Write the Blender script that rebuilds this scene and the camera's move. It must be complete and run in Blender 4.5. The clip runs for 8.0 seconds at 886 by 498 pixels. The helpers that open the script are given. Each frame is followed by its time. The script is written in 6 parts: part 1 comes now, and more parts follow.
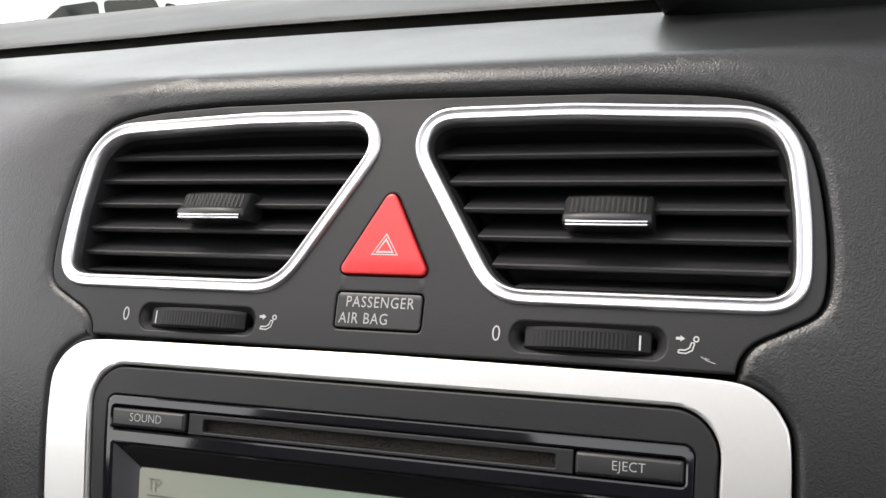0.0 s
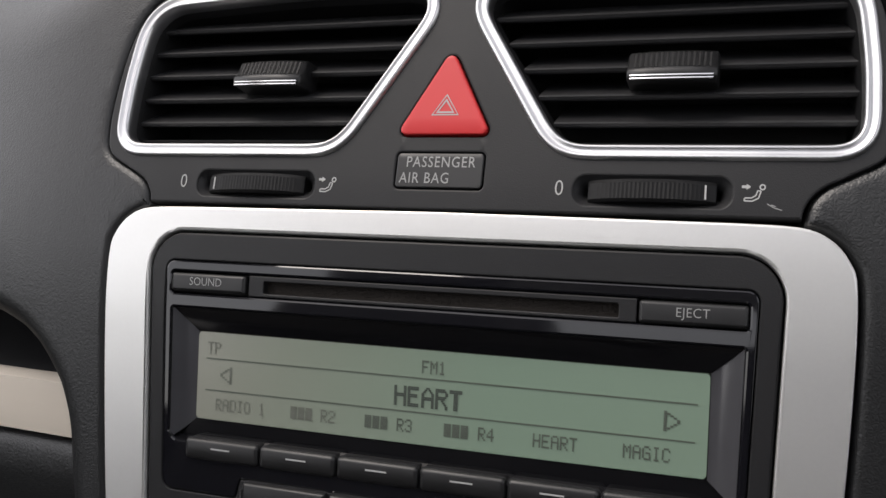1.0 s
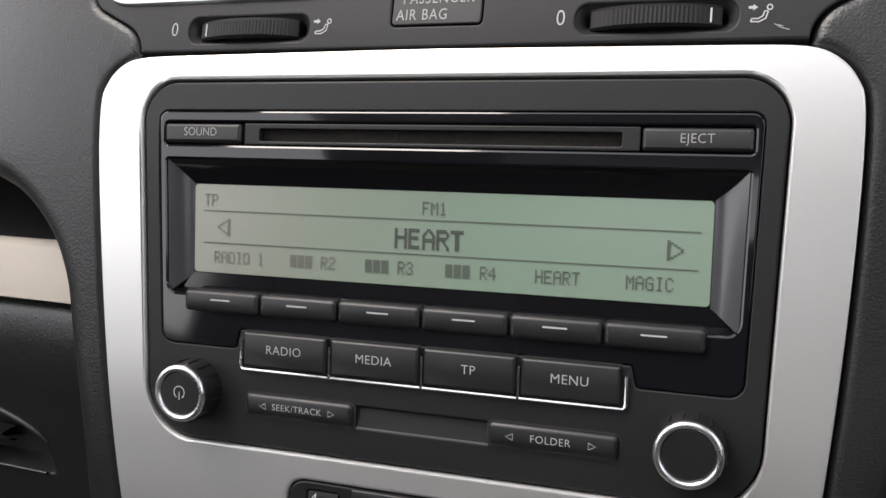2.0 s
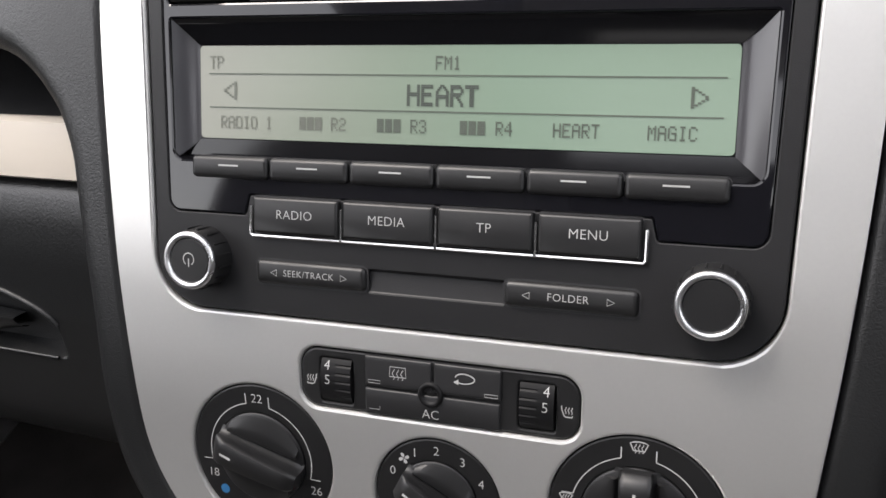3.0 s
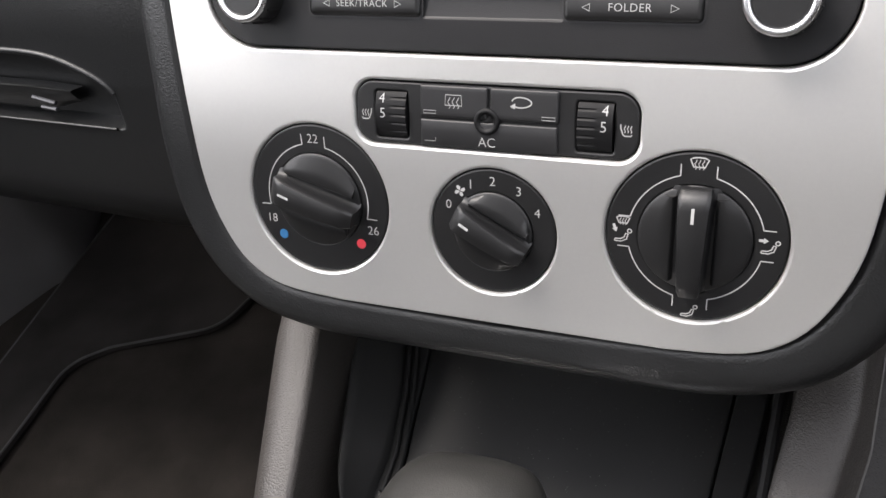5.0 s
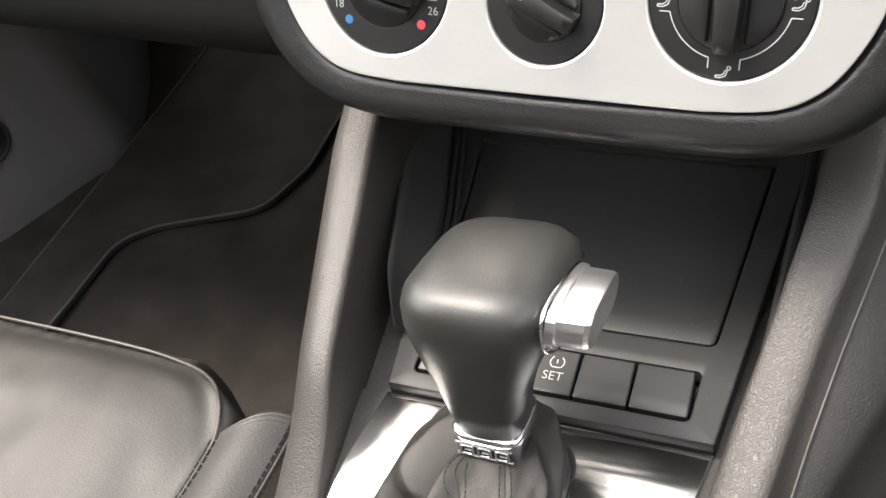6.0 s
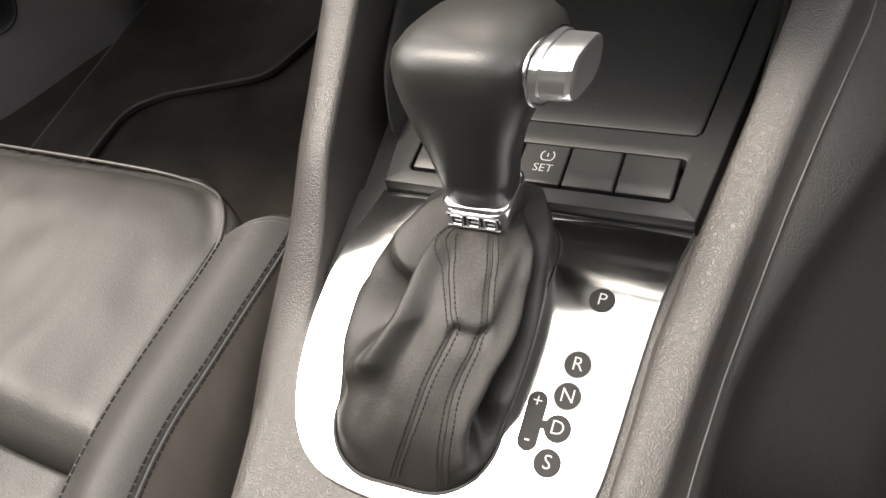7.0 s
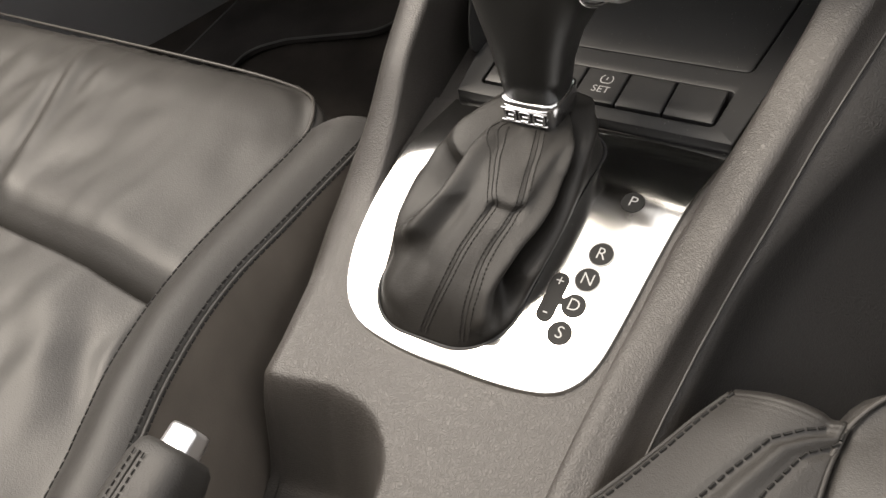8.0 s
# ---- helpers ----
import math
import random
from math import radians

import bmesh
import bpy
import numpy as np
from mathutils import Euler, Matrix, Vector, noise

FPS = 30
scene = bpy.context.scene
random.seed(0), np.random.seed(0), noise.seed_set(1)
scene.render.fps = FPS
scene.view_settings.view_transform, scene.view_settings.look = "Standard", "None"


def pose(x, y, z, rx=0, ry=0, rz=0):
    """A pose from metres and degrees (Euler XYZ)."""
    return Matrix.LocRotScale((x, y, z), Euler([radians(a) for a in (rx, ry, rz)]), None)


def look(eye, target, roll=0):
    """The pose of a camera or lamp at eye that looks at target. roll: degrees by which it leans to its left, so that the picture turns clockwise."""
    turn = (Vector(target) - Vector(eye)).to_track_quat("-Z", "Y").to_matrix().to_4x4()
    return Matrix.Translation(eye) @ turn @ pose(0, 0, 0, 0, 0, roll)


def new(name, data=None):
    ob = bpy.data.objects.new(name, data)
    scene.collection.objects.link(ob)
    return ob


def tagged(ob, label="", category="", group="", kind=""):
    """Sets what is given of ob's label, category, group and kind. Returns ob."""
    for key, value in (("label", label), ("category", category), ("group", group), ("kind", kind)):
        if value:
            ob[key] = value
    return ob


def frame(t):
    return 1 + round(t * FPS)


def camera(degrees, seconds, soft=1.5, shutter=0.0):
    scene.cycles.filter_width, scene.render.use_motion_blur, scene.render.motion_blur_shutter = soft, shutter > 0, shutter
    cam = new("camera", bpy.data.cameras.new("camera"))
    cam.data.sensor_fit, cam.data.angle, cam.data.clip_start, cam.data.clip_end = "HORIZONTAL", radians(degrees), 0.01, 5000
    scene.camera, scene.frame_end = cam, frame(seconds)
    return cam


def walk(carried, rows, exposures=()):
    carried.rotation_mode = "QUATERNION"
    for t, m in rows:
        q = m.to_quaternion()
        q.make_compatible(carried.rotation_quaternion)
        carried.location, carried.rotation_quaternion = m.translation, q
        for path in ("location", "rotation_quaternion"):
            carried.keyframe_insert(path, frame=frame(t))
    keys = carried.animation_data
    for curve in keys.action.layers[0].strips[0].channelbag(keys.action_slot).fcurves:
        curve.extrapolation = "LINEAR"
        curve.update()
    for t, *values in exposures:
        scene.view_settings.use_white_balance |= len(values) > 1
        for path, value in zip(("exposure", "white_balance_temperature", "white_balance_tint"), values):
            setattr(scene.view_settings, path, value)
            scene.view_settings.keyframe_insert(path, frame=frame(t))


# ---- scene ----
cam = camera(52.3, 8.0, soft=1.5)
PATH = [
    (0, pose(0.1068, -0.1978, 0.6903, 74.47, 4.05, 18.70)),
    (0.3, pose(0.0994, -0.2018, 0.6853, 74.39, 3.82, 19.25)),
    (0.5, pose(0.0983, -0.2047, 0.6782, 74.03, 3.75, 19.24)),
    (0.8, pose(0.0955, -0.2084, 0.6697, 72.48, 3.83, 19.20)),
    (1, pose(0.0931, -0.2131, 0.6632, 71.89, 3.90, 19.25)),
    (1.2, pose(0.0913, -0.2139, 0.6592, 71.11, 3.88, 19.24)),
    (1.5, pose(0.0910, -0.2177, 0.6489, 70.05, 4.13, 18.99)),
    (1.8, pose(0.0913, -0.2186, 0.6412, 68.48, 4.38, 18.72)),
    (2, pose(0.0913, -0.2206, 0.6345, 67.95, 4.40, 18.62)),
    (2.2, pose(0.0896, -0.2227, 0.6304, 67.11, 4.33, 18.24)),
    (3.3, pose(0.0886, -0.2248, 0.6046, 63.65, 4.86, 19.59)),
    (3.5, pose(0.0893, -0.2263, 0.6021, 63.77, 4.77, 19.87)),
    (4, pose(0.0903, -0.2272, 0.5933, 62.39, 4.69, 19.64)),
    (4.5, pose(0.0888, -0.2316, 0.5865, 60.51, 5.10, 19.97)),
    (4.8, pose(0.0895, -0.2354, 0.5797, 58.05, 5.88, 20.85)),
    (5, pose(0.0897, -0.2445, 0.5700, 56.60, 6.52, 21.64)),
    (5.2, pose(0.0905, -0.2522, 0.5621, 55.60, 6.90, 22.38)),
    (6.3, pose(0.1053, -0.3208, 0.5247, 52.79, 5.94, 24.27)),
    (6.5, pose(0.1091, -0.3272, 0.5177, 51.48, 6.09, 24.36)),
    (6.8, pose(0.1186, -0.3333, 0.5058, 50.18, 6.62, 24.49)),
    (7, pose(0.1224, -0.3423, 0.4988, 49.16, 6.53, 24.60)),
    (7.3, pose(0.1268, -0.3557, 0.4878, 48.50, 6.60, 25.39)),
    (7.5, pose(0.1326, -0.3626, 0.4831, 48.17, 6.59, 26.85)),
    (7.8, pose(0.1471, -0.3787, 0.4813, 49.06, 5.82, 30.27)),
    (8, pose(0.1721, -0.3877, 0.4821, 50.84, 5.04, 34.40)),
]
walk(cam, PATH, exposures=[(0.0, 1.4, 7000, 12), (1.0, 0.60, 6900, 13), (1.5, 0.95, 6900, 13), (2.0, 1.16, 6900, 13), (3.5, 1.70, 6900, 13), (4.5, 1.9, 6900, 13), (5.2, 2.1, 6900, 13),
                           (5.9, 2.6, 7200, 12), (6.3, 3.45, 7300, 11), (6.8, 2.95, 7400, 11), (7.3, 2.1, 7500, 11), (8.0, 1.9, 7600, 11)])

# ---- daylight ----
world = bpy.data.worlds.new("overcast_sky")
scene.world = world
world.use_nodes = True
wn = world.node_tree
sky = wn.nodes.new("ShaderNodeTexSky")
sky.sky_type = "NISHITA"
sky.sun_disc = False
sky.sun_elevation = radians(60)
sky.sun_rotation = radians(-100)
pale = wn.nodes.new("ShaderNodeHueSaturation")
pale.inputs["Saturation"].default_value = 0.25
wn.links.new(sky.outputs[0], pale.inputs["Color"])
wn.links.new(pale.outputs[0], wn.nodes["Background"].inputs["Color"])
wn.nodes["Background"].inputs["Strength"].default_value = 0.24
sun_data = bpy.data.lights.new("sun", "SUN")
sun_data.energy, sun_data.angle, sun_data.color = 1.2, radians(25), (1.0, 0.97, 0.93)
sun = new("sun", sun_data)
sun.matrix_world = look((-1.8, -0.7, 4.0), (0, 0, 0.5))

# ---- materials ----
def material(name, colour, rough=0.5, metal=0.0, grain=None, bump=0.0, mottle=0.0, mottle_scale=30.0,
             rough_var=0.0, coat=0.0, stretch=None, kind="noise", spec=0.5, speck=0.0):
    m = bpy.data.materials.new(name)
    m.use_nodes = True
    nt = m.node_tree
    b = nt.nodes["Principled BSDF"]
    b.inputs["Base Color"].default_value = (*colour, 1)
    b.inputs["Roughness"].default_value = rough
    b.inputs["Metallic"].default_value = metal
    b.inputs["Coat Weight"].default_value = coat
    b.inputs["Coat Roughness"].default_value = 0.06
    b.inputs["Specular IOR Level"].default_value = spec
    tc = nt.nodes.new("ShaderNodeTexCoord")
    vec = tc.outputs["Object"]
    if stretch:
        mp = nt.nodes.new("ShaderNodeMapping")
        mp.inputs["Scale"].default_value = stretch
        nt.links.new(vec, mp.inputs["Vector"])
        vec = mp.outputs[0]
    if mottle or rough_var:
        n = nt.nodes.new("ShaderNodeTexNoise")
        n.inputs["Scale"].default_value = mottle_scale
        n.inputs["Detail"].default_value = 6
        nt.links.new(vec, n.inputs["Vector"])
        if mottle:
            mix = nt.nodes.new("ShaderNodeMix")
            mix.data_type = "RGBA"
            mix.inputs["A"].default_value = (*[c * (1 - mottle) for c in colour], 1)
            mix.inputs["B"].default_value = (*[min(1, c * (1 + mottle)) for c in colour], 1)
            nt.links.new(n.outputs["Fac"], mix.inputs["Factor"])
            nt.links.new(mix.outputs["Result"], b.inputs["Base Color"])
        if rough_var:
            mr = nt.nodes.new("ShaderNodeMapRange")
            mr.inputs["From Min"].default_value, mr.inputs["From Max"].default_value = 0.3, 0.7
            mr.inputs["To Min"].default_value, mr.inputs["To Max"].default_value = max(0.02, rough - rough_var), rough + rough_var
            nt.links.new(n.outputs["Fac"], mr.inputs["Value"])
            nt.links.new(mr.outputs[0], b.inputs["Roughness"])
    if speck:
        # fine dust lying on the surface
        dust = nt.nodes.new("ShaderNodeTexVoronoi")
        dust.inputs["Scale"].default_value = 420
        nt.links.new(tc.outputs["Object"], dust.inputs["Vector"])
        lim = nt.nodes.new("ShaderNodeMath")
        lim.operation = "LESS_THAN"
        lim.inputs[1].default_value = speck
        nt.links.new(dust.outputs["Distance"], lim.inputs[0])
        lint = nt.nodes.new("ShaderNodeBsdfDiffuse")
        lint.inputs["Color"].default_value = (0.30, 0.30, 0.29, 1)
        both_ = nt.nodes.new("ShaderNodeMixShader")
        nt.links.new(lim.outputs[0], both_.inputs[0])
        nt.links.new(b.outputs[0], both_.inputs[1])
        nt.links.new(lint.outputs[0], both_.inputs[2])
        nt.links.new(both_.outputs[0], nt.nodes["Material Output"].inputs[0])
    if bump:
        bp = nt.nodes.new("ShaderNodeBump")
        bp.inputs["Strength"].default_value = bump
        bp.inputs["Distance"].default_value = 0.0006
        if kind == "leather":
            v = nt.nodes.new("ShaderNodeTexVoronoi")
            v.feature = "DISTANCE_TO_EDGE"
            v.inputs["Scale"].default_value = grain
            wob = nt.nodes.new("ShaderNodeTexNoise")
            wob.inputs["Scale"].default_value = grain * 0.45
            add = nt.nodes.new("ShaderNodeMix")
            add.data_type = "VECTOR"
            add.inputs["Factor"].default_value = 0.004
            nt.links.new(vec, wob.inputs["Vector"])
            nt.links.new(vec, add.inputs["A"])
            nt.links.new(wob.outputs["Color"], add.inputs["B"])
            nt.links.new(add.outputs["Result"], v.inputs["Vector"])
            cl = nt.nodes.new("ShaderNodeMapRange")
            cl.inputs["From Max"].default_value = 0.28
            cl.interpolation_type = "SMOOTHSTEP"
            nt.links.new(v.outputs["Distance"], cl.inputs["Value"])
            nt.links.new(cl.outputs[0], bp.inputs["Height"])
        else:
            n2 = nt.nodes.new("ShaderNodeTexNoise")
            n2.inputs["Scale"].default_value = grain
            n2.inputs["Detail"].default_value = 4
            nt.links.new(vec, n2.inputs["Vector"])
            nt.links.new(n2.outputs["Fac"], bp.inputs["Height"])
        nt.links.new(bp.outputs[0], b.inputs["Normal"])
    return m


# lighter than the pad: the sky's sheen on the top is put into the colour
M_TOP = material("dashboard_top_sheen", (0.030, 0.030, 0.029), 0.56, grain=900, bump=0.12, spec=0.6, kind="leather", mottle=0.12, mottle_scale=9, rough_var=0.05)
M_PAD = material("grained_soft_plastic", (0.012, 0.0125, 0.013), 0.37, grain=760, bump=0.13, spec=0.5, kind="leather", mottle=0.12, mottle_scale=9, rough_var=0.05)
M_CONSOLE = material("grained_console_plastic", (0.044, 0.040, 0.037), 0.46, grain=720, bump=0.26, kind="leather", mottle=0.10, mottle_scale=12, rough_var=0.05)
M_FASCIA = material("fine_matt_plastic", (0.014, 0.014, 0.015), 0.50, spec=0.32, grain=2600, bump=0.12, mottle=0.06, mottle_scale=40, rough_var=0.04)
M_TRAY = material("satin_tray_plastic", (0.018, 0.018, 0.0185), 0.46, speck=0.05, spec=0.34, grain=2600, bump=0.10, mottle=0.08, mottle_scale=30, rough_var=0.05)
M_CHEEK = material("smooth_cheek_plastic", (0.030, 0.030, 0.030), 0.44, grain=2200, bump=0.06, mottle=0.08, mottle_scale=25, rough_var=0.05, speck=0.03)
M_DARK = material("black_void_plastic", (0.018, 0.018, 0.0195), 0.6, mottle=0.1)
M_WHEEL = material("black_wheel_rubber", (0.005, 0.005, 0.0055), 0.55, spec=0.25, mottle=0.1, mottle_scale=60)
M_TILEPRINT = material("grey_print", (0.31, 0.31, 0.305), 0.6, mottle=0.05, mottle_scale=400)
M_SLAT = material("black_slat_plastic", (0.011, 0.011, 0.012), 0.52, grain=1800, bump=0.05, mottle=0.1, mottle_scale=60)
M_SILVER = material("silver_satin_paint", (0.69, 0.685, 0.670), 0.40, metal=0.80, grain=3500, bump=0.03, mottle=0.03, mottle_scale=900, rough_var=0.03)
M_CHROME = material("satin_chrome", (0.80, 0.80, 0.81), 0.20, metal=1.0, mottle=0.04, mottle_scale=50, rough_var=0.05)
M_RING = material("brushed_aluminium_ring", (0.60, 0.60, 0.61), 0.36, metal=1.0, mottle=0.05, mottle_scale=60, rough_var=0.05)
M_PLATE = material("polished_aluminium_plate", (0.78, 0.77, 0.75), 0.13, metal=1.0, mottle=0.04, mottle_scale=25, rough_var=0.03, speck=0.06)
M_GLOSS = material("piano_black_gloss", (0.006, 0.006, 0.008), 0.06, mottle=0.1, rough_var=0.02, spec=0.55)
M_BEZEL = material("dark_grey_radio_plastic", (0.014, 0.014, 0.015), 0.46, spec=0.32, grain=2600, bump=0.10, mottle=0.06, mottle_scale=40, rough_var=0.04)
# on the display's side walls this grey stands for light reflected in black gloss
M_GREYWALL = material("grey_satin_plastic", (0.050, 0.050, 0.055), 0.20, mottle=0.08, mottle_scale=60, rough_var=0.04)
M_KEYCAP = material("grey_keycap_plastic", (0.017, 0.017, 0.018), 0.45, grain=2600, bump=0.08, mottle=0.08, mottle_scale=60, rough_var=0.04)
M_KNOBRING = material("satin_knob_ring", (0.78, 0.78, 0.79), 0.30, metal=1.0, mottle=0.06, mottle_scale=60, rough_var=0.04)
M_POLISH = material("soft_chrome", (0.86, 0.86, 0.87), 0.34, metal=1.0, mottle=0.04, mottle_scale=50, rough_var=0.05)
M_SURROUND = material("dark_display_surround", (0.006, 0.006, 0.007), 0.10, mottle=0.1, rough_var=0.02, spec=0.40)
M_BUTTON = material("black_button_plastic", (0.009, 0.009, 0.0095), 0.42, grain=2600, bump=0.06, mottle=0.1, mottle_scale=60, rough_var=0.05)
M_PRINT = material("pale_print", (0.40, 0.40, 0.395), 0.6, mottle=0.05, mottle_scale=400)
M_RED = material("red_translucent_plastic", (0.56, 0.024, 0.026), 0.40, mottle=0.05, mottle_scale=80)
M_REDDOT = material("red_print", (0.75, 0.06, 0.08), 0.5)
M_BLUEDOT = material("blue_print", (0.020, 0.12, 0.27), 0.5)
M_CREAM = material("cream_trim", (0.70, 0.63, 0.54), 0.35, mottle=0.05, mottle_scale=14, stretch=(1, 8, 8), rough_var=0.05)
M_PIPING = material("worn_leather_piping", (0.055, 0.051, 0.047), 0.36, mottle=0.2, mottle_scale=60)
M_LEATHER = material("black_seat_leather", (0.028, 0.0260, 0.0240), 0.52, grain=800, bump=0.13, kind="leather", mottle=0.15, mottle_scale=7, rough_var=0.07)
M_BOOT = material("soft_gaiter_leather", (0.0165, 0.0148, 0.013), 0.50, spec=0.42, grain=1100, bump=0.19, kind="leather", mottle=0.15, mottle_scale=20, rough_var=0.05)
M_KNOB = material("smooth_knob_leather", (0.024, 0.0235, 0.022), 0.38, grain=900, bump=0.08, kind="leather", mottle=0.12, mottle_scale=25, rough_var=0.05)
M_THREAD = material("dark_thread", (0.005, 0.0045, 0.004), 0.8, mottle=0.2, mottle_scale=300)
M_TWINE = material("brown_gaiter_thread", (0.0095, 0.0082, 0.007), 0.8, mottle=0.2, mottle_scale=300)
M_CARPET = material("dark_carpet", (0.028, 0.0245, 0.022), 0.95, grain=900, bump=1.0, mottle=0.6, mottle_scale=22, spec=0.1)
M_SIDE = material("dark_side_trim", (0.024, 0.0225, 0.0215), 0.65, grain=600, bump=0.3, kind="leather", mottle=0.15, mottle_scale=15)

# ---- the dashboard's own frame: its face leans ten degrees forward ----
DASH = pose(0, 0, 0.55, -10, 0, 0)
# console, seats and footwell share a frame that rises towards the front
HINGE = Vector((0, -0.05, -0.28))
RISE = Matrix.Rotation(radians(15.19), 4, Vector((14.97, -2.06, 1.58)))
LOW = DASH @ Matrix.Translation(HINGE + Vector((0.0050, 0.0204, -0.0050))) @ RISE @ Matrix.Translation(-HINGE)
FLOOR = LOW @ DASH.inverted()
BASE = [DASH]
ROOTS = {}


def thing(name, label, category, at=(0, 0, 0), group="", kind=""):
    ob = new(name)
    ob.empty_display_size = 0.02
    ob.matrix_world = BASE[0] @ Matrix.Translation(at)
    ROOTS[ob.name] = Vector(at)
    return tagged(ob, label, category, group, kind)


def origin_of(ob):
    while ob.parent:
        ob = ob.parent
    return ROOTS.get(ob.name, Vector((0, 0, 0)))


def finish(bm, name, mat, sharp=40):
    me = bpy.data.meshes.new(name)
    bm.normal_update()
    bm.to_mesh(me)
    bm.free()
    me.materials.append(mat)
    for p in me.polygons:
        p.use_smooth = True
    me.set_sharp_from_angle(angle=radians(sharp))
    return me


def part(name, bm, mat, parent, label="", sharp=22):
    o = origin_of(parent)
    for v in bm.verts:
        v.co -= o
    ob = new(name, finish(bm, name, mat, sharp))
    ob.parent = parent
    if label:
        tagged(ob, label)
    return ob


def solo(name, bm, mat, label, category, kind="", sharp=22, m=None):
    ob = new(name, finish(bm, name, mat, sharp))
    ob.matrix_world = BASE[0] if m is None else m
    return tagged(ob, label, category, kind=kind)


# ---- mapping ----
PROFILE = [(-0.22, -0.010), (-0.17, -0.0025), (-0.14, -0.0003), (-0.105, 0.0005), (-0.0656, 0.0045), (-0.02, 0.0115),
           (0.02, 0.0177), (0.045, 0.0238), (0.067, 0.0322), (0.09, 0.0408), (0.13, 0.056)]
PZ = np.linspace(-0.24, 0.15, 391)
PY = np.interp(PZ, [a for a, _ in PROFILE], [b for _, b in PROFILE])
PY = np.convolve(np.pad(PY, 12, "edge") + 0, np.ones(25) / 25, "valid")


def prof(z):
    return float(np.interp(z, PZ, PY))


def S(x, z, d=0.0):
    """A point of the dashboard's face, d metres out of it."""
    k = (prof(z + 0.004) - prof(z - 0.004)) / 0.008
    n = math.hypot(1, k)
    return Vector((x, prof(z) - d / n, z + d * k / n))


ARCH_Y = np.linspace(-0.20, -0.036, 165)
ARCH = np.cumsum(np.interp(ARCH_Y, (-0.20, -0.10, -0.086, -0.069, -0.036), (-0.030, -0.040, -0.070, 0.18, 0.23))) * 0.001
ARCH -= np.interp(-0.085, ARCH_Y, ARCH)


def C(x, y, h=0.0):
    """A point over the centre console's deck, which arches under the selector plate."""
    bend = float(np.interp(y, ARCH_Y, ARCH)) if y <= -0.036 else 0.0
    crown = 0.45 * min(x * x, 0.0049) if y <= -0.036 else 0.0
    return Vector((x, y, -0.28 + 0.262 * y - bend - crown + h))


def C0(x, y, h=0.0):
    """The same deck without its arch."""
    return Vector((x, y, -0.28 + 0.262 * y + h))


def L(x, y, h=0.0):
    """A point over the front tray, which lies flatter than the deck."""
    return Vector((x, y, -0.2842 + 0.19 * y + h))


def smooth(a, b, t):
    t = min(1, max(0, (t - a) / (b - a)))
    return t * t * (3 - 2 * t)


def fillet(pts, radii, n=7):
    """A closed outline with rounded corners."""
    out, k = [], len(pts)
    if not isinstance(radii, (list, tuple)):
        radii = [radii] * k
    for i in range(k):
        p, a, b = Vector(pts[i]), Vector(pts[i - 1]), Vector(pts[(i + 1) % k])
        u, v = (a - p), (b - p)
        lu, lv = u.length, v.length
        u, v = u / lu, v / lv
        ang = u.angle(v)
        r = radii[i]
        t = min(r / math.tan(ang / 2), lu * 0.49, lv * 0.49)
        if t < 1e-6:
            out.append(p)
            continue
        r = t * math.tan(ang / 2)
        c = p + (u + v).normalized() * (r / math.sin(ang / 2))
        s, e = p + u * t - c, p + v * t - c
        a0 = math.atan2(s.y, s.x)
        da = (math.atan2(e.y, e.x) - a0 + math.pi) % (2 * math.pi) - math.pi
        for j in range(n + 1):
            w = a0 + da * j / n
            out.append(c + Vector((math.cos(w), math.sin(w))) * r)
    clean = []
    for p in out:
        if not clean or (p - clean[-1]).length > 2e-5:
            clean.append(p)
    if (clean[0] - clean[-1]).length < 2e-5:
        clean.pop()
    return ccw(clean)


def ccw(o):
    o = [Vector(p[:2]) for p in o]
    a = sum(o[i - 1].x * o[i].y - o[i].x * o[i - 1].y for i in range(len(o)))
    return o if a > 0 else o[::-1]


def box_outline(x0, x1, z0, z1, r=0.001, n=5):
    return fillet([(x0, z0), (x1, z0), (x1, z1), (x0, z1)], r, n)


def circle(cx, cz, r, n=48):
    return [Vector((cx + r * math.cos(2 * math.pi * i / n), cz + r * math.sin(2 * math.pi * i / n))) for i in range(n)]


def mirror(o):
    return ccw([(-p[0], p[1]) for p in o])


def offset(o, d):
    """The outline moved inwards by d (outwards if negative)."""
    k, out = len(o), []
    for i in range(k):
        a, p, b = o[i - 1], o[i], o[(i + 1) % k]
        e1, e2 = (p - a), (b - p)
        n1, n2 = Vector((-e1.y, e1.x)), Vector((-e2.y, e2.x))
        n1 = n1.normalized() if n1.length > 0 else n1
        n2 = n2.normalized() if n2.length > 0 else n2
        n = n1 + n2
        n = n / max(0.5, n.length ** 2 / 2)
        out.append(p + n * d)
    return out


def rings(bm, o, rows, f):
    """Strips along an outline: rows of (inward offset, depth)."""
    loops = [[bm.verts.new(f(p.x, p.y, d)) for p in offset(o, i)] for i, d in rows]
    k = len(o)
    for a, b in zip(loops, loops[1:]):
        for i in range(k):
            bm.faces.new((a[i], a[(i + 1) % k], b[(i + 1) % k], b[i]))
    return loops


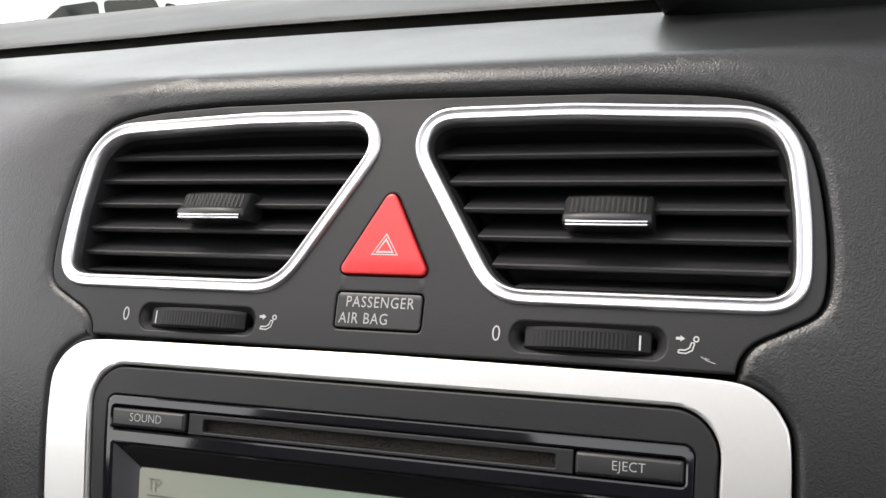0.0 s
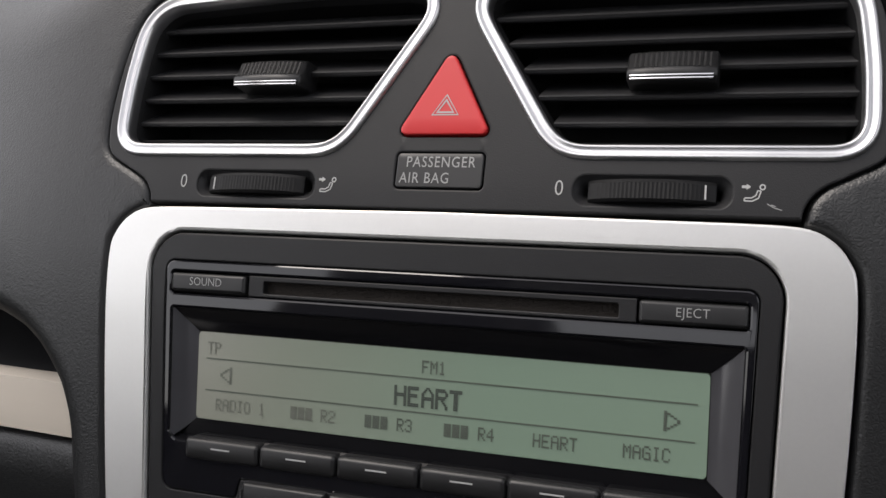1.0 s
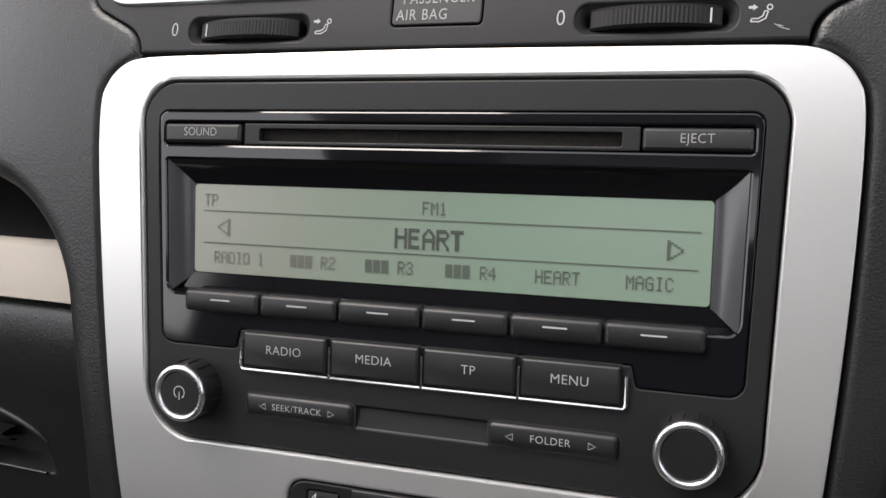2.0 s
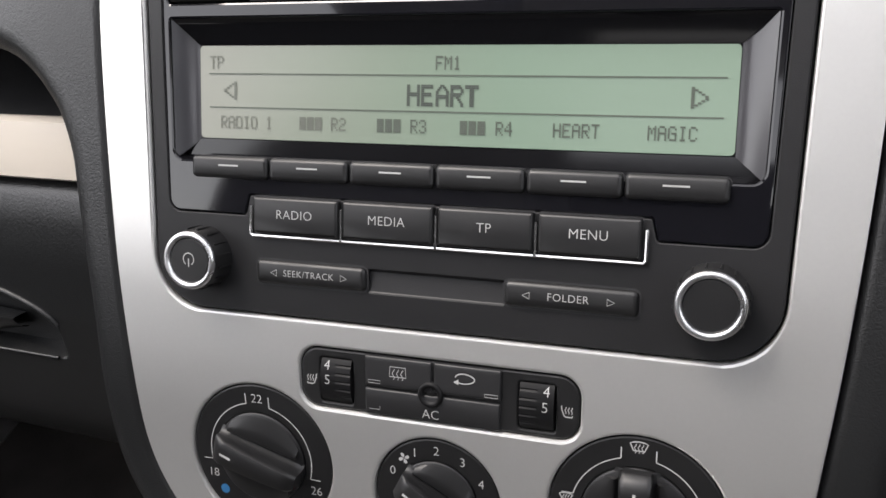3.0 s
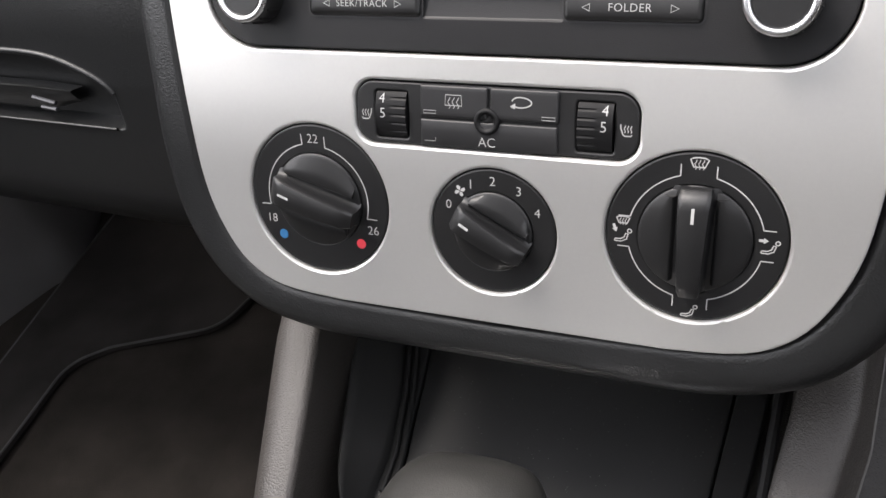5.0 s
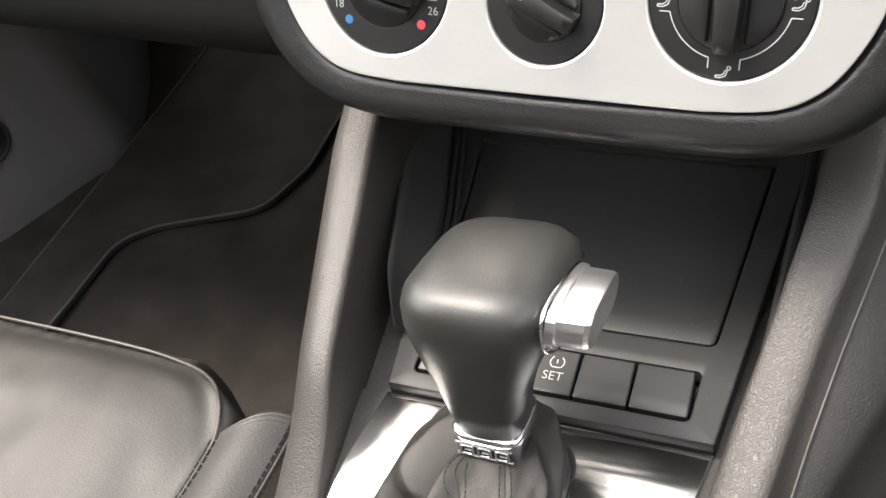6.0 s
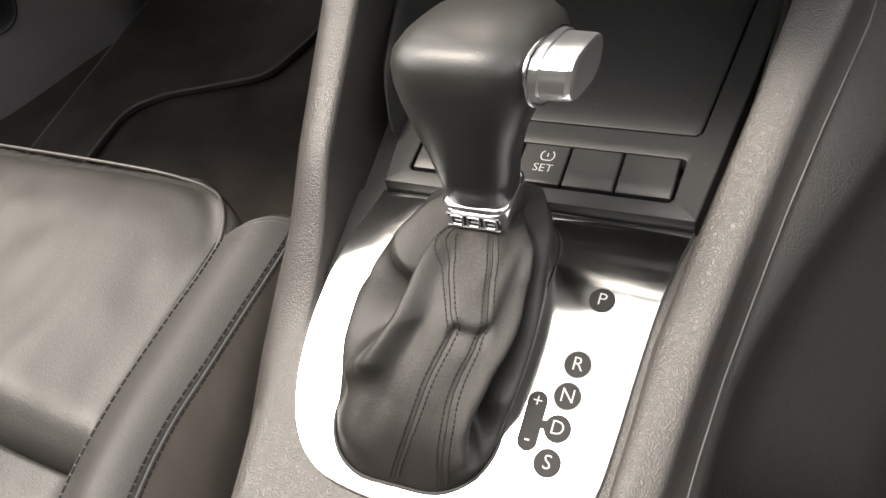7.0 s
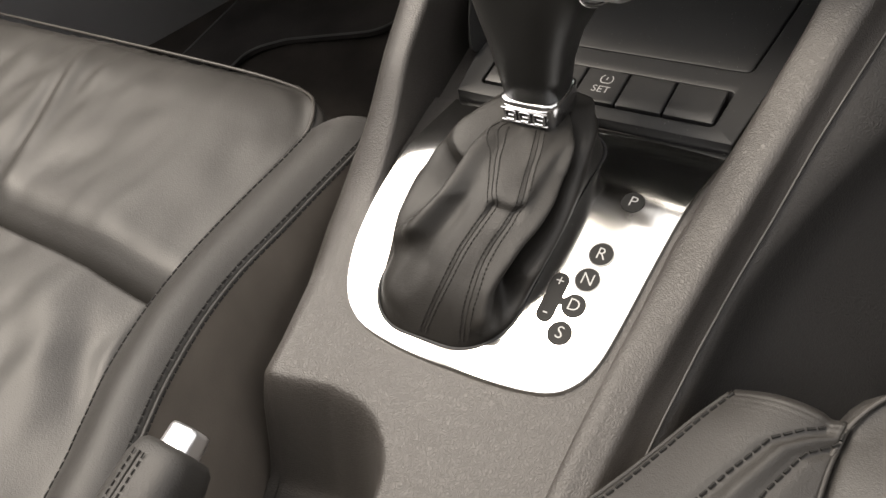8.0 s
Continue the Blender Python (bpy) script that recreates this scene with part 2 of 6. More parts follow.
def fill(bm, outer, holes, d, f, step=0.006, stepx=None):
    """A sheet with holes, cut finely enough to follow the surface."""
    fb = bmesh.new()
    edges = []
    for o in [outer, *holes]:
        vs = [fb.verts.new((p.x, p.y, 0)) for p in o]
        edges += [fb.edges.new((vs[i - 1], vs[i])) for i in range(len(vs))]
    bmesh.ops.triangle_fill(fb, edges=edges, use_beauty=True, normal=(0, 0, 1))
    for axis, st in ((1, step), (0, stepx)):
        if not st:
            continue
        lo, hi = min(p[axis] for p in outer), max(p[axis] for p in outer)
        for c in np.arange(math.ceil(lo / st) * st, hi, st):
            co, no = [0, 0, 0], [0, 0, 0]
            co[axis], no[axis] = c, 1
            bmesh.ops.bisect_plane(fb, geom=fb.verts[:] + fb.edges[:] + fb.faces[:], plane_co=co, plane_no=no, dist=1e-6)
    made = {v: bm.verts.new(f(v.co.x, v.co.y, d)) for v in fb.verts}
    for t in fb.faces:
        vs = [made[v] for v in t.verts]
        if t.normal.z < 0:
            vs.reverse()
        bm.faces.new(vs)
    fb.free()


def slab(bm, outer, holes=(), d0=-0.003, d1=0.001, bevel=0.0005, f=S, hole_bevel=None, hole_depth=None, step=0.006, stepx=None, bulge=0.0):
    """A plate with rounded edges and through holes."""
    hb = bevel if hole_bevel is None else hole_bevel
    hd = d0 if hole_depth is None else hole_depth
    outer = ccw(outer)
    rings(bm, outer, [(0, d0), (0, d1 - bevel), (bevel * 0.3, d1 - bevel * 0.3), (bevel, d1)], f)
    ins = []
    for h in holes:
        h = ccw(h)
        rings(bm, h, [(-hb, d1), (-hb * 0.3, d1 - hb * 0.3), (0, d1 - hb), (0, hd)], f)
        ins.append(offset(h, -hb))
    fill(bm, offset(outer, bevel), ins, d1, f, step, stepx)
    bmesh.ops.remove_doubles(bm, verts=bm.verts[:], dist=1e-6)
    return bm


def strokes(bm, lines, width, d, f=S, closed=False):
    """Flat printed lines of a given width, on the surface."""
    for line in lines:
        line = [Vector(p) for p in line]
        k = len(line)
        if closed:
            line = line + [line[0]]
            k += 1
        left, right = [], []
        for i in range(k):
            a = line[i - 1] if i else (line[-2] if closed else line[0])
            b = line[(i + 1) % k] if i < k - 1 else (line[1] if closed else line[-1])
            t = (b - a)
            t = t.normalized() if t.length > 0 else Vector((1, 0))
            n = Vector((-t.y, t.x)) * width / 2
            left.append(bm.verts.new(f(*(line[i] + n), d)))
            right.append(bm.verts.new(f(*(line[i] - n), d)))
        for i in range(k - 1):
            bm.faces.new((left[i], right[i], right[i + 1], left[i + 1]))
    return bm


def arc(cx, cz, r, a0, a1, n=20):
    return [(cx + r * math.cos(radians(a0 + (a1 - a0) * i / n)), cz + r * math.sin(radians(a0 + (a1 - a0) * i / n))) for i in range(n + 1)]


def words(text, size, x, z, d, mat, parent, f=S, turn=0.0, spread=1.0, name="lettering", squash=1.0, bold=0.0, label=""):
    """Printed words, centred at x, z."""
    cu = bpy.data.curves.new("lettering", "FONT")
    cu.body, cu.size, cu.align_x, cu.align_y = text, size, "CENTER", "CENTER"
    cu.space_character = spread
    cu.resolution_u = 3
    cu.offset = bold if bold > 0.0002 else min(0.0, bold - 0.009 * size)
    tmp = bpy.data.objects.new("lettering", cu)
    me = bpy.data.meshes.new_from_object(tmp)
    bm = bmesh.new()
    bm.from_mesh(me)
    c, s = math.cos(radians(turn)), math.sin(radians(turn))
    for v in bm.verts:
        px, pz = v.co.x * squash, v.co.y
        v.co = f(x + px * c - pz * s, z + px * s + pz * c, d)
    bpy.data.objects.remove(tmp)
    bpy.data.meshes.remove(me)
    return part(name, bm, mat, parent, label)


def lathe(bm, centre, axis, rows, n=48, up=None):
    """A turned shape: rows of (radius, distance along the axis)."""
    axis = Vector(axis).normalized()
    u = axis.orthogonal().normalized() if up is None else Vector(up)
    v = axis.cross(u)
    loops = []
    for r, t in rows:
        loops.append([bm.verts.new(Vector(centre) + axis * t + (u * math.cos(2 * math.pi * i / n) + v * math.sin(2 * math.pi * i / n)) * r) for i in range(n)])
    for a, b in zip(loops, loops[1:]):
        for i in range(n):
            bm.faces.new((a[i], a[(i + 1) % n], b[(i + 1) % n], b[i]))
    return loops


def cap(bm, loop):
    bm.faces.new(loop)


def tube(bm, pts, r, n=8, closed=False):
    pts = [Vector(p) for p in pts]
    k = len(pts)
    loops, prev = [], None
    for i in range(k):
        a = pts[i - 1] if (i or closed) else pts[0]
        b = pts[(i + 1) % k] if (i < k - 1 or closed) else pts[-1]
        t = (b - a).normalized()
        u = t.orthogonal().normalized() if prev is None else (prev - t * prev.dot(t)).normalized()
        prev = u
        v = t.cross(u)
        loops.append([bm.verts.new(pts[i] + (u * math.cos(2 * math.pi * j / n) + v * math.sin(2 * math.pi * j / n)) * r) for j in range(n)])
    seq = loops + ([loops[0]] if closed else [])
    for a, b in zip(seq, seq[1:]):
        for j in range(n):
            bm.faces.new((a[j], a[(j + 1) % n], b[(j + 1) % n], b[j]))
    if not closed:
        bm.faces.new(loops[0][::-1])
        bm.faces.new(loops[-1])
    return bm


def grid(bm, pts):
    """Quads over a table of points."""
    vs = [[bm.verts.new(p) for p in row] for row in pts]
    for a, b in zip(vs, vs[1:]):
        for i in range(len(a) - 1):
            bm.faces.new((a[i], a[i + 1], b[i + 1], b[i]))
    return vs


def loft(bm, sections, caps=True):
    """Closed sections joined one to the next."""
    vs = [[bm.verts.new(p) for p in s] for s in sections]
    k = len(vs[0])
    for a, b in zip(vs, vs[1:]):
        for i in range(k):
            bm.faces.new((a[i], a[(i + 1) % k], b[(i + 1) % k], b[i]))
    if caps:
        bm.faces.new(vs[0][::-1])
        bm.faces.new(vs[-1])
    return vs


def stitches(bm, pts, length=0.0032, gap=0.0016, r=0.00035, lift=Vector((0, 0, 0))):
    """A row of thread stitches along a line of points."""
    pts = [Vector(p) for p in pts]
    run = [0.0]
    for a, b in zip(pts, pts[1:]):
        run.append(run[-1] + (b - a).length)

    def at(s):
        for i in range(1, len(run)):
            if s <= run[i]:
                return pts[i - 1].lerp(pts[i], (s - run[i - 1]) / max(1e-9, run[i] - run[i - 1]))
        return pts[-1]
    s = 0.0
    while s + length < run[-1]:
        a, b = at(s), at(s + length)
        tube(bm, [a - lift, a.lerp(b, 0.2) + lift, a.lerp(b, 0.8) + lift, b - lift], r, 5)
        s += length + gap
    return bm

# ---- outlines of the dashboard's face ----
FASCIA_HALF = [(0, 0.121), (0.066, 0.1205), (0.096, 0.1185), (0.111, 0.1145), (0.1185, 0.1065), (0.1222, 0.0965), (0.1243, 0.082),
               (0.1245, 0.069), (0.1222, 0.0612), (0.1145, 0.0568), (0.1070, 0.0530), (0.1035, 0.0490), (0.1025, 0.0452)]
SILVER_HALF = [(0, 0.0444), (0.086, 0.0438), (0.1020, 0.0432), (0.1095, 0.0405), (0.1145, 0.0350), (0.1166, 0.0270), (0.1165, 0.0), (0.1147, -0.038),
               (0.1118, -0.076), (0.1092, -0.102), (0.1062, -0.127), (0.1005, -0.143), (0.0915, -0.1552), (0.078, -0.1622), (0.0557, -0.1645), (0, -0.1645)]


def spline(pts, n=4):
    """A smooth line through points."""
    pts = [Vector(p) for p in pts]
    out = []
    for i in range(len(pts) - 1):
        a, b, c, d = pts[max(0, i - 1)], pts[i], pts[i + 1], pts[min(len(pts) - 1, i + 2)]
        for j in range(n):
            t = j / n
            out.append(0.5 * ((2 * b) + (c - a) * t + (2 * a - 5 * b + 4 * c - d) * t * t + (3 * b - a - 3 * c + d) * t ** 3))
    out.append(pts[-1])
    return out


def both(half):
    """A closed outline from its right half, top to bottom."""
    return ccw([*half, *[Vector((-p[0], p[1])) for p in half[::-1] if abs(p[0]) > 1e-6]])


fascia_half = spline(FASCIA_HALF[1:], 4)
silver_half = spline(SILVER_HALF[1:-1], 4)
FASCIA = both([Vector((0, 0.121)), *fascia_half, Vector((0, 0.0452))])
SILVER = both([Vector((0, 0.0444)), *silver_half, Vector((0, -0.1645))])
POD = both([Vector((0, 0.1218)), *[p + Vector((0.0007, 0.0006)) for p in fascia_half], *[p + Vector((0.0007, 0.0)) for p in silver_half[4:]], Vector((0, -0.1655))])


# ---- dashboard pad ----
def dash_y(x, z):
    out = max(0.0, abs(x) - 0.120)
    return prof(max(-0.2, min(z, 0.125))) + 0.10 * out * smooth(0, 0.10, out) + 0.0005


def D(x, v, d=0.0):
    """The dashboard's pad: a face up to the lip, which rolls over into the top."""
    far = smooth(0.10, 0.19, abs(x))
    r = 0.009 + 0.066 * far
    v0 = 0.1262 - 0.0335 * far
    a0, a1 = radians(20), radians(76)
    if v <= v0:
        p, a = Vector((x, dash_y(x, v), v)), math.atan((prof(v + 0.004) - prof(v - 0.004)) / 0.008) if v < 0.12 else a0
    else:
        run = r * (a1 - a0)
        s = (v - v0)
        c = Vector((x, dash_y(x, v0) + r * math.cos(a0), v0 - r * math.sin(a0)))
        a = a0 + min(s, run) / r
        p = c + Vector((0, -math.cos(a), math.sin(a))) * r
        if s > run:
            p += Vector((0, math.sin(a), math.cos(a))) * (s - run)
    return p + Vector((0, -math.cos(a), math.sin(a))) * d


pad_half = [(0, 0.258), (0.78, 0.258), (0.78, 0.012), (0.40, 0.0110), (0.22, 0.0095), (0.178, 0.0072), (0.1610, 0.0030), (0.1530, -0.0010), (0.1462, -0.0067), (0.1402, -0.0140), (0.1364, -0.0205), (0.1328, -0.0315),
            (0.1312, -0.0440), (0.1280, -0.0715), (0.1262, -0.0920), (0.1245, -0.1180), (0.1200, -0.1410), (0.1095, -0.1595), (0.0930, -0.1722), (0.068, -0.1780), (0.035, -0.1785), (0, -0.1785)]
PAD = ccw([*both([Vector(p) for p in pad_half[:4]] + spline(pad_half[3:], 4)[1:])])


def build_pad():
    bm = bmesh.new()
    rings(bm, PAD, [(-0.001, -0.045), (-0.0035, -0.020), (-0.0032, -0.010), (-0.0015, -0.004), (0.0012, -0.0006), (0.004, 0.0006), (0.007, 0.0008)], D)
    rings(bm, POD, [(-0.0035, 0.0008), (-0.0015, 0.0004), (-0.0003, -0.0008), (0.0, -0.006)], D)
    fill(bm, offset(PAD, 0.007), [offset(POD, -0.0035)], 0.0008, D, 0.006, 0.012)
    bmesh.ops.remove_doubles(bm, verts=bm.verts[:], dist=1e-6)
    return solo("dashboard", bm, M_PAD, "black leather-grained soft plastic dashboard pad with rolled edges", "dashboard", "structure", 60)


build_pad()
# upper dashboard behind the gap, up to the windscreen
bm = bmesh.new()
slope = Vector((0, math.sin(radians(76)), math.cos(radians(76))))
rows_ = []
for s, lift in ((0.060, -0.030), (0.060, 0.0024), (0.0225, 0.0034), (0.0208, 0.0040), (0.0212, 0.0050), (0.024, 0.0058), (0.032, 0.0064), (0.08, 0.0072), (0.16, 0.0074), (0.32, 0.0070), (0.36, -0.02)):
    rows_.append([Vector((x, D(x, 0.258).y, D(x, 0.258).z)) + slope * s + Vector((0, 0, lift)) for x in np.linspace(-0.78, 0.78, 40)])
grid(bm, rows_)
solo("dashboard_top", bm, M_TOP, "grey-black dashboard top panel below the windscreen", "dashboard", "structure", 60)

# ---- vent fascia ----
def eased(o, n=180, passes=6):
    """A closed outline in even steps, with its changes of direction softened."""
    p = np.array([tuple(q)[:2] for q in o])
    q = np.vstack([p, p[:1]])
    run = np.concatenate([[0], np.cumsum(np.hypot(*np.diff(q, axis=0).T))])
    at = np.linspace(0, run[-1], n, endpoint=False)
    p = np.stack([np.interp(at, run, q[:, 0]), np.interp(at, run, q[:, 1])], -1)
    for _ in range(passes):
        p = 0.25 * np.roll(p, 1, 0) + 0.5 * p + 0.25 * np.roll(p, -1, 0)
    return [Vector(v) for v in p]


VENT_R = eased(fillet([(-0.0040, 0.1177), (0.055, 0.1180), (0.1178, 0.1151), (0.1212, 0.0850), (0.1215, 0.0600), (0.0341, 0.0600)], [0.0110, 0.05, 0.0187, 0.05, 0.0102, 0.0165], 14))
VENT_L = mirror(VENT_R)
HAZARD = fillet([(0.0003, 0.0932), (0.0153, 0.0670), (-0.0150, 0.0670)], [0.0022, 0.0017, 0.0017], 6)
TILE = box_outline(-0.0143, 0.0143, 0.0510, 0.0620, 0.0016)
WHEEL_R = box_outline(0.0414, 0.0848, 0.0476, 0.0557, 0.0036, 8)
WHEEL_L = mirror(WHEEL_R)
fascia = thing("vent_fascia", "dark grey matt plastic fascia round two air vents", "dashboard trim", (0, 0.03, 0.045))
bm = bmesh.new()
slab(bm, FASCIA, [offset(VENT_R, 0.001), offset(VENT_L, 0.001), offset(HAZARD, -0.0004), TILE, WHEEL_R, WHEEL_L], -0.004, 0.0008, 0.0006, hole_depth=-0.003, step=0.004, stepx=0.006)
part("panel", bm, M_FASCIA, fascia)
for outline in (WHEEL_L, WHEEL_R):
    bm = bmesh.new()
    rings(bm, outline, [(0.0, 0.0002), (0.0008, -0.0006), (0.0022, -0.0022), (0.0030, -0.0042), (0.0036, -0.0080)], S)
    part("wheel_pocket", bm, M_FASCIA, fascia, "dark hollow round the thumb wheel", 50)

# ---- silver panel ----
RADIO = fillet([(-0.0968, -0.0796), (0.0968, -0.0796), (0.1000, 0.0362), (-0.1000, 0.0362)], [0.0180, 0.0180, 0.0125, 0.0125], 10)
STRIP = box_outline(-0.0447, 0.0447, -0.1075, -0.0876, 0.0065, 8)
DIALS = [(-0.0610, -0.1287, 0.0259, 0.0160), (0.0005, -0.1332, 0.0206, 0.0129), (0.0614, -0.1283, 0.0257, 0.0160)]
bm = bmesh.new()
slab(bm, SILVER, [RADIO, STRIP, *[circle(x, z, r, 120) for x, z, r, _ in DIALS]], -0.004, 0.0016, 0.0007, hole_bevel=0.0010, hole_depth=-0.004, step=0.003, stepx=0.01)
silver = thing("centre_stack_trim", "silver satin-painted centre stack trim round radio and dials", "dashboard trim", (0, 0, -0.16))
part("panel", bm, M_SILVER, silver, "", 10)

# ---- dark backing behind all openings ----
bm = bmesh.new()
fill(bm, offset(SILVER, 0.002), [], -0.0085, S)
fill(bm, offset(FASCIA, 0.002), [], -0.036, S)
solo("dashboard_inner", bm, M_DARK, "black plastic inside the dashboard behind its openings", "dashboard", "structure")

# ---- air vents ----
def vent(outline, sx):
    t = thing("air_vent", "black slatted air vent with a bright satin chrome ring", "air vent", S(0.065 * sx, 0.09), "air vents")
    bm = bmesh.new()
    rings(bm, outline, [(-0.0003, -0.0010), (0.0000, 0.0008), (0.0004, 0.0017), (0.0009, 0.0021), (0.0014, 0.0019), (0.0020, 0.0014), (0.0027, 0.0013), (0.0032, 0.0016), (0.0036, 0.0018), (0.0040, 0.0016), (0.0044, 0.0008), (0.0047, -0.0006), (0.0047, -0.004)], S)
    part("ring", bm, M_RING, t, "satin aluminium ring with a fine groove", 70)
    inner = offset(outline, 0.0046)
    bm = bmesh.new()
    rings(bm, inner, [(0.0, -0.003), (0.0012, -0.006), (0.0012, -0.032)], S)
    part("duct", bm, M_WHEEL, t)

    def span(z):
        xs = []
        for i in range(len(inner)):
            a, b = inner[i - 1], inner[i]
            if (a.y - z) * (b.y - z) < 0:
                xs.append(a.x + (b.x - a.x) * (z - a.y) / (b.y - a.y))
        return (min(xs), max(xs)) if xs else None
    drop = 0.0010 if sx > 0 else 0.0002
    for z in (0.1047, 0.0966, 0.0885, 0.0803, 0.0723, 0.0664):
        z -= drop
        sp = span(z)
        x0, x1 = sp[0] + 0.0006, sp[1] - 0.0006
        sec = [(-0.0048, 0.0), (-0.0042, 0.0007), (-0.0046, 0.0013), (-0.014, 0.0074), (-0.023, 0.0126), (-0.0236, 0.0119), (-0.0145, 0.0063), (-0.0056, -0.0002)]
        bm = bmesh.new()
        n = 10
        loft(bm, [[S(x0 + (x1 - x0) * i / n, z + b * (0.55 if z < 0.068 else 1), a) for a, b in sec] for i in range(n + 1)])
        part("slat", bm, M_SLAT, t)
    # sliding tab
    cx = 0.0668 if sx > 0 else -0.0640
    bm = bmesh.new()
    w = 0.0127
    sec = [(-0.008, 0.0931), (-0.0015, 0.0926), (0.0002, 0.0916), (0.0018, 0.0870), (0.0029, 0.0866), (0.0034, 0.0857), (0.0034, 0.0842), (0.0026, 0.0833), (-0.002, 0.0835), (-0.008, 0.0836)]
    loft(bm, [[S(cx + x, (z if k == 1 else 0.087 + (z - 0.087) * k) - drop, a - (0.0 if k == 1 else 0.0006) - 0.0012 * (abs(x) / w) ** 2) for a, z in sec]
              for x, k in ((-w, 0.86), (-w + 0.0006, 1), (-0.006, 1), (0, 1), (0.006, 1), (w - 0.0006, 1), (w, 0.86))])
    tab = part("tab", bm, M_BUTTON, t, "ribbed black sliding tab", 60)
    for i in range(15):
        x = cx - 0.0105 + i * 0.0015
        bm = bmesh.new()
        loft(bm, [[S(x + a, z - drop, d + b + 0.0002 - 0.0012 * ((x - cx) / w) ** 2) for a, b in ((-0.00052, -0.0005), (0.00052, -0.0005), (0.0003, 0.00004), (-0.0003, 0.00004))] for z, d in ((0.0926, -0.0018), (0.0916, 0.0000), (0.0893, 0.0008), (0.0871, 0.0016))])
        part("rib", bm, M_WHEEL, tab)
    bm = bmesh.new()
    for q in (-0.0004, 0.0005):
        tube(bm, [S(cx + x, 0.0838 - drop - 0.0004 * (1 - (x / w) ** 2) + q, 0.0032 - 0.0012 * (x / w) ** 2) for x in np.linspace(-w + 0.0012, w - 0.0012, 9)], 0.00042, 8)
    part("bright_strip", bm, M_CHROME, tab, "chrome strip")
    # thumb wheel under the vent
    cx = 0.0631 * sx
    bm = bmesh.new()
    R, n = 0.0205, 60
    wl = 0.0176
    secs = []
    for i in range(n + 1):
        x = -wl + 2 * wl * i / n
        d = math.sqrt(max(0, 1 - (x / 0.0200) ** 2)) * 0.0066 - 0.0034 + (0.00009 if i % 2 else -0.00005)
        secs.append([S(cx + x, 0.0516 + a, d + b) for a, b in ((-0.0030, -0.006), (-0.0030, -0.0007), (-0.0023, 0.0), (0.0020, 0.0), (0.0030, -0.0008), (0.0030, -0.006))])
    loft(bm, secs)
    wheel = part("thumb_wheel", bm, M_WHEEL, t, "black ribbed thumb wheel", 25)
    bm = bmesh.new()
    mx = cx - 0.0148 if sx < 0 else cx + 0.0148
    dd = math.sqrt(max(0, 1 - (0.0148 / 0.0200) ** 2)) * 0.0066 - 0.0031
    strokes(bm, [[(mx, 0.0496), (mx, 0.0534)]], 0.0005, dd)
    part("mark", bm, M_PRINT, wheel)
    return t


vent(VENT_L, -1)
vent(VENT_R, 1)

# print beside the thumb wheels
def person_icon(x, z, s=1.0):
    return [arc(x + 0.0022 * s, z + 0.0019 * s, 0.0007 * s, 0, 360, 12),
            [(x - 0.0028 * s, z - 0.0020 * s), (x - 0.0006 * s, z - 0.0021 * s), (x + 0.0012 * s, z - 0.0012 * s), (x + 0.0018 * s, z + 0.0008 * s)],
            [(x - 0.0026 * s, z - 0.0012 * s), (x - 0.0008 * s, z - 0.0012 * s), (x + 0.0004 * s, z - 0.0005 * s), (x + 0.0009 * s, z + 0.0009 * s), (x + 0.0018 * s, z + 0.0008 * s)],
            [(x - 0.0028 * s, z - 0.0020 * s), (x - 0.0026 * s, z - 0.0012 * s)]]


def arrow(x, z, s, ang=0):
    c, n = math.cos(radians(ang)), math.sin(radians(ang))
    t = lambda a, b: (x + (a * c - b * n) * s, z + (a * n + b * c) * s)
    return [[t(-1.6, 0), t(-0.2, 0)]], [t(-0.3, 0.9), t(-0.3, -0.9), t(1.0, 0)]


def solid(bm, pts, d, f=S):
    bm.faces.new([bm.verts.new(f(*p, d)) for p in pts])


for x in (-0.0366, 0.0905):
    bm = bmesh.new()
    strokes(bm, person_icon(x, 0.0515, 0.92), 0.00036, 0.00095)
    st, tri = arrow(x - 0.0018, 0.0533, 0.0009)
    strokes(bm, st, 0.0007, 0.00095)
    solid(bm, tri, 0.00095)
    part("airflow_symbol", bm, M_PRINT, fascia)
for x in (-0.0901, 0.0373):
    words("0", 0.0062, x, 0.0519, 0.00095, M_PRINT, fascia, squash=0.9)

bm = bmesh.new()
strokes(bm, [[(0.0938, 0.0490), (0.0955, 0.0480), (0.0976, 0.0474)], [(0.0948, 0.0487), (0.0960, 0.0483)]], 0.00020, 0.00095)
part("scuff", bm, M_TILEPRINT, fascia, "short pale scuff")

# ---- hazard button ----
haz = thing("hazard_button", "red triangular hazard warning button", "button", S(0, 0.067))
bm = bmesh.new()
slab(bm, HAZARD, [], -0.003, 0.0020, 0.0007)
part("cap", bm, M_RED, haz)
bm = bmesh.new()
for k in (1.0, 0.62):
    c = Vector((0.0004, 0.0747))
    strokes(bm, [[c + (Vector(p) - c) * k for p in ((0.0004, 0.0787), (0.0046, 0.0727), (-0.0038, 0.0727))]], 0.0006 if k == 1 else 0.0009, 0.00215, closed=True)
part("triangle_symbol", bm, M_PRINT, haz, "cream double triangle symbol")

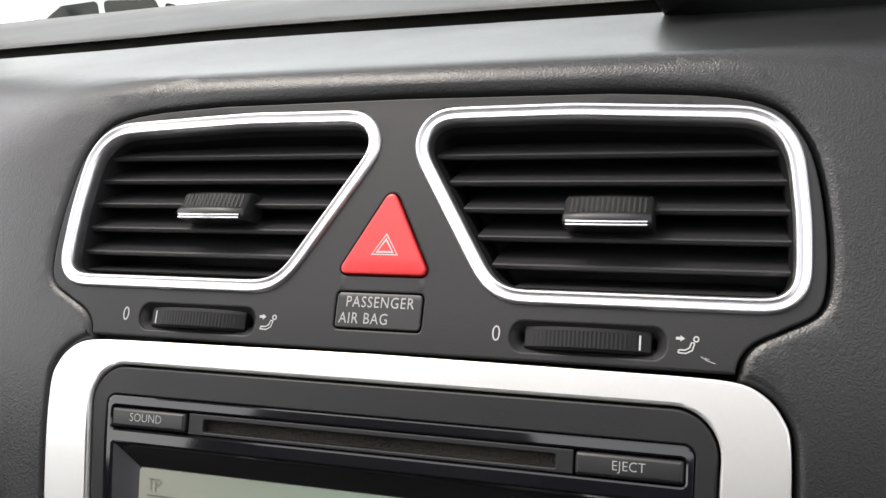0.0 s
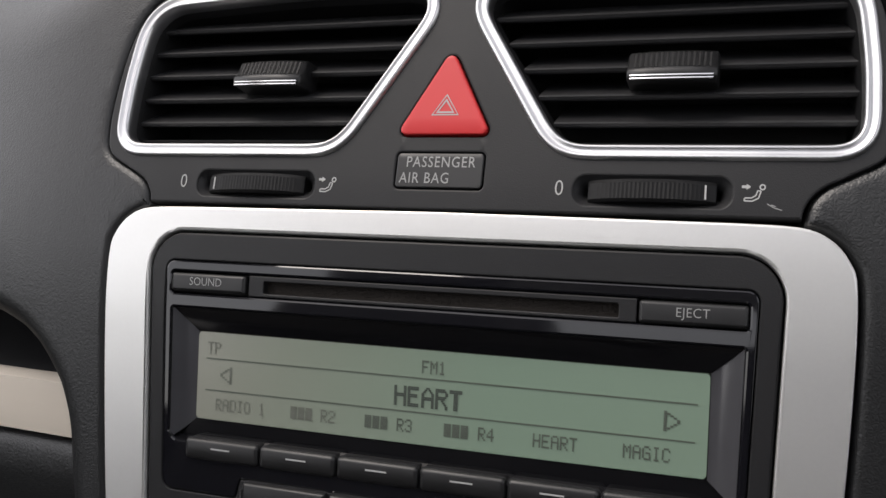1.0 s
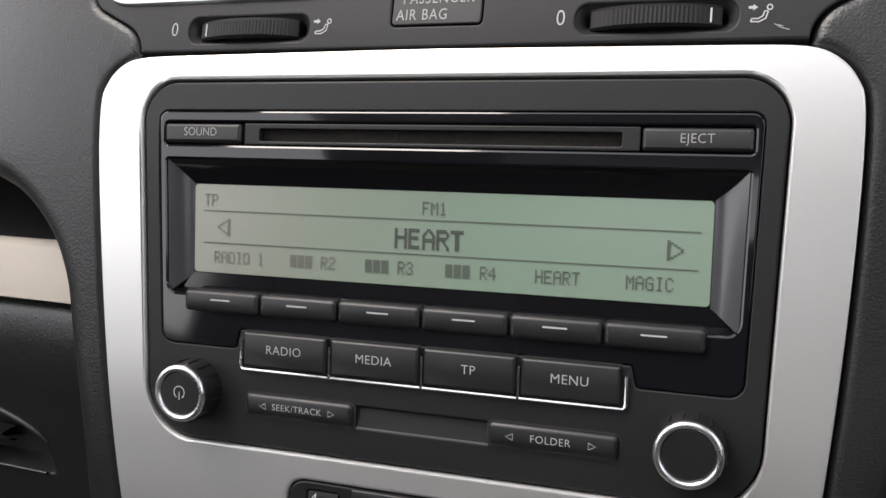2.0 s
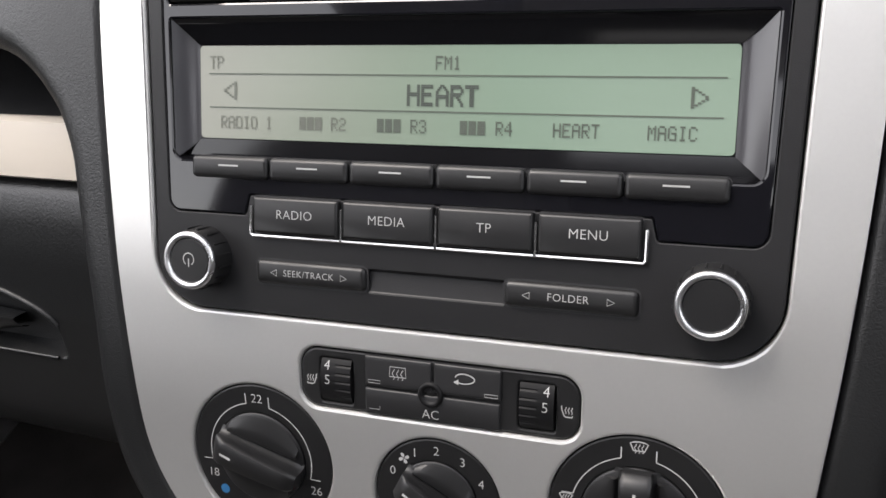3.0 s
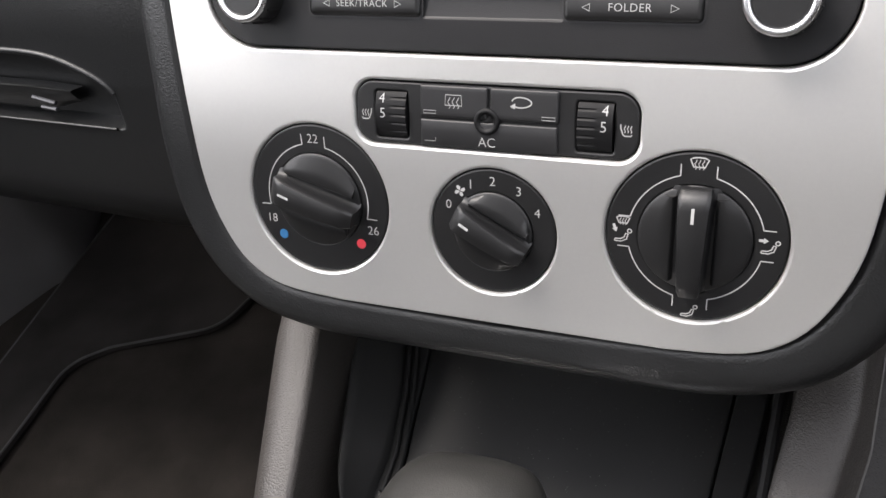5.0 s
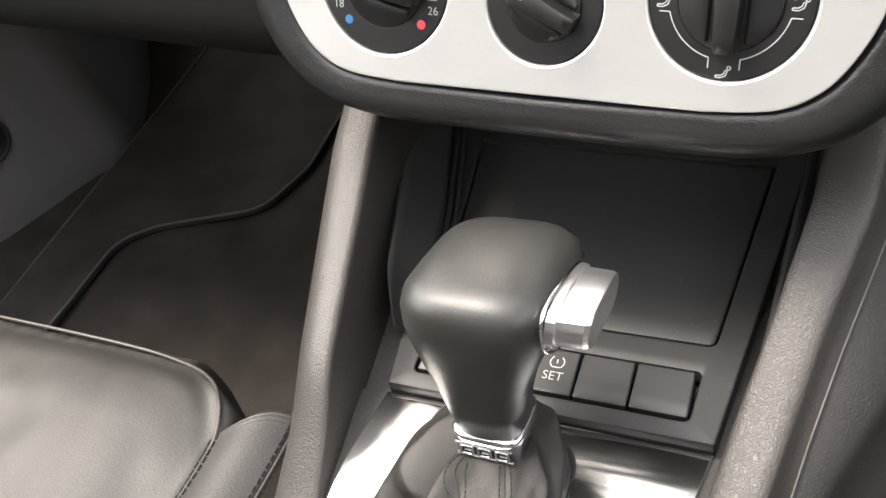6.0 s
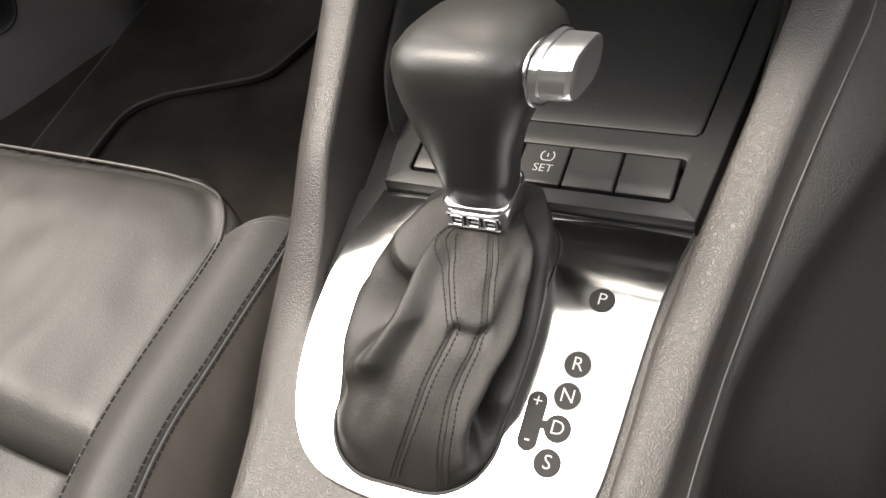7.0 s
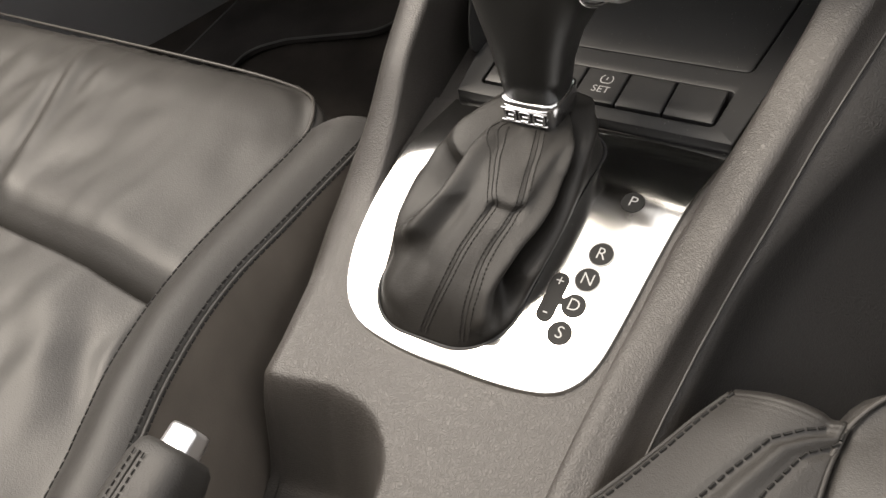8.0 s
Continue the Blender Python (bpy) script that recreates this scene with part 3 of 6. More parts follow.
# ---- airbag lamp tile ----
tile = thing("airbag_light", "dark passenger airbag indicator tile with grey lettering", "indicator", S(0, 0.0507))
bm = bmesh.new()
slab(bm, offset(TILE, 0.0004), [], -0.003, 0.0009, 0.0004)
part("lens", bm, M_BUTTON, tile)
words("PASSENGER", 0.0045, 0.0003, 0.0588, 0.00105, M_TILEPRINT, tile, spread=1.12, squash=0.87, bold=0.00005)
words("AIR BAG", 0.0045, -0.0045, 0.0541, 0.00105, M_TILEPRINT, tile, spread=1.12, squash=0.87, bold=0.00005)

# ---- radio ----
radio = thing("car_radio", "black car radio with green-grey display, buttons and two knobs", "radio", S(0, -0.08))
GLOSS = fillet([(-0.0912, -0.0478), (-0.0634, -0.0478), (-0.0619, -0.0416), (0.0619, -0.0416), (0.0634, -0.0478), (0.0912, -0.0478), (0.0931, 0.0265), (-0.0931, 0.0265)],
               [0.0040, 0.001, 0.001, 0.001, 0.001, 0.0040, 0.003, 0.003], 6)
WELL = fillet([(-0.0893, -0.0316), (0.0893, -0.0316), (0.0901, 0.0115), (-0.0901, 0.0115)], [0.0035, 0.0035, 0.0008, 0.0008], 6)
SCREEN = fillet([(-0.0818, -0.0248), (0.0813, -0.0248), (0.0813, 0.0036), (-0.0818, 0.0036)], [0.0012] * 4, 6)
SLOTBAR = box_outline(-0.0908, 0.0908, 0.0160, 0.0231, 0.0012)
bm = bmesh.new()
slab(bm, offset(RADIO, 0.0007), [offset(GLOSS, -0.0003), box_outline(-0.0212, 0.0212, -0.0690, -0.0620, 0.0004)], -0.004, 0.0008, 0.0006, hole_bevel=0.0004)
part("faceplate", bm, M_BEZEL, radio, "dark grey satin faceplate")
# shallow hollow between the two rocker keys, deepest along its upper edge
bm = bmesh.new()
grid(bm, [[S(x, z, d) for x in np.linspace(-0.0214, 0.0214, 20)] for z, d in ((-0.0619, 0.0006), (-0.0621, -0.0002), (-0.0628, -0.0006), (-0.0664, -0.0001), (-0.0686, 0.0004), (-0.0690, 0.0007))])
part("hollow", bm, M_BEZEL, radio, "", 20)
bm = bmesh.new()
slab(bm, GLOSS, [WELL, SLOTBAR], -0.004, 0.0010, 0.0005, hole_bevel=0.0007, hole_depth=-0.002)
part("gloss_frame", bm, M_GLOSS, radio, "gloss black display frame")
# sloping walls down to the screen
n = 10
wc = [(-0.0892, -0.0315), (0.0892, -0.0315), (0.0900, 0.0114), (-0.0900, 0.0114)]
sc = [(-0.0820, -0.0251), (0.0815, -0.0251), (0.0815, 0.0038), (-0.0820, 0.0038)]
for i in range(4):
    j = (i + 1) % 4
    bm = bmesh.new()
    rows_ = []
    for a in range(n + 1):
        u = a / n
        dd = 0.0004 - 0.0037 * (math.sin(u * math.pi / 2) if i in (1, 3) else min(1.0, u * 5) if i == 0 else u ** 0.8)
        p, q = Vector(wc[i]).lerp(Vector(sc[i]), u), Vector(wc[j]).lerp(Vector(sc[j]), u)
        rows_.append([S(*p.lerp(q, b / 12), dd) for b in range(13)])
    grid(bm, rows_)
    # sides lighter than top and bottom: their reflection is put into the colour
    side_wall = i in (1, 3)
    part("display_surround", bm, M_GREYWALL if side_wall else M_SURROUND, radio, "sloping side with its reflection painted grey" if side_wall else "black sloping surround", 30)
lcd = bpy.data.materials.new("backlit_lcd")
lcd.use_nodes = True
nt = lcd.node_tree
pb = nt.nodes["Principled BSDF"]
pb.inputs["Roughness"].default_value = 0.22
tc = nt.nodes.new("ShaderNodeTexCoord")
sep = nt.nodes.new("ShaderNodeSeparateXYZ")
nt.links.new(tc.outputs["Object"], sep.inputs[0])
mr = nt.nodes.new("ShaderNodeMapRange")
mr.inputs["From Min"].default_value, mr.inputs["From Max"].default_value = -0.08, 0.08
nt.links.new(sep.outputs["X"], mr.inputs["Value"])
# paler left end: the reflection lying over the display, painted in
ramp = nt.nodes.new("ShaderNodeValToRGB")
ramp.color_ramp.elements[0].color = (0.188, 0.195, 0.163, 1)
ramp.color_ramp.elements[1].color = (0.152, 0.210, 0.162, 1)
ramp.color_ramp.elements[1].position = 0.62
nt.links.new(mr.outputs[0], ramp.inputs[0])
nt.links.new(ramp.outputs[0], pb.inputs["Base Color"])
nt.links.new(ramp.outputs[0], pb.inputs["Emission Color"])
pb.inputs["Emission Strength"].default_value = 0.12
bm = bmesh.new()
fill(bm, SCREEN, [], -0.0031, S)
rings(bm, SCREEN, [(0, -0.0050), (0, -0.0031)], S)
screen = part("screen", bm, lcd, radio, "backlit green-grey liquid crystal display")
M_LCD = material("lcd_ink", (0.045, 0.056, 0.046), 0.5)
M_LCDF = material("faint_lcd_ink", (0.068, 0.082, 0.065), 0.5)
# two paler inks for the left-hand words, which glare washes out
M_LCDG = material("glare_paled_lcd_ink", (0.108, 0.117, 0.096), 0.5)
M_LCDW = material("glare_washed_lcd_ink", (0.124, 0.131, 0.108), 0.5)
DZ = -0.0029
DOT = (0.000447, 0.00056)
GLYPHS = {
    "A": ".###.|#...#|#...#|#####|#...#|#...#|#...#", "C": ".###.|#...#|#....|#....|#....|#...#|.###.", "D": "####.|#...#|#...#|#...#|#...#|#...#|####.",
    "E": "#####|#....|#....|####.|#....|#....|#####", "F": "#####|#....|#....|####.|#....|#....|#....", "G": ".###.|#...#|#....|#.###|#...#|#...#|.####",
    "H": "#...#|#...#|#...#|#####|#...#|#...#|#...#", "I": ".###.|..#..|..#..|..#..|..#..|..#..|.###.", "M": "#...#|##.##|#.#.#|#.#.#|#...#|#...#|#...#",
    "O": ".###.|#...#|#...#|#...#|#...#|#...#|.###.", "P": "####.|#...#|#...#|####.|#....|#....|#....", "R": "####.|#...#|#...#|####.|#.#..|#..#.|#...#",
    "T": "#####|..#..|..#..|..#..|..#..|..#..|..#..", "1": "..#..|.##..|..#..|..#..|..#..|..#..|.###.", "2": ".###.|#...#|....#|..##.|.#...|#....|#####",
    "3": ".###.|#...#|....#|..##.|....#|#...#|.###.", "4": "...#.|..##.|.#.#.|#..#.|#####|...#.|...#.", " ": "|".join(["....."] * 7), "=": "#####|#####|#####|#####|#####|#####|#####"}
BIG = {
    "H": "##.....##|##.....##|##.....##|##.....##|#########|#########|##.....##|##.....##|##.....##|##.....##|##.....##",
    "E": "########.|########.|##.......|##.......|#######..|#######..|##.......|##.......|##.......|########.|########.",
    "A": "...###...|..##.##..|.##...##.|##.....##|##.....##|#########|#########|##.....##|##.....##|##.....##|##.....##",
    "R": "#######..|########.|##.....##|##.....##|########.|#######..|##..##...|##...##..|##....##.|##.....##|##.....##",
    "T": "#########|#########|...###...|...###...|...###...|...###...|...###...|...###...|...###...|...###...|...###..."}


def dots(bm, mask, x, z):
    """Square display dots of one drawn mask, each run of a row as one bar; x, z: its upper left corner."""
    for j, row in enumerate(mask.split("|")):
        i = 0
        while i < len(row):
            k = i
            while k < len(row) and row[k] == "#":
                k += 1
            if k > i:
                z0 = z - (j + 0.5) * DOT[1]
                strokes(bm, [[(x + i * DOT[0], z0), (x + k * DOT[0], z0)]], DOT[1] * 0.94, DZ)
            i = max(k, i + 1)


def lcd_words(text, x, z, ink, table=GLYPHS):
    """Dot-matrix words, centred at x, z."""
    rows_ = table[text[0]].split("|")
    wide, high = len(rows_[0]) + 1, len(rows_)
    bm = bmesh.new()
    for i, ch in enumerate(text):
        dots(bm, table[ch], x + (i - len(text) / 2) * wide * DOT[0] + DOT[0] / 2, z + high * DOT[1] / 2)
    return part("lettering", bm, ink, screen)


bm = bmesh.new()
strokes(bm, [[(-0.0785, -0.0049), (0.0783, -0.0049)], [(-0.0785, -0.0152), (0.0780, -0.0152)]], 0.0004, DZ)
part("rule", bm, M_LCDF, screen)
tip = "##.........|####.......|##..##.....|##....##...|##......##.|##......##.|##....##...|##..##.....|####.......|##........."
bm = bmesh.new()
dots(bm, "|".join(r + "...." for r in tip.split("|")), 0.0694, -0.0073)
part("right_arrow", bm, M_LCDF, screen)
bm = bmesh.new()
dots(bm, "|".join("...." + r[::-1] for r in tip.split("|")), -0.0753, -0.0072)
part("left_arrow", bm, M_LCDG, screen)
lcd_words("FM1", 0.0014, -0.0014, M_LCDF)
lcd_words("HEART", -0.0002, -0.0106, M_LCD, BIG)
lcd_words("TP", -0.0757, -0.0014, M_LCDW)
lcd_words("RADIO 1", -0.0652, -0.0197, M_LCDW)
for x, n_, ink in ((-0.0387, "2", M_LCDG), (-0.0128, "3", M_LCDF), (0.0132, "4", M_LCDF)):
    lcd_words("=== R" + n_, x, -0.0195, ink)
lcd_words("HEART", 0.0392, -0.0195, M_LCDF)
lcd_words("MAGIC", 0.0651, -0.0195, M_LCDF)


def key(name, x0, x1, z0, z1, d1, parent, mat=M_BUTTON, r=0.0009, bevel=0.0007, d0=-0.003, label="", gap=0.0):
    bm = bmesh.new()
    slab(bm, box_outline(x0, x1, z0, z1, r), [], d0, d1, bevel)
    made = part(name, bm, mat, parent, label, 60)
    if gap:
        bm = bmesh.new()
        fill(bm, box_outline(x0 - gap, x1 + gap, z0 - gap, z1 + gap, r + gap), [], 0.00095, S)
        part("gap", bm, M_DARK, made)
    return made


# disc slot and its two keys
bm = bmesh.new()
slab(bm, box_outline(-0.0617, 0.0612, 0.0163, 0.0228, 0.0003), [box_outline(-0.0563, 0.0563, 0.0174, 0.0212, 0.0006)], -0.003, 0.0006, 0.0003)
part("disc_slot", bm, M_BEZEL, radio, "grey disc slot surround")
bm = bmesh.new()
fill(bm, box_outline(-0.0565, 0.0565, 0.0172, 0.0214, 0.0004), [], -0.0022, S)
part("slot_felt", bm, M_CARPET, radio, "dark felt lips of the disc slot")
k = key("sound_key", -0.0906, -0.0626, 0.0166, 0.0226, 0.0016, radio, bevel=0.0011)
words("SOUND", 0.0037, -0.0772, 0.0199, 0.00172, M_TILEPRINT, k, squash=0.95)
k = key("eject_key", 0.0618, 0.0906, 0.0164, 0.0226, 0.0016, radio, bevel=0.0011)
words("EJECT", 0.0036, 0.0762, 0.0197, 0.00172, M_TILEPRINT, k, spread=1.05, squash=0.95)
# six preset keys
bounds = [-0.0822, -0.0546, -0.0275, -0.0002, 0.0267, 0.0537, 0.0813]
for a, b in zip(bounds, bounds[1:]):
    k = key("preset_key", a + 0.0003, b - 0.0002, -0.0369, -0.0302, 0.0026, radio, r=0.0014, bevel=0.0012, gap=0.0003)
    bm = bmesh.new()
    c = (a + b) / 2
    strokes(bm, [[(c - 0.0035, -0.0329), (c + 0.0035, -0.0329)]], 0.0005, 0.00272)
    part("mark", bm, M_PRINT, k)
# four function keys in their bright frame
fb = [-0.0602, -0.0297, 0.0006, 0.0302, 0.0600]
for a, b, w in zip(fb, fb[1:], ("RADIO", "MEDIA", "TP", "MENU")):
    k = key("function_key", a + 0.0008, b - 0.0007, -0.0530, -0.0420, 0.0034, radio, r=0.0006, bevel=0.0009, gap=0.0004)
    words(w, 0.0039, (a + b) / 2, -0.0471, 0.00352, M_PRINT, k, spread=1.06)
bm = bmesh.new()
tube(bm, [S(x, z, 0.0015) for x, z in ((-0.0609, -0.0448), (-0.0609, -0.0534), (-0.0604, -0.0541), (-0.03, -0.0541), (0.03, -0.0540), (0.0600, -0.0539), (0.0606, -0.0532), (0.0606, -0.0448))], 0.00062, 8)
for x in (-0.0297, 0.0006, 0.0302):
    tube(bm, [S(x - 0.0001, -0.0541, 0.0020), S(x - 0.0001, -0.0445, 0.0022)], 0.00055, 8)
part("bright_frame", bm, M_CHROME, radio, "thin chrome frame round the function keys")
# seek and folder rockers


def little_triangle(x, z, s, way):
    return [(x + way * s, z), (x - way * s * 0.7, z + s * 0.8), (x - way * s * 0.7, z - s * 0.8)]


for a, b, w, cx, size, tx in ((-0.0592, -0.0216, "SEEK/TRACK", -0.0407, 0.0029, 0.0118), (0.0215, 0.0594, "FOLDER", 0.0400, 0.0031, 0.0118)):
    k = key("rocker_key", a, b, -0.0688, -0.0615, 0.0023, radio, r=0.0016, bevel=0.0014, gap=0.0006)
    words(w, size, cx, -0.0652, 0.00242, M_PRINT, k, spread=1.08)
    for s in (-1, 1):
        bm = bmesh.new()
        strokes(bm, [little_triangle(cx + s * tx, -0.0652, 0.0012, s)], 0.00028, 0.00242, closed=True)
        part("arrow", bm, M_PRINT, k)
# two turning knobs
for x, power in ((-0.0784, True), (0.0784, False)):
    c = S(x, -0.0621, -0.0012)
    ax = (S(x, -0.0621, 0.01) - c).normalized()
    bm = bmesh.new()
    lathe(bm, c, ax, [(0.0114, 0.0005), (0.0108, 0.0013), (0.0102, 0.0012), (0.0099, 0.001), (0.0094, 0.0098), (0.0088, 0.0110)], 64)
    kn = part("knob", bm, M_BUTTON, radio, "round black knob with a chrome ring", 35)
    for i in range(16):
        a = 2 * math.pi * (i + 0.5) / 16
        u = Vector((1, 0, 0))
        v = ax.cross(u)
        r0 = c + (u * math.cos(a) + v * math.sin(a)) * 0.0097
        bm = bmesh.new()
        tube(bm, [r0 + ax * 0.002, r0 + ax * 0.0090], 0.00034, 5)
        part("grip_rib", bm, M_BUTTON, kn)
    bm = bmesh.new()
    lathe(bm, c, ax, [(0.0090, 0.0094), (0.0092, 0.0106), (0.0090, 0.0113), (0.0085, 0.0117), (0.0078, 0.0117), (0.0073, 0.0114), (0.0071, 0.0106)], 64)
    part("ring", bm, M_KNOBRING, kn, "chrome ring", 60)
    bm = bmesh.new()
    lp = lathe(bm, c, ax, [(0.0074, 0.0104), (0.0070, 0.0108), (0.0067, 0.0110), (0.004, 0.0110), (0.0004, 0.0110)], 64)
    cap(bm, lp[-1])
    part("face", bm, M_BUTTON, kn)
    if power:
        bm = bmesh.new()
        strokes(bm, [arc(x, -0.0617, 0.0019, -58, 238, 18), [(x, -0.0615), (x, -0.0641)]], 0.00035, 0.0100)
        part("power_symbol", bm, M_PRINT, kn)

# ---- climate switch strip ----
strip = thing("climate_switches", "black switch strip with seat heating wheels and buttons", "switch panel", S(0, -0.107))
bm = bmesh.new()
slab(bm, offset(STRIP, 0.0004), [box_outline(-0.0377, -0.0266, -0.1054, -0.0908, 0.0010), box_outline(0.0263, 0.0374, -0.1054, -0.0908, 0.0010)], -0.004, 0.0010, 0.0006)
part("body", bm, M_BUTTON, strip)
key("rear_window_key", -0.0222, -0.0004, -0.0979, -0.0884, 0.0018, strip, M_KEYCAP, r=0.0005, bevel=0.0005, gap=0.0003)
key("recirculation_key", 0.0004, 0.0212, -0.0977, -0.0884, 0.0018, strip, M_KEYCAP, r=0.0005, bevel=0.0005, gap=0.0003)
k = key("ac_key", -0.0222, 0.0210, -0.1069, -0.0987, 0.0018, strip, M_KEYCAP, r=0.0005, bevel=0.0005, gap=0.0003)
words("AC", 0.0041, -0.0006, -0.1047, 0.00192, M_PRINT, k)
for x in (-0.0190, 0.0183):
    bm = bmesh.new()
    strokes(bm, [[(x - 0.002, -0.0968), (x + 0.002, -0.0968), (x + 0.002, -0.0959), (x - 0.002, -0.0959)]], 0.00022, 0.00192, closed=True)
    part("indicator", bm, M_TILEPRINT, strip)
bm = bmesh.new()
strokes(bm, [[(-0.0208, -0.1052), (-0.0172, -0.1052), (-0.0172, -0.1041)]], 0.00022, 0.00192)
part("indicator", bm, M_TILEPRINT, strip)
# heated rear window
bm = bmesh.new()
x, z = -0.0112, -0.0927
strokes(bm, [[(x - 0.0027, z - 0.0014), (x + 0.0027, z - 0.0014), (x + 0.0025, z + 0.0017), (x - 0.0025, z + 0.0017)]], 0.00026, 0.00192, closed=True)
for i in (-1, 0, 1):
    strokes(bm, [[(x + i * 0.0014 + 0.0004 * math.sin(q * 1.6), z - 0.0023 + q * 0.00066) for q in range(6)]], 0.00022, 0.00194)
part("rear_window_symbol", bm, M_PRINT, strip)
# air circulation
bm = bmesh.new()
x, z = 0.0102, -0.0921
strokes(bm, [[(x + 0.0030 * math.cos(radians(a)), z + 0.0015 * math.sin(radians(a)) * (1 - 0.15 * math.cos(radians(a)))) for a in range(-150, 176, 14)]], 0.00036, 0.00192)
solid(bm, [(x - 0.0036, z - 0.0013), (x - 0.0020, z - 0.0020), (x - 0.0020, z - 0.0003)], 0.00192)
part("circulation_symbol", bm, M_PRINT, strip)
c = S(-0.0006, -0.0983, 0.0)
ax = (S(-0.0006, -0.0983, 0.01) - c).normalized()
bm = bmesh.new()
lp = lathe(bm, c, ax, [(0.0040, 0.0), (0.0040, 0.0022), (0.0036, 0.0026), (0.0031, 0.0027), (0.0025, 0.0024), (0.0021, 0.0014), (0.0016, 0.0013), (0.0009, 0.0016), (0.0002, 0.0017)], 32)
cap(bm, lp[-1])
part("sun_sensor", bm, M_WHEEL, strip, "round gloss black sensor", 60)
for sx, cx in ((-1, -0.03215), (1, 0.03185)):
    bm = bmesh.new()
    n = 28
    secs = []
    for i in range(n + 1):
        q = -0.0070 + 0.0140 * i / n
        d = math.sqrt(max(0, 1 - (q / 0.0086) ** 2)) * 0.0042 - 0.0020
        rib = 0.00010 if i % 5 < 4 else -0.00022
        left, right = (d + rib, d) if sx > 0 else (d, d + rib)
        z = -0.0981 + q
        secs.append([S(cx - 0.0051, z, -0.006), S(cx - 0.0051, z, left), S(cx - 0.0004, z, left), S(cx + 0.0004, z, right), S(cx + 0.0051, z, right), S(cx + 0.0051, z, -0.006)])
    loft(bm, secs)
    w = part("heating_wheel", bm, M_WHEEL, strip, "ribbed black heating wheel", 20)

    def on_wheel(x, z, d):
        q = z + 0.0981
        return S(x, z, math.sqrt(max(0, 1 - (q / 0.0086) ** 2)) * 0.0042 - 0.0020 + 0.00015)
    words("4", 0.0042, cx + sx * 0.0029, -0.0932, 0, M_PRINT, w, f=on_wheel)
    words("5", 0.0044, cx + sx * 0.0026, -0.0977, 0, M_PRINT, w, f=on_wheel)
    bm = bmesh.new()
    x, z = sx * 0.0407, -0.0982
    strokes(bm, [[(x + sx * a, z + b) for a, b in ((-0.0016, 0.0016), (-0.0015, 0.0004), (-0.0008, -0.0014), (-0.0003, -0.0017), (0.0015, -0.0017), (0.0016, -0.0012))]], 0.00036, 0.00115)
    for i in range(3):
        strokes(bm, [[(x + sx * (-0.0004 + i * 0.0009) + 0.0002 * math.sin(q * 1.7), z - 0.0008 + q * 0.00042) for q in range(6)]], 0.00026, 0.00115)
    part("seat_symbol", bm, M_PRINT, strip)

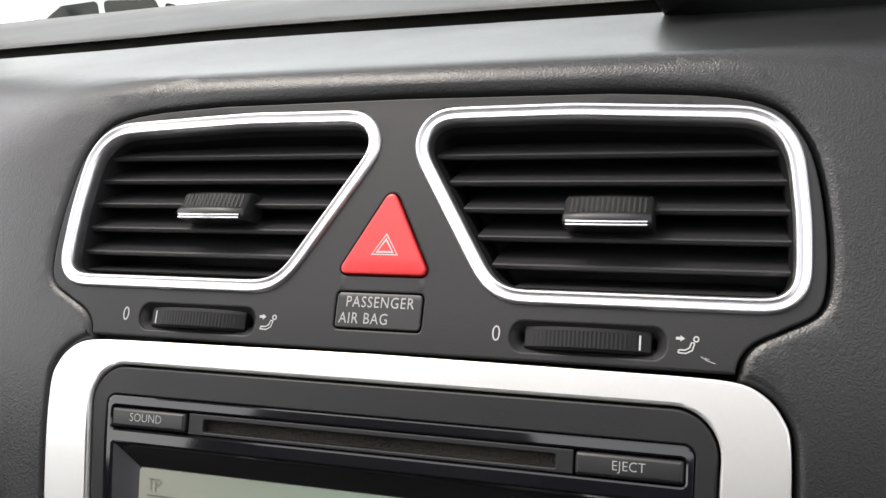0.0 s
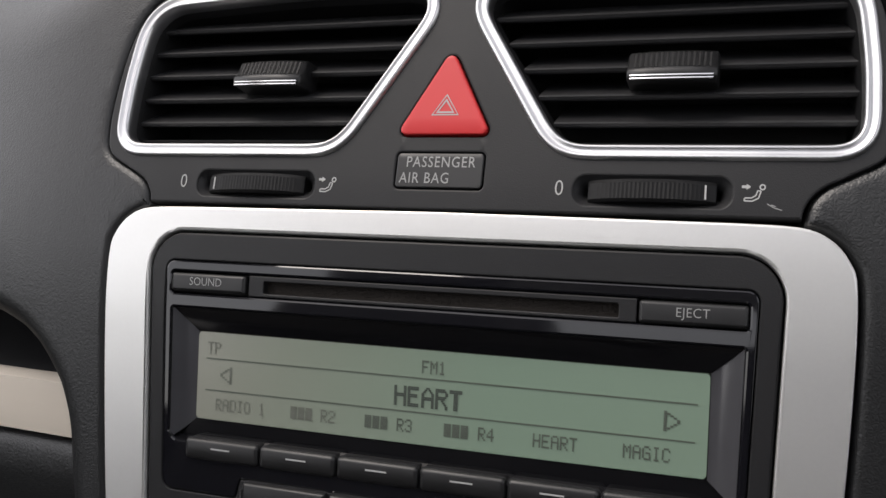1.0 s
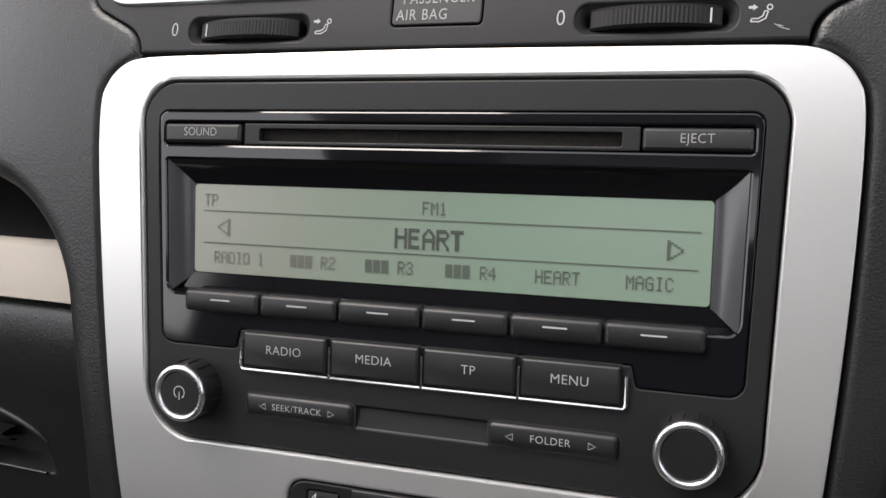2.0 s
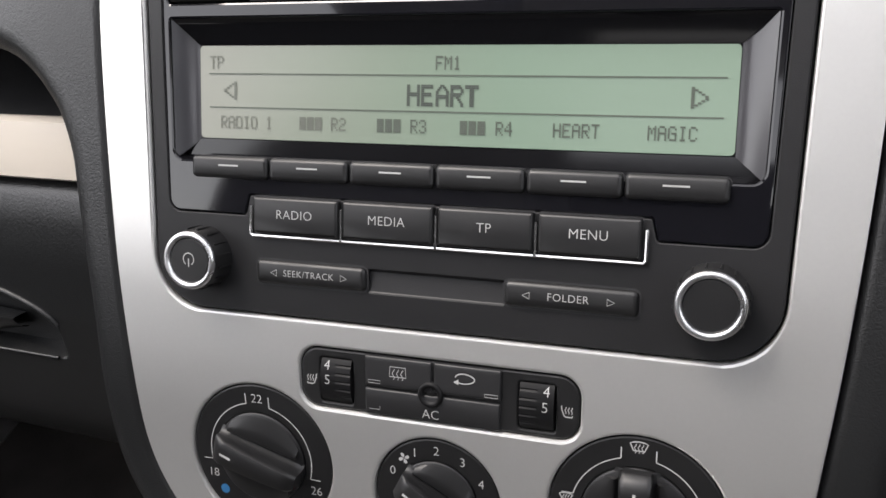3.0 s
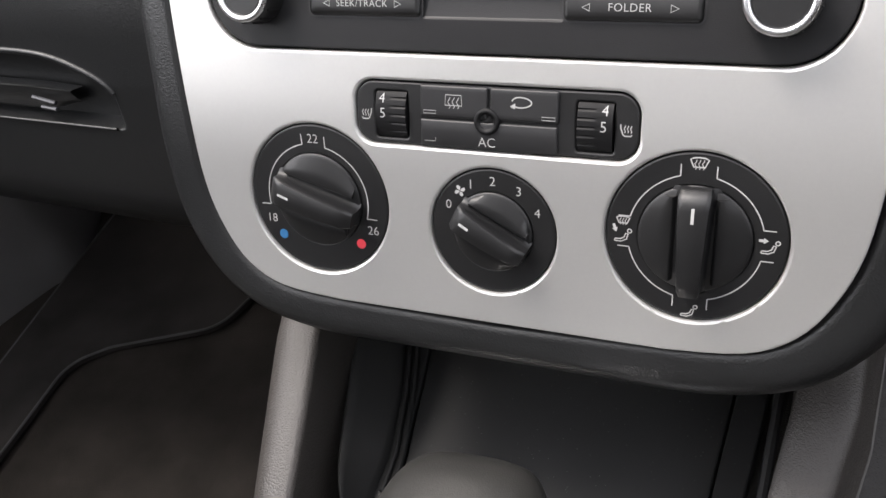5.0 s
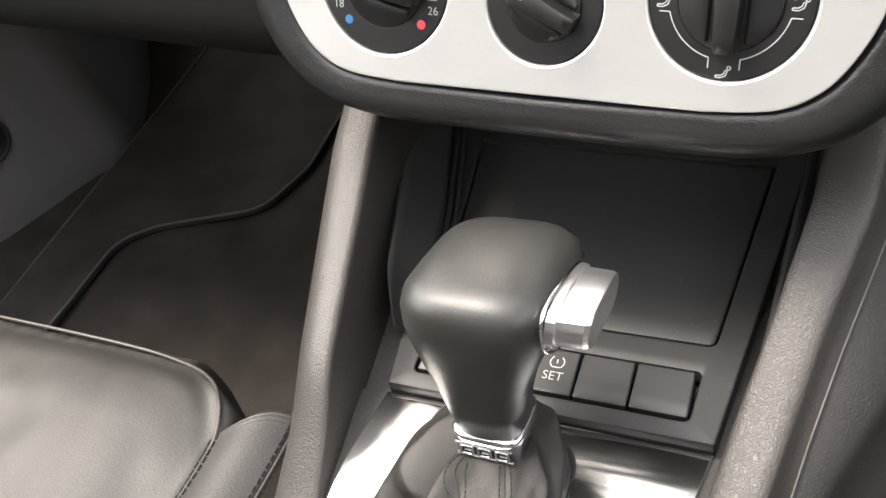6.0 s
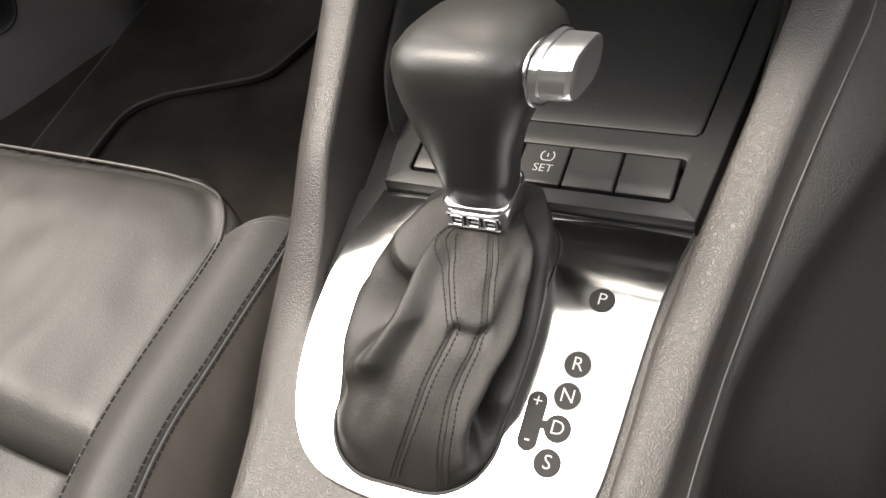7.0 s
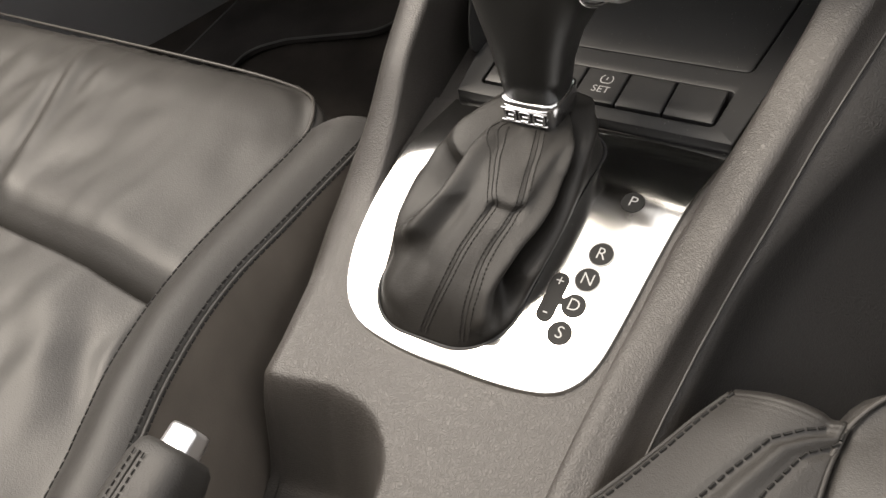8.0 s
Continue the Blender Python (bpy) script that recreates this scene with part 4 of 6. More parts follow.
# ---- three climate dials ----
def dial(i, turn, name, label):
    cx, cz, r, ri = DIALS[i]
    t = thing(name, label, "dial", S(cx, cz - r), "climate dials")
    bm = bmesh.new()
    slab(bm, circle(cx, cz, r - 0.0003, 72), [circle(cx, cz, ri + 0.0002, 60)], -0.004, 0.0010, 0.0006, step=0.004, hole_bevel=0.0003)
    part("scale_ring", bm, M_BUTTON, t)
    c = S(cx, cz, 0)
    e_z = (S(cx, cz + 0.001, 0) - S(cx, cz - 0.001, 0)).normalized()
    e_x = Vector((1, 0, 0))
    ax = (S(cx, cz, 0.01) - c).normalized()
    bm = bmesh.new()
    lp = lathe(bm, c, ax, [(ri, -0.002), (ri, 0.0016), (ri - 0.0006, 0.0021), (ri * 0.5, 0.0023), (0.0004, 0.0023)], 60)
    cap(bm, lp[-1])
    kn = part("knob", bm, M_BUTTON, t, "black turning knob", 40)
    # the grip: a tapered bar with hollowed flanks
    a = radians(turn)
    along = e_x * math.cos(a) + e_z * math.sin(a)
    cross = ax.cross(along)
    L = ri * 0.985
    crest = lambda q: 0.0094 + 0.0008 * q - 0.0010 * q * q - (0.0022 if q < 0 else 0.0014) * smooth(0.82, 1.0, abs(q))
    bm = bmesh.new()
    secs = []
    for q in np.linspace(-1, 1, 19):
        w = 0.0041 * (1 - 0.20 * q) * (ri / 0.016) ** 0.5
        hgt = crest(q)
        if abs(q) > 0.97:
            w *= 0.88
        p = c + along * (q * L)
        secs.append([p + cross * s * w * k + ax * (0.0016 + (hgt - 0.0016) * u) for s, k, u in
                     ((1, 1.45, 0.0), (1, 1.10, 0.10), (1, 0.93, 0.32), (1, 0.90, 0.62), (1, 0.95, 0.84), (1, 0.88, 0.95), (1, 0.62, 1.0), (0.0, 1, 1.02), (-1, 0.62, 1.0), (-1, 0.88, 0.95), (-1, 0.95, 0.84), (-1, 0.90, 0.62), (-1, 0.93, 0.32), (-1, 1.10, 0.10), (-1, 1.45, 0.0))])
    loft(bm, secs)
    g = part("grip", bm, M_BUTTON, kn, "", 50)
    # low swell of the cap on both sides of the grip, with a crest along the hollow
    for s_ in (1, -1):
        bm = bmesh.new()
        secs = []
        for q in np.linspace(-0.80, 0.80, 13):
            reach = math.sqrt(max(0, 1 - q * q)) * (ri - 0.0010)
            near = min(0.0060 * (ri / 0.016), reach * 0.82)
            secs.append([c + along * (q * ri) + cross * s_ * v + ax * h for v, h in ((near - 0.0008, 0.0016), (near, 0.0036), (near + 0.0006, 0.0039), (near * 0.5 + reach * 0.5, 0.0034), (reach, 0.0022), (reach, 0.0012))])
        loft(bm, secs)
        part("cap_swell", bm, M_BUTTON, kn, "", 50)
    bm = bmesh.new()
    top = lambda q, s: c + along * (q * L) + cross * s + ax * (crest(q) + 0.00025)
    for q0, q1 in ((-0.74, -0.46),):
        v = [bm.verts.new(top(q, s)) for q, s in ((q0, -0.00042), (q1, -0.00042), (q1, 0.00042), (q0, 0.00042))]
        bm.faces.new(v)
    part("pointer", bm, M_PRINT, kn, "white pointer line")
    return t, cx, cz, r, ri


d0, cx, cz, r, ri = dial(0, -15, "temperature_dial", "black temperature dial with white scale and bar grip")
bm = bmesh.new()
strokes(bm, [arc(cx, cz, 0.0192, 103, 190, 24), [(cx + 0.0192 * math.cos(radians(103)), cz + 0.0192 * math.sin(radians(103))), (cx - 0.0046, cz + 0.0222)],
             [(cx + 0.0192 * math.cos(radians(190)), cz + 0.0192 * math.sin(radians(190))), (cx - 0.0225, cz - 0.0035)],
             arc(cx, cz, 0.0185, 77, -16, 24), [(cx + 0.0185 * math.cos(radians(77)), cz + 0.0185 * math.sin(radians(77))), (cx + 0.0040, cz + 0.0218)],
             [(cx + 0.0185 * math.cos(radians(-16)), cz + 0.0185 * math.sin(radians(-16))), (cx + 0.0215, cz - 0.0052)]], 0.00034, 0.00115)
part("scale", bm, M_PRINT, d0)
words("22", 0.0043, cx - 0.0003, cz + 0.0207, 0.00115, M_PRINT, d0)
words("18", 0.0043, cx - 0.0190, cz - 0.0085, 0.00115, M_PRINT, d0)
words("26", 0.0043, cx + 0.0198, cz - 0.0092, 0.00115, M_PRINT, d0)
for x, z, m_, nm in ((cx - 0.0150, cz - 0.0140, M_BLUEDOT, "cold_dot"), (cx + 0.0150, cz - 0.0142, M_REDDOT, "warm_dot")):
    bm = bmesh.new()
    solid(bm, circle(x, z, 0.0017, 20), 0.00115)
    part(nm, bm, m_, d0)

d1_, cx, cz, r, ri = dial(1, -27, "fan_dial", "black fan speed dial with numbers and bar grip")
for w, a in (("0", 152), ("1", 115), ("2", 89), ("3", 58), ("4", 27)):
    words(w, 0.0042, cx + 0.0163 * math.cos(radians(a)), cz + 0.0163 * math.sin(radians(a)), 0.00115, M_PRINT, d1_)
bm = bmesh.new()
fx, fz = cx + 0.0163 * math.cos(radians(130)), cz + 0.0163 * math.sin(radians(130))
for i in range(4):
    a = radians(90 * i + 20)
    u = Vector((math.cos(a), math.sin(a)))
    v = Vector((-u.y, u.x))
    solid(bm, [Vector((fx, fz)) + u * p * 0.0011 + v * q * 0.0011 for p, q in ((0.1, -0.1), (1.1, -0.55), (1.75, 0.0), (1.5, 0.6), (0.7, 0.5))], 0.00115)
part("fan_symbol", bm, M_PRINT, d1_)

d2_, cx, cz, r, ri = dial(2, -90, "airflow_dial", "black airflow direction dial with symbols and bar grip")
bm = bmesh.new()


def polar(rr, a):
    return (cx + rr * math.cos(radians(a)), cz + rr * math.sin(radians(a)))


for a0, a1 in ((105, 165), (75, 14), (194, 255), (-14, -75)):
    strokes(bm, [arc(cx, cz, 0.0190, a0, a1, 20)], 0.00034, 0.00115)
for a, dx, dz in ((105, 0, 0.0034), (75, 0, 0.0034), (165, -0.0034, 0), (14, 0.0034, 0), (194, -0.0034, 0), (-14, 0.0034, 0), (255, 0, -0.0034), (-75, 0, -0.0034)):
    p = polar(0.0190, a)
    strokes(bm, [[p, (p[0] + dx, p[1] + dz)]], 0.00034, 0.00115)
part("scale", bm, M_PRINT, d2_)
bm = bmesh.new()


def screen_icon(x, z, s):
    strokes(bm, [[(x - 0.0029 * s, z + 0.0013 * s), (x - 0.0018 * s, z + 0.0018 * s), (x, z + 0.0020 * s), (x + 0.0018 * s, z + 0.0018 * s), (x + 0.0029 * s, z + 0.0013 * s), (x + 0.0018 * s, z - 0.0012 * s), (x - 0.0018 * s, z - 0.0012 * s)]], 0.0004, 0.00115, closed=True)
    for i in (-1, 0, 1):
        strokes(bm, [[(x + i * 0.0012 * s + 0.00035 * s * math.sin(q * 1.7), z - 0.0020 * s + q * 0.00065 * s) for q in range(6)]], 0.00024, 0.00118)


screen_icon(cx, cz + 0.0222, 0.86)
part("screen_symbol", bm, M_PRINT, d2_)
bm = bmesh.new()
screen_icon(cx - 0.0204, cz + 0.0034, 0.66)
strokes(bm, person_icon(cx - 0.0203, cz - 0.0014, 0.86), 0.00034, 0.00115)
for x, z, a in ((cx - 0.0226, cz + 0.0006, -70), (cx + 0.0190, cz + 0.0016, 0)):
    if a == 0:
        bm = bmesh.new()
        strokes(bm, person_icon(cx + 0.0206, cz - 0.0004, 0.84), 0.00034, 0.00115)
    st, tri = arrow(x, z, 0.0010, a)
    strokes(bm, st, 0.0008, 0.00115)
    solid(bm, tri, 0.00115)
    part("airflow_symbol", bm, M_PRINT, d2_)
bm = bmesh.new()
strokes(bm, person_icon(cx, cz - 0.0228, 0.8), 0.00034, 0.00115)
part("airflow_symbol", bm, M_PRINT, d2_)

# ---- passenger side of the dashboard ----
bm = bmesh.new()
xs = np.linspace(-0.125, -0.75, 30)
def shelf_point(x, z):
    return Vector((x, 0.030 + 0.16 * max(0, -x - 0.13) * 0.35, z))
rows_ = []
for dy, z in ((0.0, 0.02), (0.03, 0.016), (0.045, 0.002), (0.030, -0.016), (0.012, -0.0215), (0.006, -0.0235)):
    rows_.append([shelf_point(x, z) + Vector((0, dy, 0)) for x in xs])
grid(bm, rows_)
solo("dashboard_hollow", bm, M_FASCIA, "black hollow under the dashboard pad", "dashboard", "structure", 60)
bm = bmesh.new()
rows_ = []
for dy, z in ((0.012, -0.0236), (0.003, -0.0240), (0.0, -0.0252), (-0.0012, -0.036), (-0.0005, -0.0462), (0.002, -0.0474), (0.012, -0.0476)):
    rows_.append([shelf_point(x, z) + Vector((0, dy, 0)) for x in xs])
grid(bm, rows_)
solo("trim_strip", bm, M_CREAM, "cream satin decorative trim strip on the dashboard", "trim", sharp=50)
glove = thing("glovebox", "black grained glovebox with a recessed handle", "glovebox", (-0.4, 0.08, -0.2))
LID_RUN = [(-0.0480, 0.010), (-0.0490, 0.004), (-0.055, 0.001), (-0.075, 0.000), (-0.105, 0.004), (-0.14, 0.012), (-0.168, 0.022), (-0.182, 0.040), (-0.190, 0.09), (-0.192, 0.16)]
GRIP_TOP = spline([(-0.46, -0.0918), (-0.30, -0.0922), (-0.24, -0.0925), (-0.217, -0.0930), (-0.202, -0.0953), (-0.188, -0.1000), (-0.1795, -0.1045), (-0.1760, -0.1085)], 6)


def grip_top(x):
    return float(np.interp(x, [p.x for p in GRIP_TOP], [p.y for p in GRIP_TOP]))


def lid_point(x, z, out=0.0):
    """The glovebox lid with its hollow behind the handle; out: towards the seat."""
    dy = float(np.interp(-z, [-a for a, _ in LID_RUN], [b for _, b in LID_RUN]))
    hollow = smooth(0.0, 0.0022, grip_top(x) - z) * smooth(0.0, 0.0030, z + 0.1256) * smooth(0.0, 0.006, -0.1762 - x)
    return shelf_point(x, z) + Vector((0, dy + (0.011 * hollow if out == 0 else -out), 0))


bm = bmesh.new()
zs = [-0.0480, -0.0490, -0.052, -0.055, -0.065, -0.075, -0.085, *np.linspace(-0.0900, -0.1280, 58), -0.14, -0.155, -0.168, -0.182, -0.190, -0.192]
grid(bm, [[lid_point(x, z) for x in [*np.linspace(-0.118, -0.170, 10), *np.linspace(-0.172, -0.26, 70), *np.linspace(-0.27, -0.46, 14), *np.linspace(-0.48, -0.75, 14)]] for z in zs])
part("lid", bm, M_PAD, glove, "", 60)
bm = bmesh.new()
tube(bm, [lid_point(p.x, p.y - 0.0002, 0.0001) for p in GRIP_TOP], 0.0013, 8)
tube(bm, [lid_point(x, -0.1253, 0.0001) for x in np.linspace(-0.46, -0.182, 30)], 0.0008, 8)
part("hollow_lip", bm, M_PAD, glove, "rounded lip of the handle hollow", 60)
bm = bmesh.new()
rows_ = []
for u, out in ((0.0, -0.010), (0.02, -0.0035), (0.08, -0.0022), (0.3, -0.0026), (0.7, -0.0045), (0.95, -0.0065), (1.0, -0.010)):
    rows_.append([lid_point(x, -0.1085 - 0.0012 * smooth(-0.225, -0.203, x) - u * (0.0125 - 0.006 * smooth(-0.225, -0.203, x)), out) for x in np.linspace(-0.44, -0.2035, 30)])
grid(bm, rows_)
part("handle", bm, M_PAD, glove, "curved black pull handle", 35)
bm = bmesh.new()
for (x0, z0), (x1, z1) in (((-0.2266, -0.1140), (-0.2141, -0.1160)), ((-0.2233, -0.1184), (-0.2147, -0.1190))):
    tube(bm, [lid_point(x0 + (x1 - x0) * k, z0 + (z1 - z0) * k, -0.0012) for k in (0, 0.4, 0.8, 1.0)], 0.0010, 8)
part("latch", bm, M_GREYWALL, glove, "small dark metal latch")

# ---- centre console ----
BASE[0] = LOW
RAIL = [(0.20, 0.106, 0.130, 0.078), (0.12, 0.100, 0.123, 0.066), (0.04, 0.0935, 0.1150, 0.050), (-0.045, 0.0830, 0.1000, 0.028), (-0.075, 0.0785, 0.0940, 0.018), (-0.11, 0.0750, 0.0890, 0.010), (-0.15, 0.0735, 0.0860, 0.004),
        (-0.18, 0.0725, 0.0850, 0.001), (-0.21, 0.0720, 0.0845, 0.000), (-0.30, 0.0720, 0.0850, -0.004), (-0.42, 0.0720, 0.086, -0.008)]


def rail(y):
    ys = [r[0] for r in RAIL][::-1]
    return [float(np.interp(y, ys, [r[k] for r in RAIL][::-1])) for k in (1, 2, 3)]


def deck_h(x, y):
    """Height of the console's deck: flat under the plate, hollowed at the rear left."""
    r = 0.032
    q, p = -0.194 - y - 0.16 * max(0, -0.045 - x) - 0.05 * max(0, x + 0.045), -0.001 - x
    inside = r - math.hypot(max(r - q, 0), max(r - p, 0))
    dip = 0.62 * smooth(-0.003, 0.018, inside) + 0.38 * smooth(0.010, 0.060, inside)
    base = -0.014 - 0.13 * (y + 0.036) if y > -0.036 else -0.0012
    return base - 0.085 * dip


# right flank: y, inner edge, ridge, ridge height, seam, seam height
RIGHT = [(0.20, 0.106, 0.131, 0.072, 0.137, 0.055), (0.04, 0.0925, 0.114, 0.040, 0.119, 0.022), (0.0, 0.0835, 0.102, 0.022, 0.108, 0.008), (-0.03, 0.0765, 0.0955, 0.012, 0.101, 0.0), (-0.06, 0.0705, 0.0895, 0.006, 0.0948, -0.010),
         (-0.09, 0.0662, 0.0845, 0.0015, 0.0897, -0.0145), (-0.12, 0.0650, 0.0812, -0.0005, 0.0866, -0.0155), (-0.15, 0.0630, 0.0782, -0.0015, 0.0845, -0.0165), (-0.18, 0.0620, 0.0765, -0.002, 0.083, -0.018), (-0.42, 0.062, 0.076, -0.003, 0.083, -0.020)]
# left flank behind the lever: y, inner edge, outer edge of the shoulder
LEFT = [(-0.06, 0.0795, 0.112), (-0.09, 0.0778, 0.1065), (-0.12, 0.0772, 0.0995), (-0.15, 0.0755, 0.0908), (-0.18, 0.0735, 0.0850), (-0.21, 0.0715, 0.0822), (-0.42, 0.0715, 0.0822)]
console = thing("centre_console", "grained grey-black plastic centre console between the seats", "console", (0, -0.2, -0.55))
ys = [*np.linspace(0.20, -0.034, 26), -0.0358, -0.0362, *np.linspace(-0.042, -0.17, 34), *np.linspace(-0.1715, -0.25, 53), *np.linspace(-0.255, -0.42, 26)]


def along(table, y):
    keys = [r[0] for r in table][::-1]
    return [float(np.interp(y, keys, [r[k] for r in table][::-1])) for k in range(1, len(table[0]))]


def right_columns(y):
    xi, xr, hr, xs, hs = along(RIGHT, y)
    hin = max(-0.0010, hr - 0.0025)
    # in front of the seat the flank spreads out towards the tunnel, under a tapering ledge
    f, g = smooth(-0.095, 0.05, y), smooth(-0.155, -0.07, y)
    wall = [(xs + 0.012 + 0.085 * g, hs - 0.30), (xs + 0.010 + 0.062 * g, hs - 0.14), (xs + 0.008 + 0.040 * g, hs - 0.080), (xs + 0.006 + 0.020 * f + 0.006 * g, hs - 0.036 - 0.010 * f), (xs + 0.0050 + 0.021 * f, hs - 0.020 - 0.014 * f),
            (xs + 0.0052 + 0.022 * f, hs - 0.010 - 0.016 * f), (xs + 0.0036 + 0.020 * f, hs - 0.0048 - 0.013 * f), (xs + 0.0015, hs - 0.0028), (xs - 0.0012, hs - 0.0024)]
    top = [(xs - 0.0012, hs - 0.0026), (xs + 0.0005, hs - 0.0014), (xs + 0.0009, hs - 0.0004), (xs + 0.0003, hs + 0.0006), (xs * 0.8 + xr * 0.2, hs * 0.8 + (hr - 0.003) * 0.2), (xs * 0.4 + xr * 0.6, hs * 0.4 + (hr - 0.003) * 0.6 + 0.0003),
           (xr + 0.0013, hr - 0.0026), (xr + 0.0002, hr - 0.0008), (xr - 0.0014, hr), (xr - 0.004, hr + 0.0003), ((xr + xi) / 2, (hr + hin) / 2 + 0.0009), (xi + 0.004, hin + 0.0009), (xi + 0.0012, hin + 0.0001), (xi, hin - 0.0012)]
    foot = (xi - 0.0012, min(C(xi, y, deck_h(xi, y)).z - C0(0, y).z, hin - 0.0014))
    return [[C0(x, y, k) for x, k in group] for group in (wall, [*top, foot])], xi


def left_columns(y):
    """The ridge in front runs out into a rounded shoulder behind the lever."""
    xi, xo, h = rail(y)
    si, so = along(LEFT, y)
    w = smooth(-0.050, -0.115, y)
    xi += (si - xi) * w
    dip = (deck_h(-xi, y) + 0.0012) if y < -0.1 else 0.0
    ridge = [(xo + 0.030, h - 0.30), (xo + 0.016, h - 0.16), (xo + 0.0085, h - 0.070), (xo + 0.0055, h - 0.034),
             (xo + 0.0052, h - 0.029), (xo + 0.0040, h - 0.018), (xo + 0.0018, h - 0.0075), (xo - 0.0018, h - 0.0025), (xo - 0.0065, h - 0.0004), ((xi + xo) / 2, h), (xi + 0.0035, h), (xi + 0.0012, h - 0.0008), (xi, h - 0.0030)]
    sh = [(so + 0.030, -0.30), (so + 0.014, -0.16), (so + 0.005, -0.070), (so + 0.001, -0.034),
          (so + 0.0006, -0.026), (so, -0.018), (so - 0.0022, -0.0110), (so - 0.0060, -0.0062), (so * 0.60 + xi * 0.40, -0.0034), (so * 0.38 + xi * 0.62, -0.0018), (so * 0.18 + xi * 0.82, -0.0010), (xi + 0.0010, -0.0010), (xi, -0.0012)]
    flank = C(xi, y).z - C0(0, y).z
    pts = []
    for i, ((a, p), (c, q)) in enumerate(zip(ridge, sh)):
        fade = smooth(2, 9, i)
        pts.append((a + (c - a) * w, p + (q + flank * fade - p) * w + dip * (0.62 + 0.38 * fade)))
    hi = pts[-1][1]
    foot = (xi - 0.0012, min(C(xi, y, deck_h(0.0012 - xi, y)).z - C0(0, y).z, hi))
    return [[C0(-x, y, k) for x, k in group] for group in (pts[:5], [*pts[4:], foot])], xi


def side_columns(y, sx):
    """Side wall, rail and deck edge of one flank, from the floor inwards."""
    return right_columns(y) if sx > 0 else left_columns(y)


for sx in (-1, 1):
    for k, nm in ((0, "side_panel"), (1, "rail")):
        bm = bmesh.new()
        grid(bm, [side_columns(y, sx)[0][k] for y in ys])
        part(nm, bm, M_SIDE if k == 0 else M_CONSOLE, console, "", 50)
bm = bmesh.new()
grid(bm, [[C(x, y, deck_h(x, y)) for x in np.linspace(side_columns(y, 1)[1] - 0.0012, -side_columns(y, -1)[1] + 0.0012, 93)] for y in ys])
part("deck", bm, M_CONSOLE, console, "", 50)

M_STRIP = material("worn_edge_strip", (0.10, 0.095, 0.09), 0.5, mottle=0.5, mottle_scale=40)
# pale edge strip along the driver's flank
bm = bmesh.new()
tube(bm, [C0(along(RIGHT, y)[3] + 0.0010, y, along(RIGHT, y)[4] - 0.0004) for y in np.linspace(0.12, -0.30, 90)], 0.00045, 6)
part("edge_strip", bm, M_STRIP, console, "thin pale edge strip")
# lid of the front tray and its frame
tray = thing("storage_tray", "black satin storage tray lid in front of the gear lever", "storage tray", C(0, 0.05, -0.01))
bm = bmesh.new()
LID = fillet([(-0.0615, 0.0070), (0.0632, 0.0075), (0.0745, 0.1095), (-0.0733, 0.1120)], [0.004, 0.004, 0.0015, 0.0015], 5)
FRAME = fillet([(-0.0695, -0.0352), (0.0695, -0.0352), (0.0915, 0.14), (-0.0915, 0.14)], [0.001] * 4, 3)
ROW = fillet([(-0.0600, -0.0275), (0.0585, -0.0275), (0.0600, -0.0050), (-0.0600, -0.0050)], [0.003, 0.003, 0.002, 0.002], 5)
slab(bm, FRAME, [LID, ROW], -0.012, -0.0030, 0.0008, f=L, step=0.02, hole_bevel=0.0008, hole_depth=-0.009)
part("frame", bm, M_TRAY, tray)
bm = bmesh.new()
slab(bm, offset(LID, 0.0010), [], -0.010, -0.0036, 0.0008, f=L, step=0.02)
part("lid", bm, M_TRAY, tray)
bm = bmesh.new()
tube(bm, [L(0.0825 + 0.09 * y, y, 0.004 + 0.22 * max(0, y)) for y in np.linspace(0.0, 0.14, 8)], 0.0022, 8)
part("side_moulding", bm, M_TRAY, tray)
# smooth cheek beside the lid, leaning out towards the rail, with a rounded rear end
bm = bmesh.new()
rows_ = []
for y in [-0.0125, -0.0122, -0.0112, -0.0095, -0.007, -0.004, 0.0, 0.006, *np.linspace(0.014, 0.155, 18)]:
    foot = -float(np.interp(y, (-0.0125, 0.03, 0.06, 0.12, 0.16), (0.0722, 0.0722, 0.0772, 0.0930, 0.1030)))
    head = -0.0785 - 0.255 * y
    k = math.sqrt(max(0.0, 1 - max(0.0, (0.010 - y) / 0.0225) ** 2))
    rows_.append([L(foot + (head - foot) * u * k - 0.006 * max(0, u - 1), y, 0.002 + h * k) for u, h in ((-0.10, -0.008), (-0.04, 0.0), (0.02, 0.0016), (0.25, 0.0062), (0.5, 0.0112), (0.75, 0.0162), (0.93, 0.0196), (1.0, 0.0200), (1.08, 0.0186), (1.2, 0.0060))])
grid(bm, rows_)
part("cheek", bm, M_CHEEK, tray, "smooth grey-black cheek beside the lid", 60)
for k in (0.0040, 0.0078):
    bm = bmesh.new()
    tube(bm, [L(-float(np.interp(y, (0.03, 0.06, 0.12, 0.16), (0.0722, 0.0772, 0.0930, 0.1030))) + k, y, -0.0018 + 0.03 * max(0, y - 0.02)) for y in np.linspace(0.012, 0.15, 16)], 0.0013, 8)
    part("side_moulding", bm, M_TRAY, tray)
switches = thing("switch_row", "row of four black push switches, one lettered", "switch panel", C(0, -0.016, -0.006))
sb = [-0.0588, -0.0300, -0.0105, 0.0110, 0.0340, 0.0582]
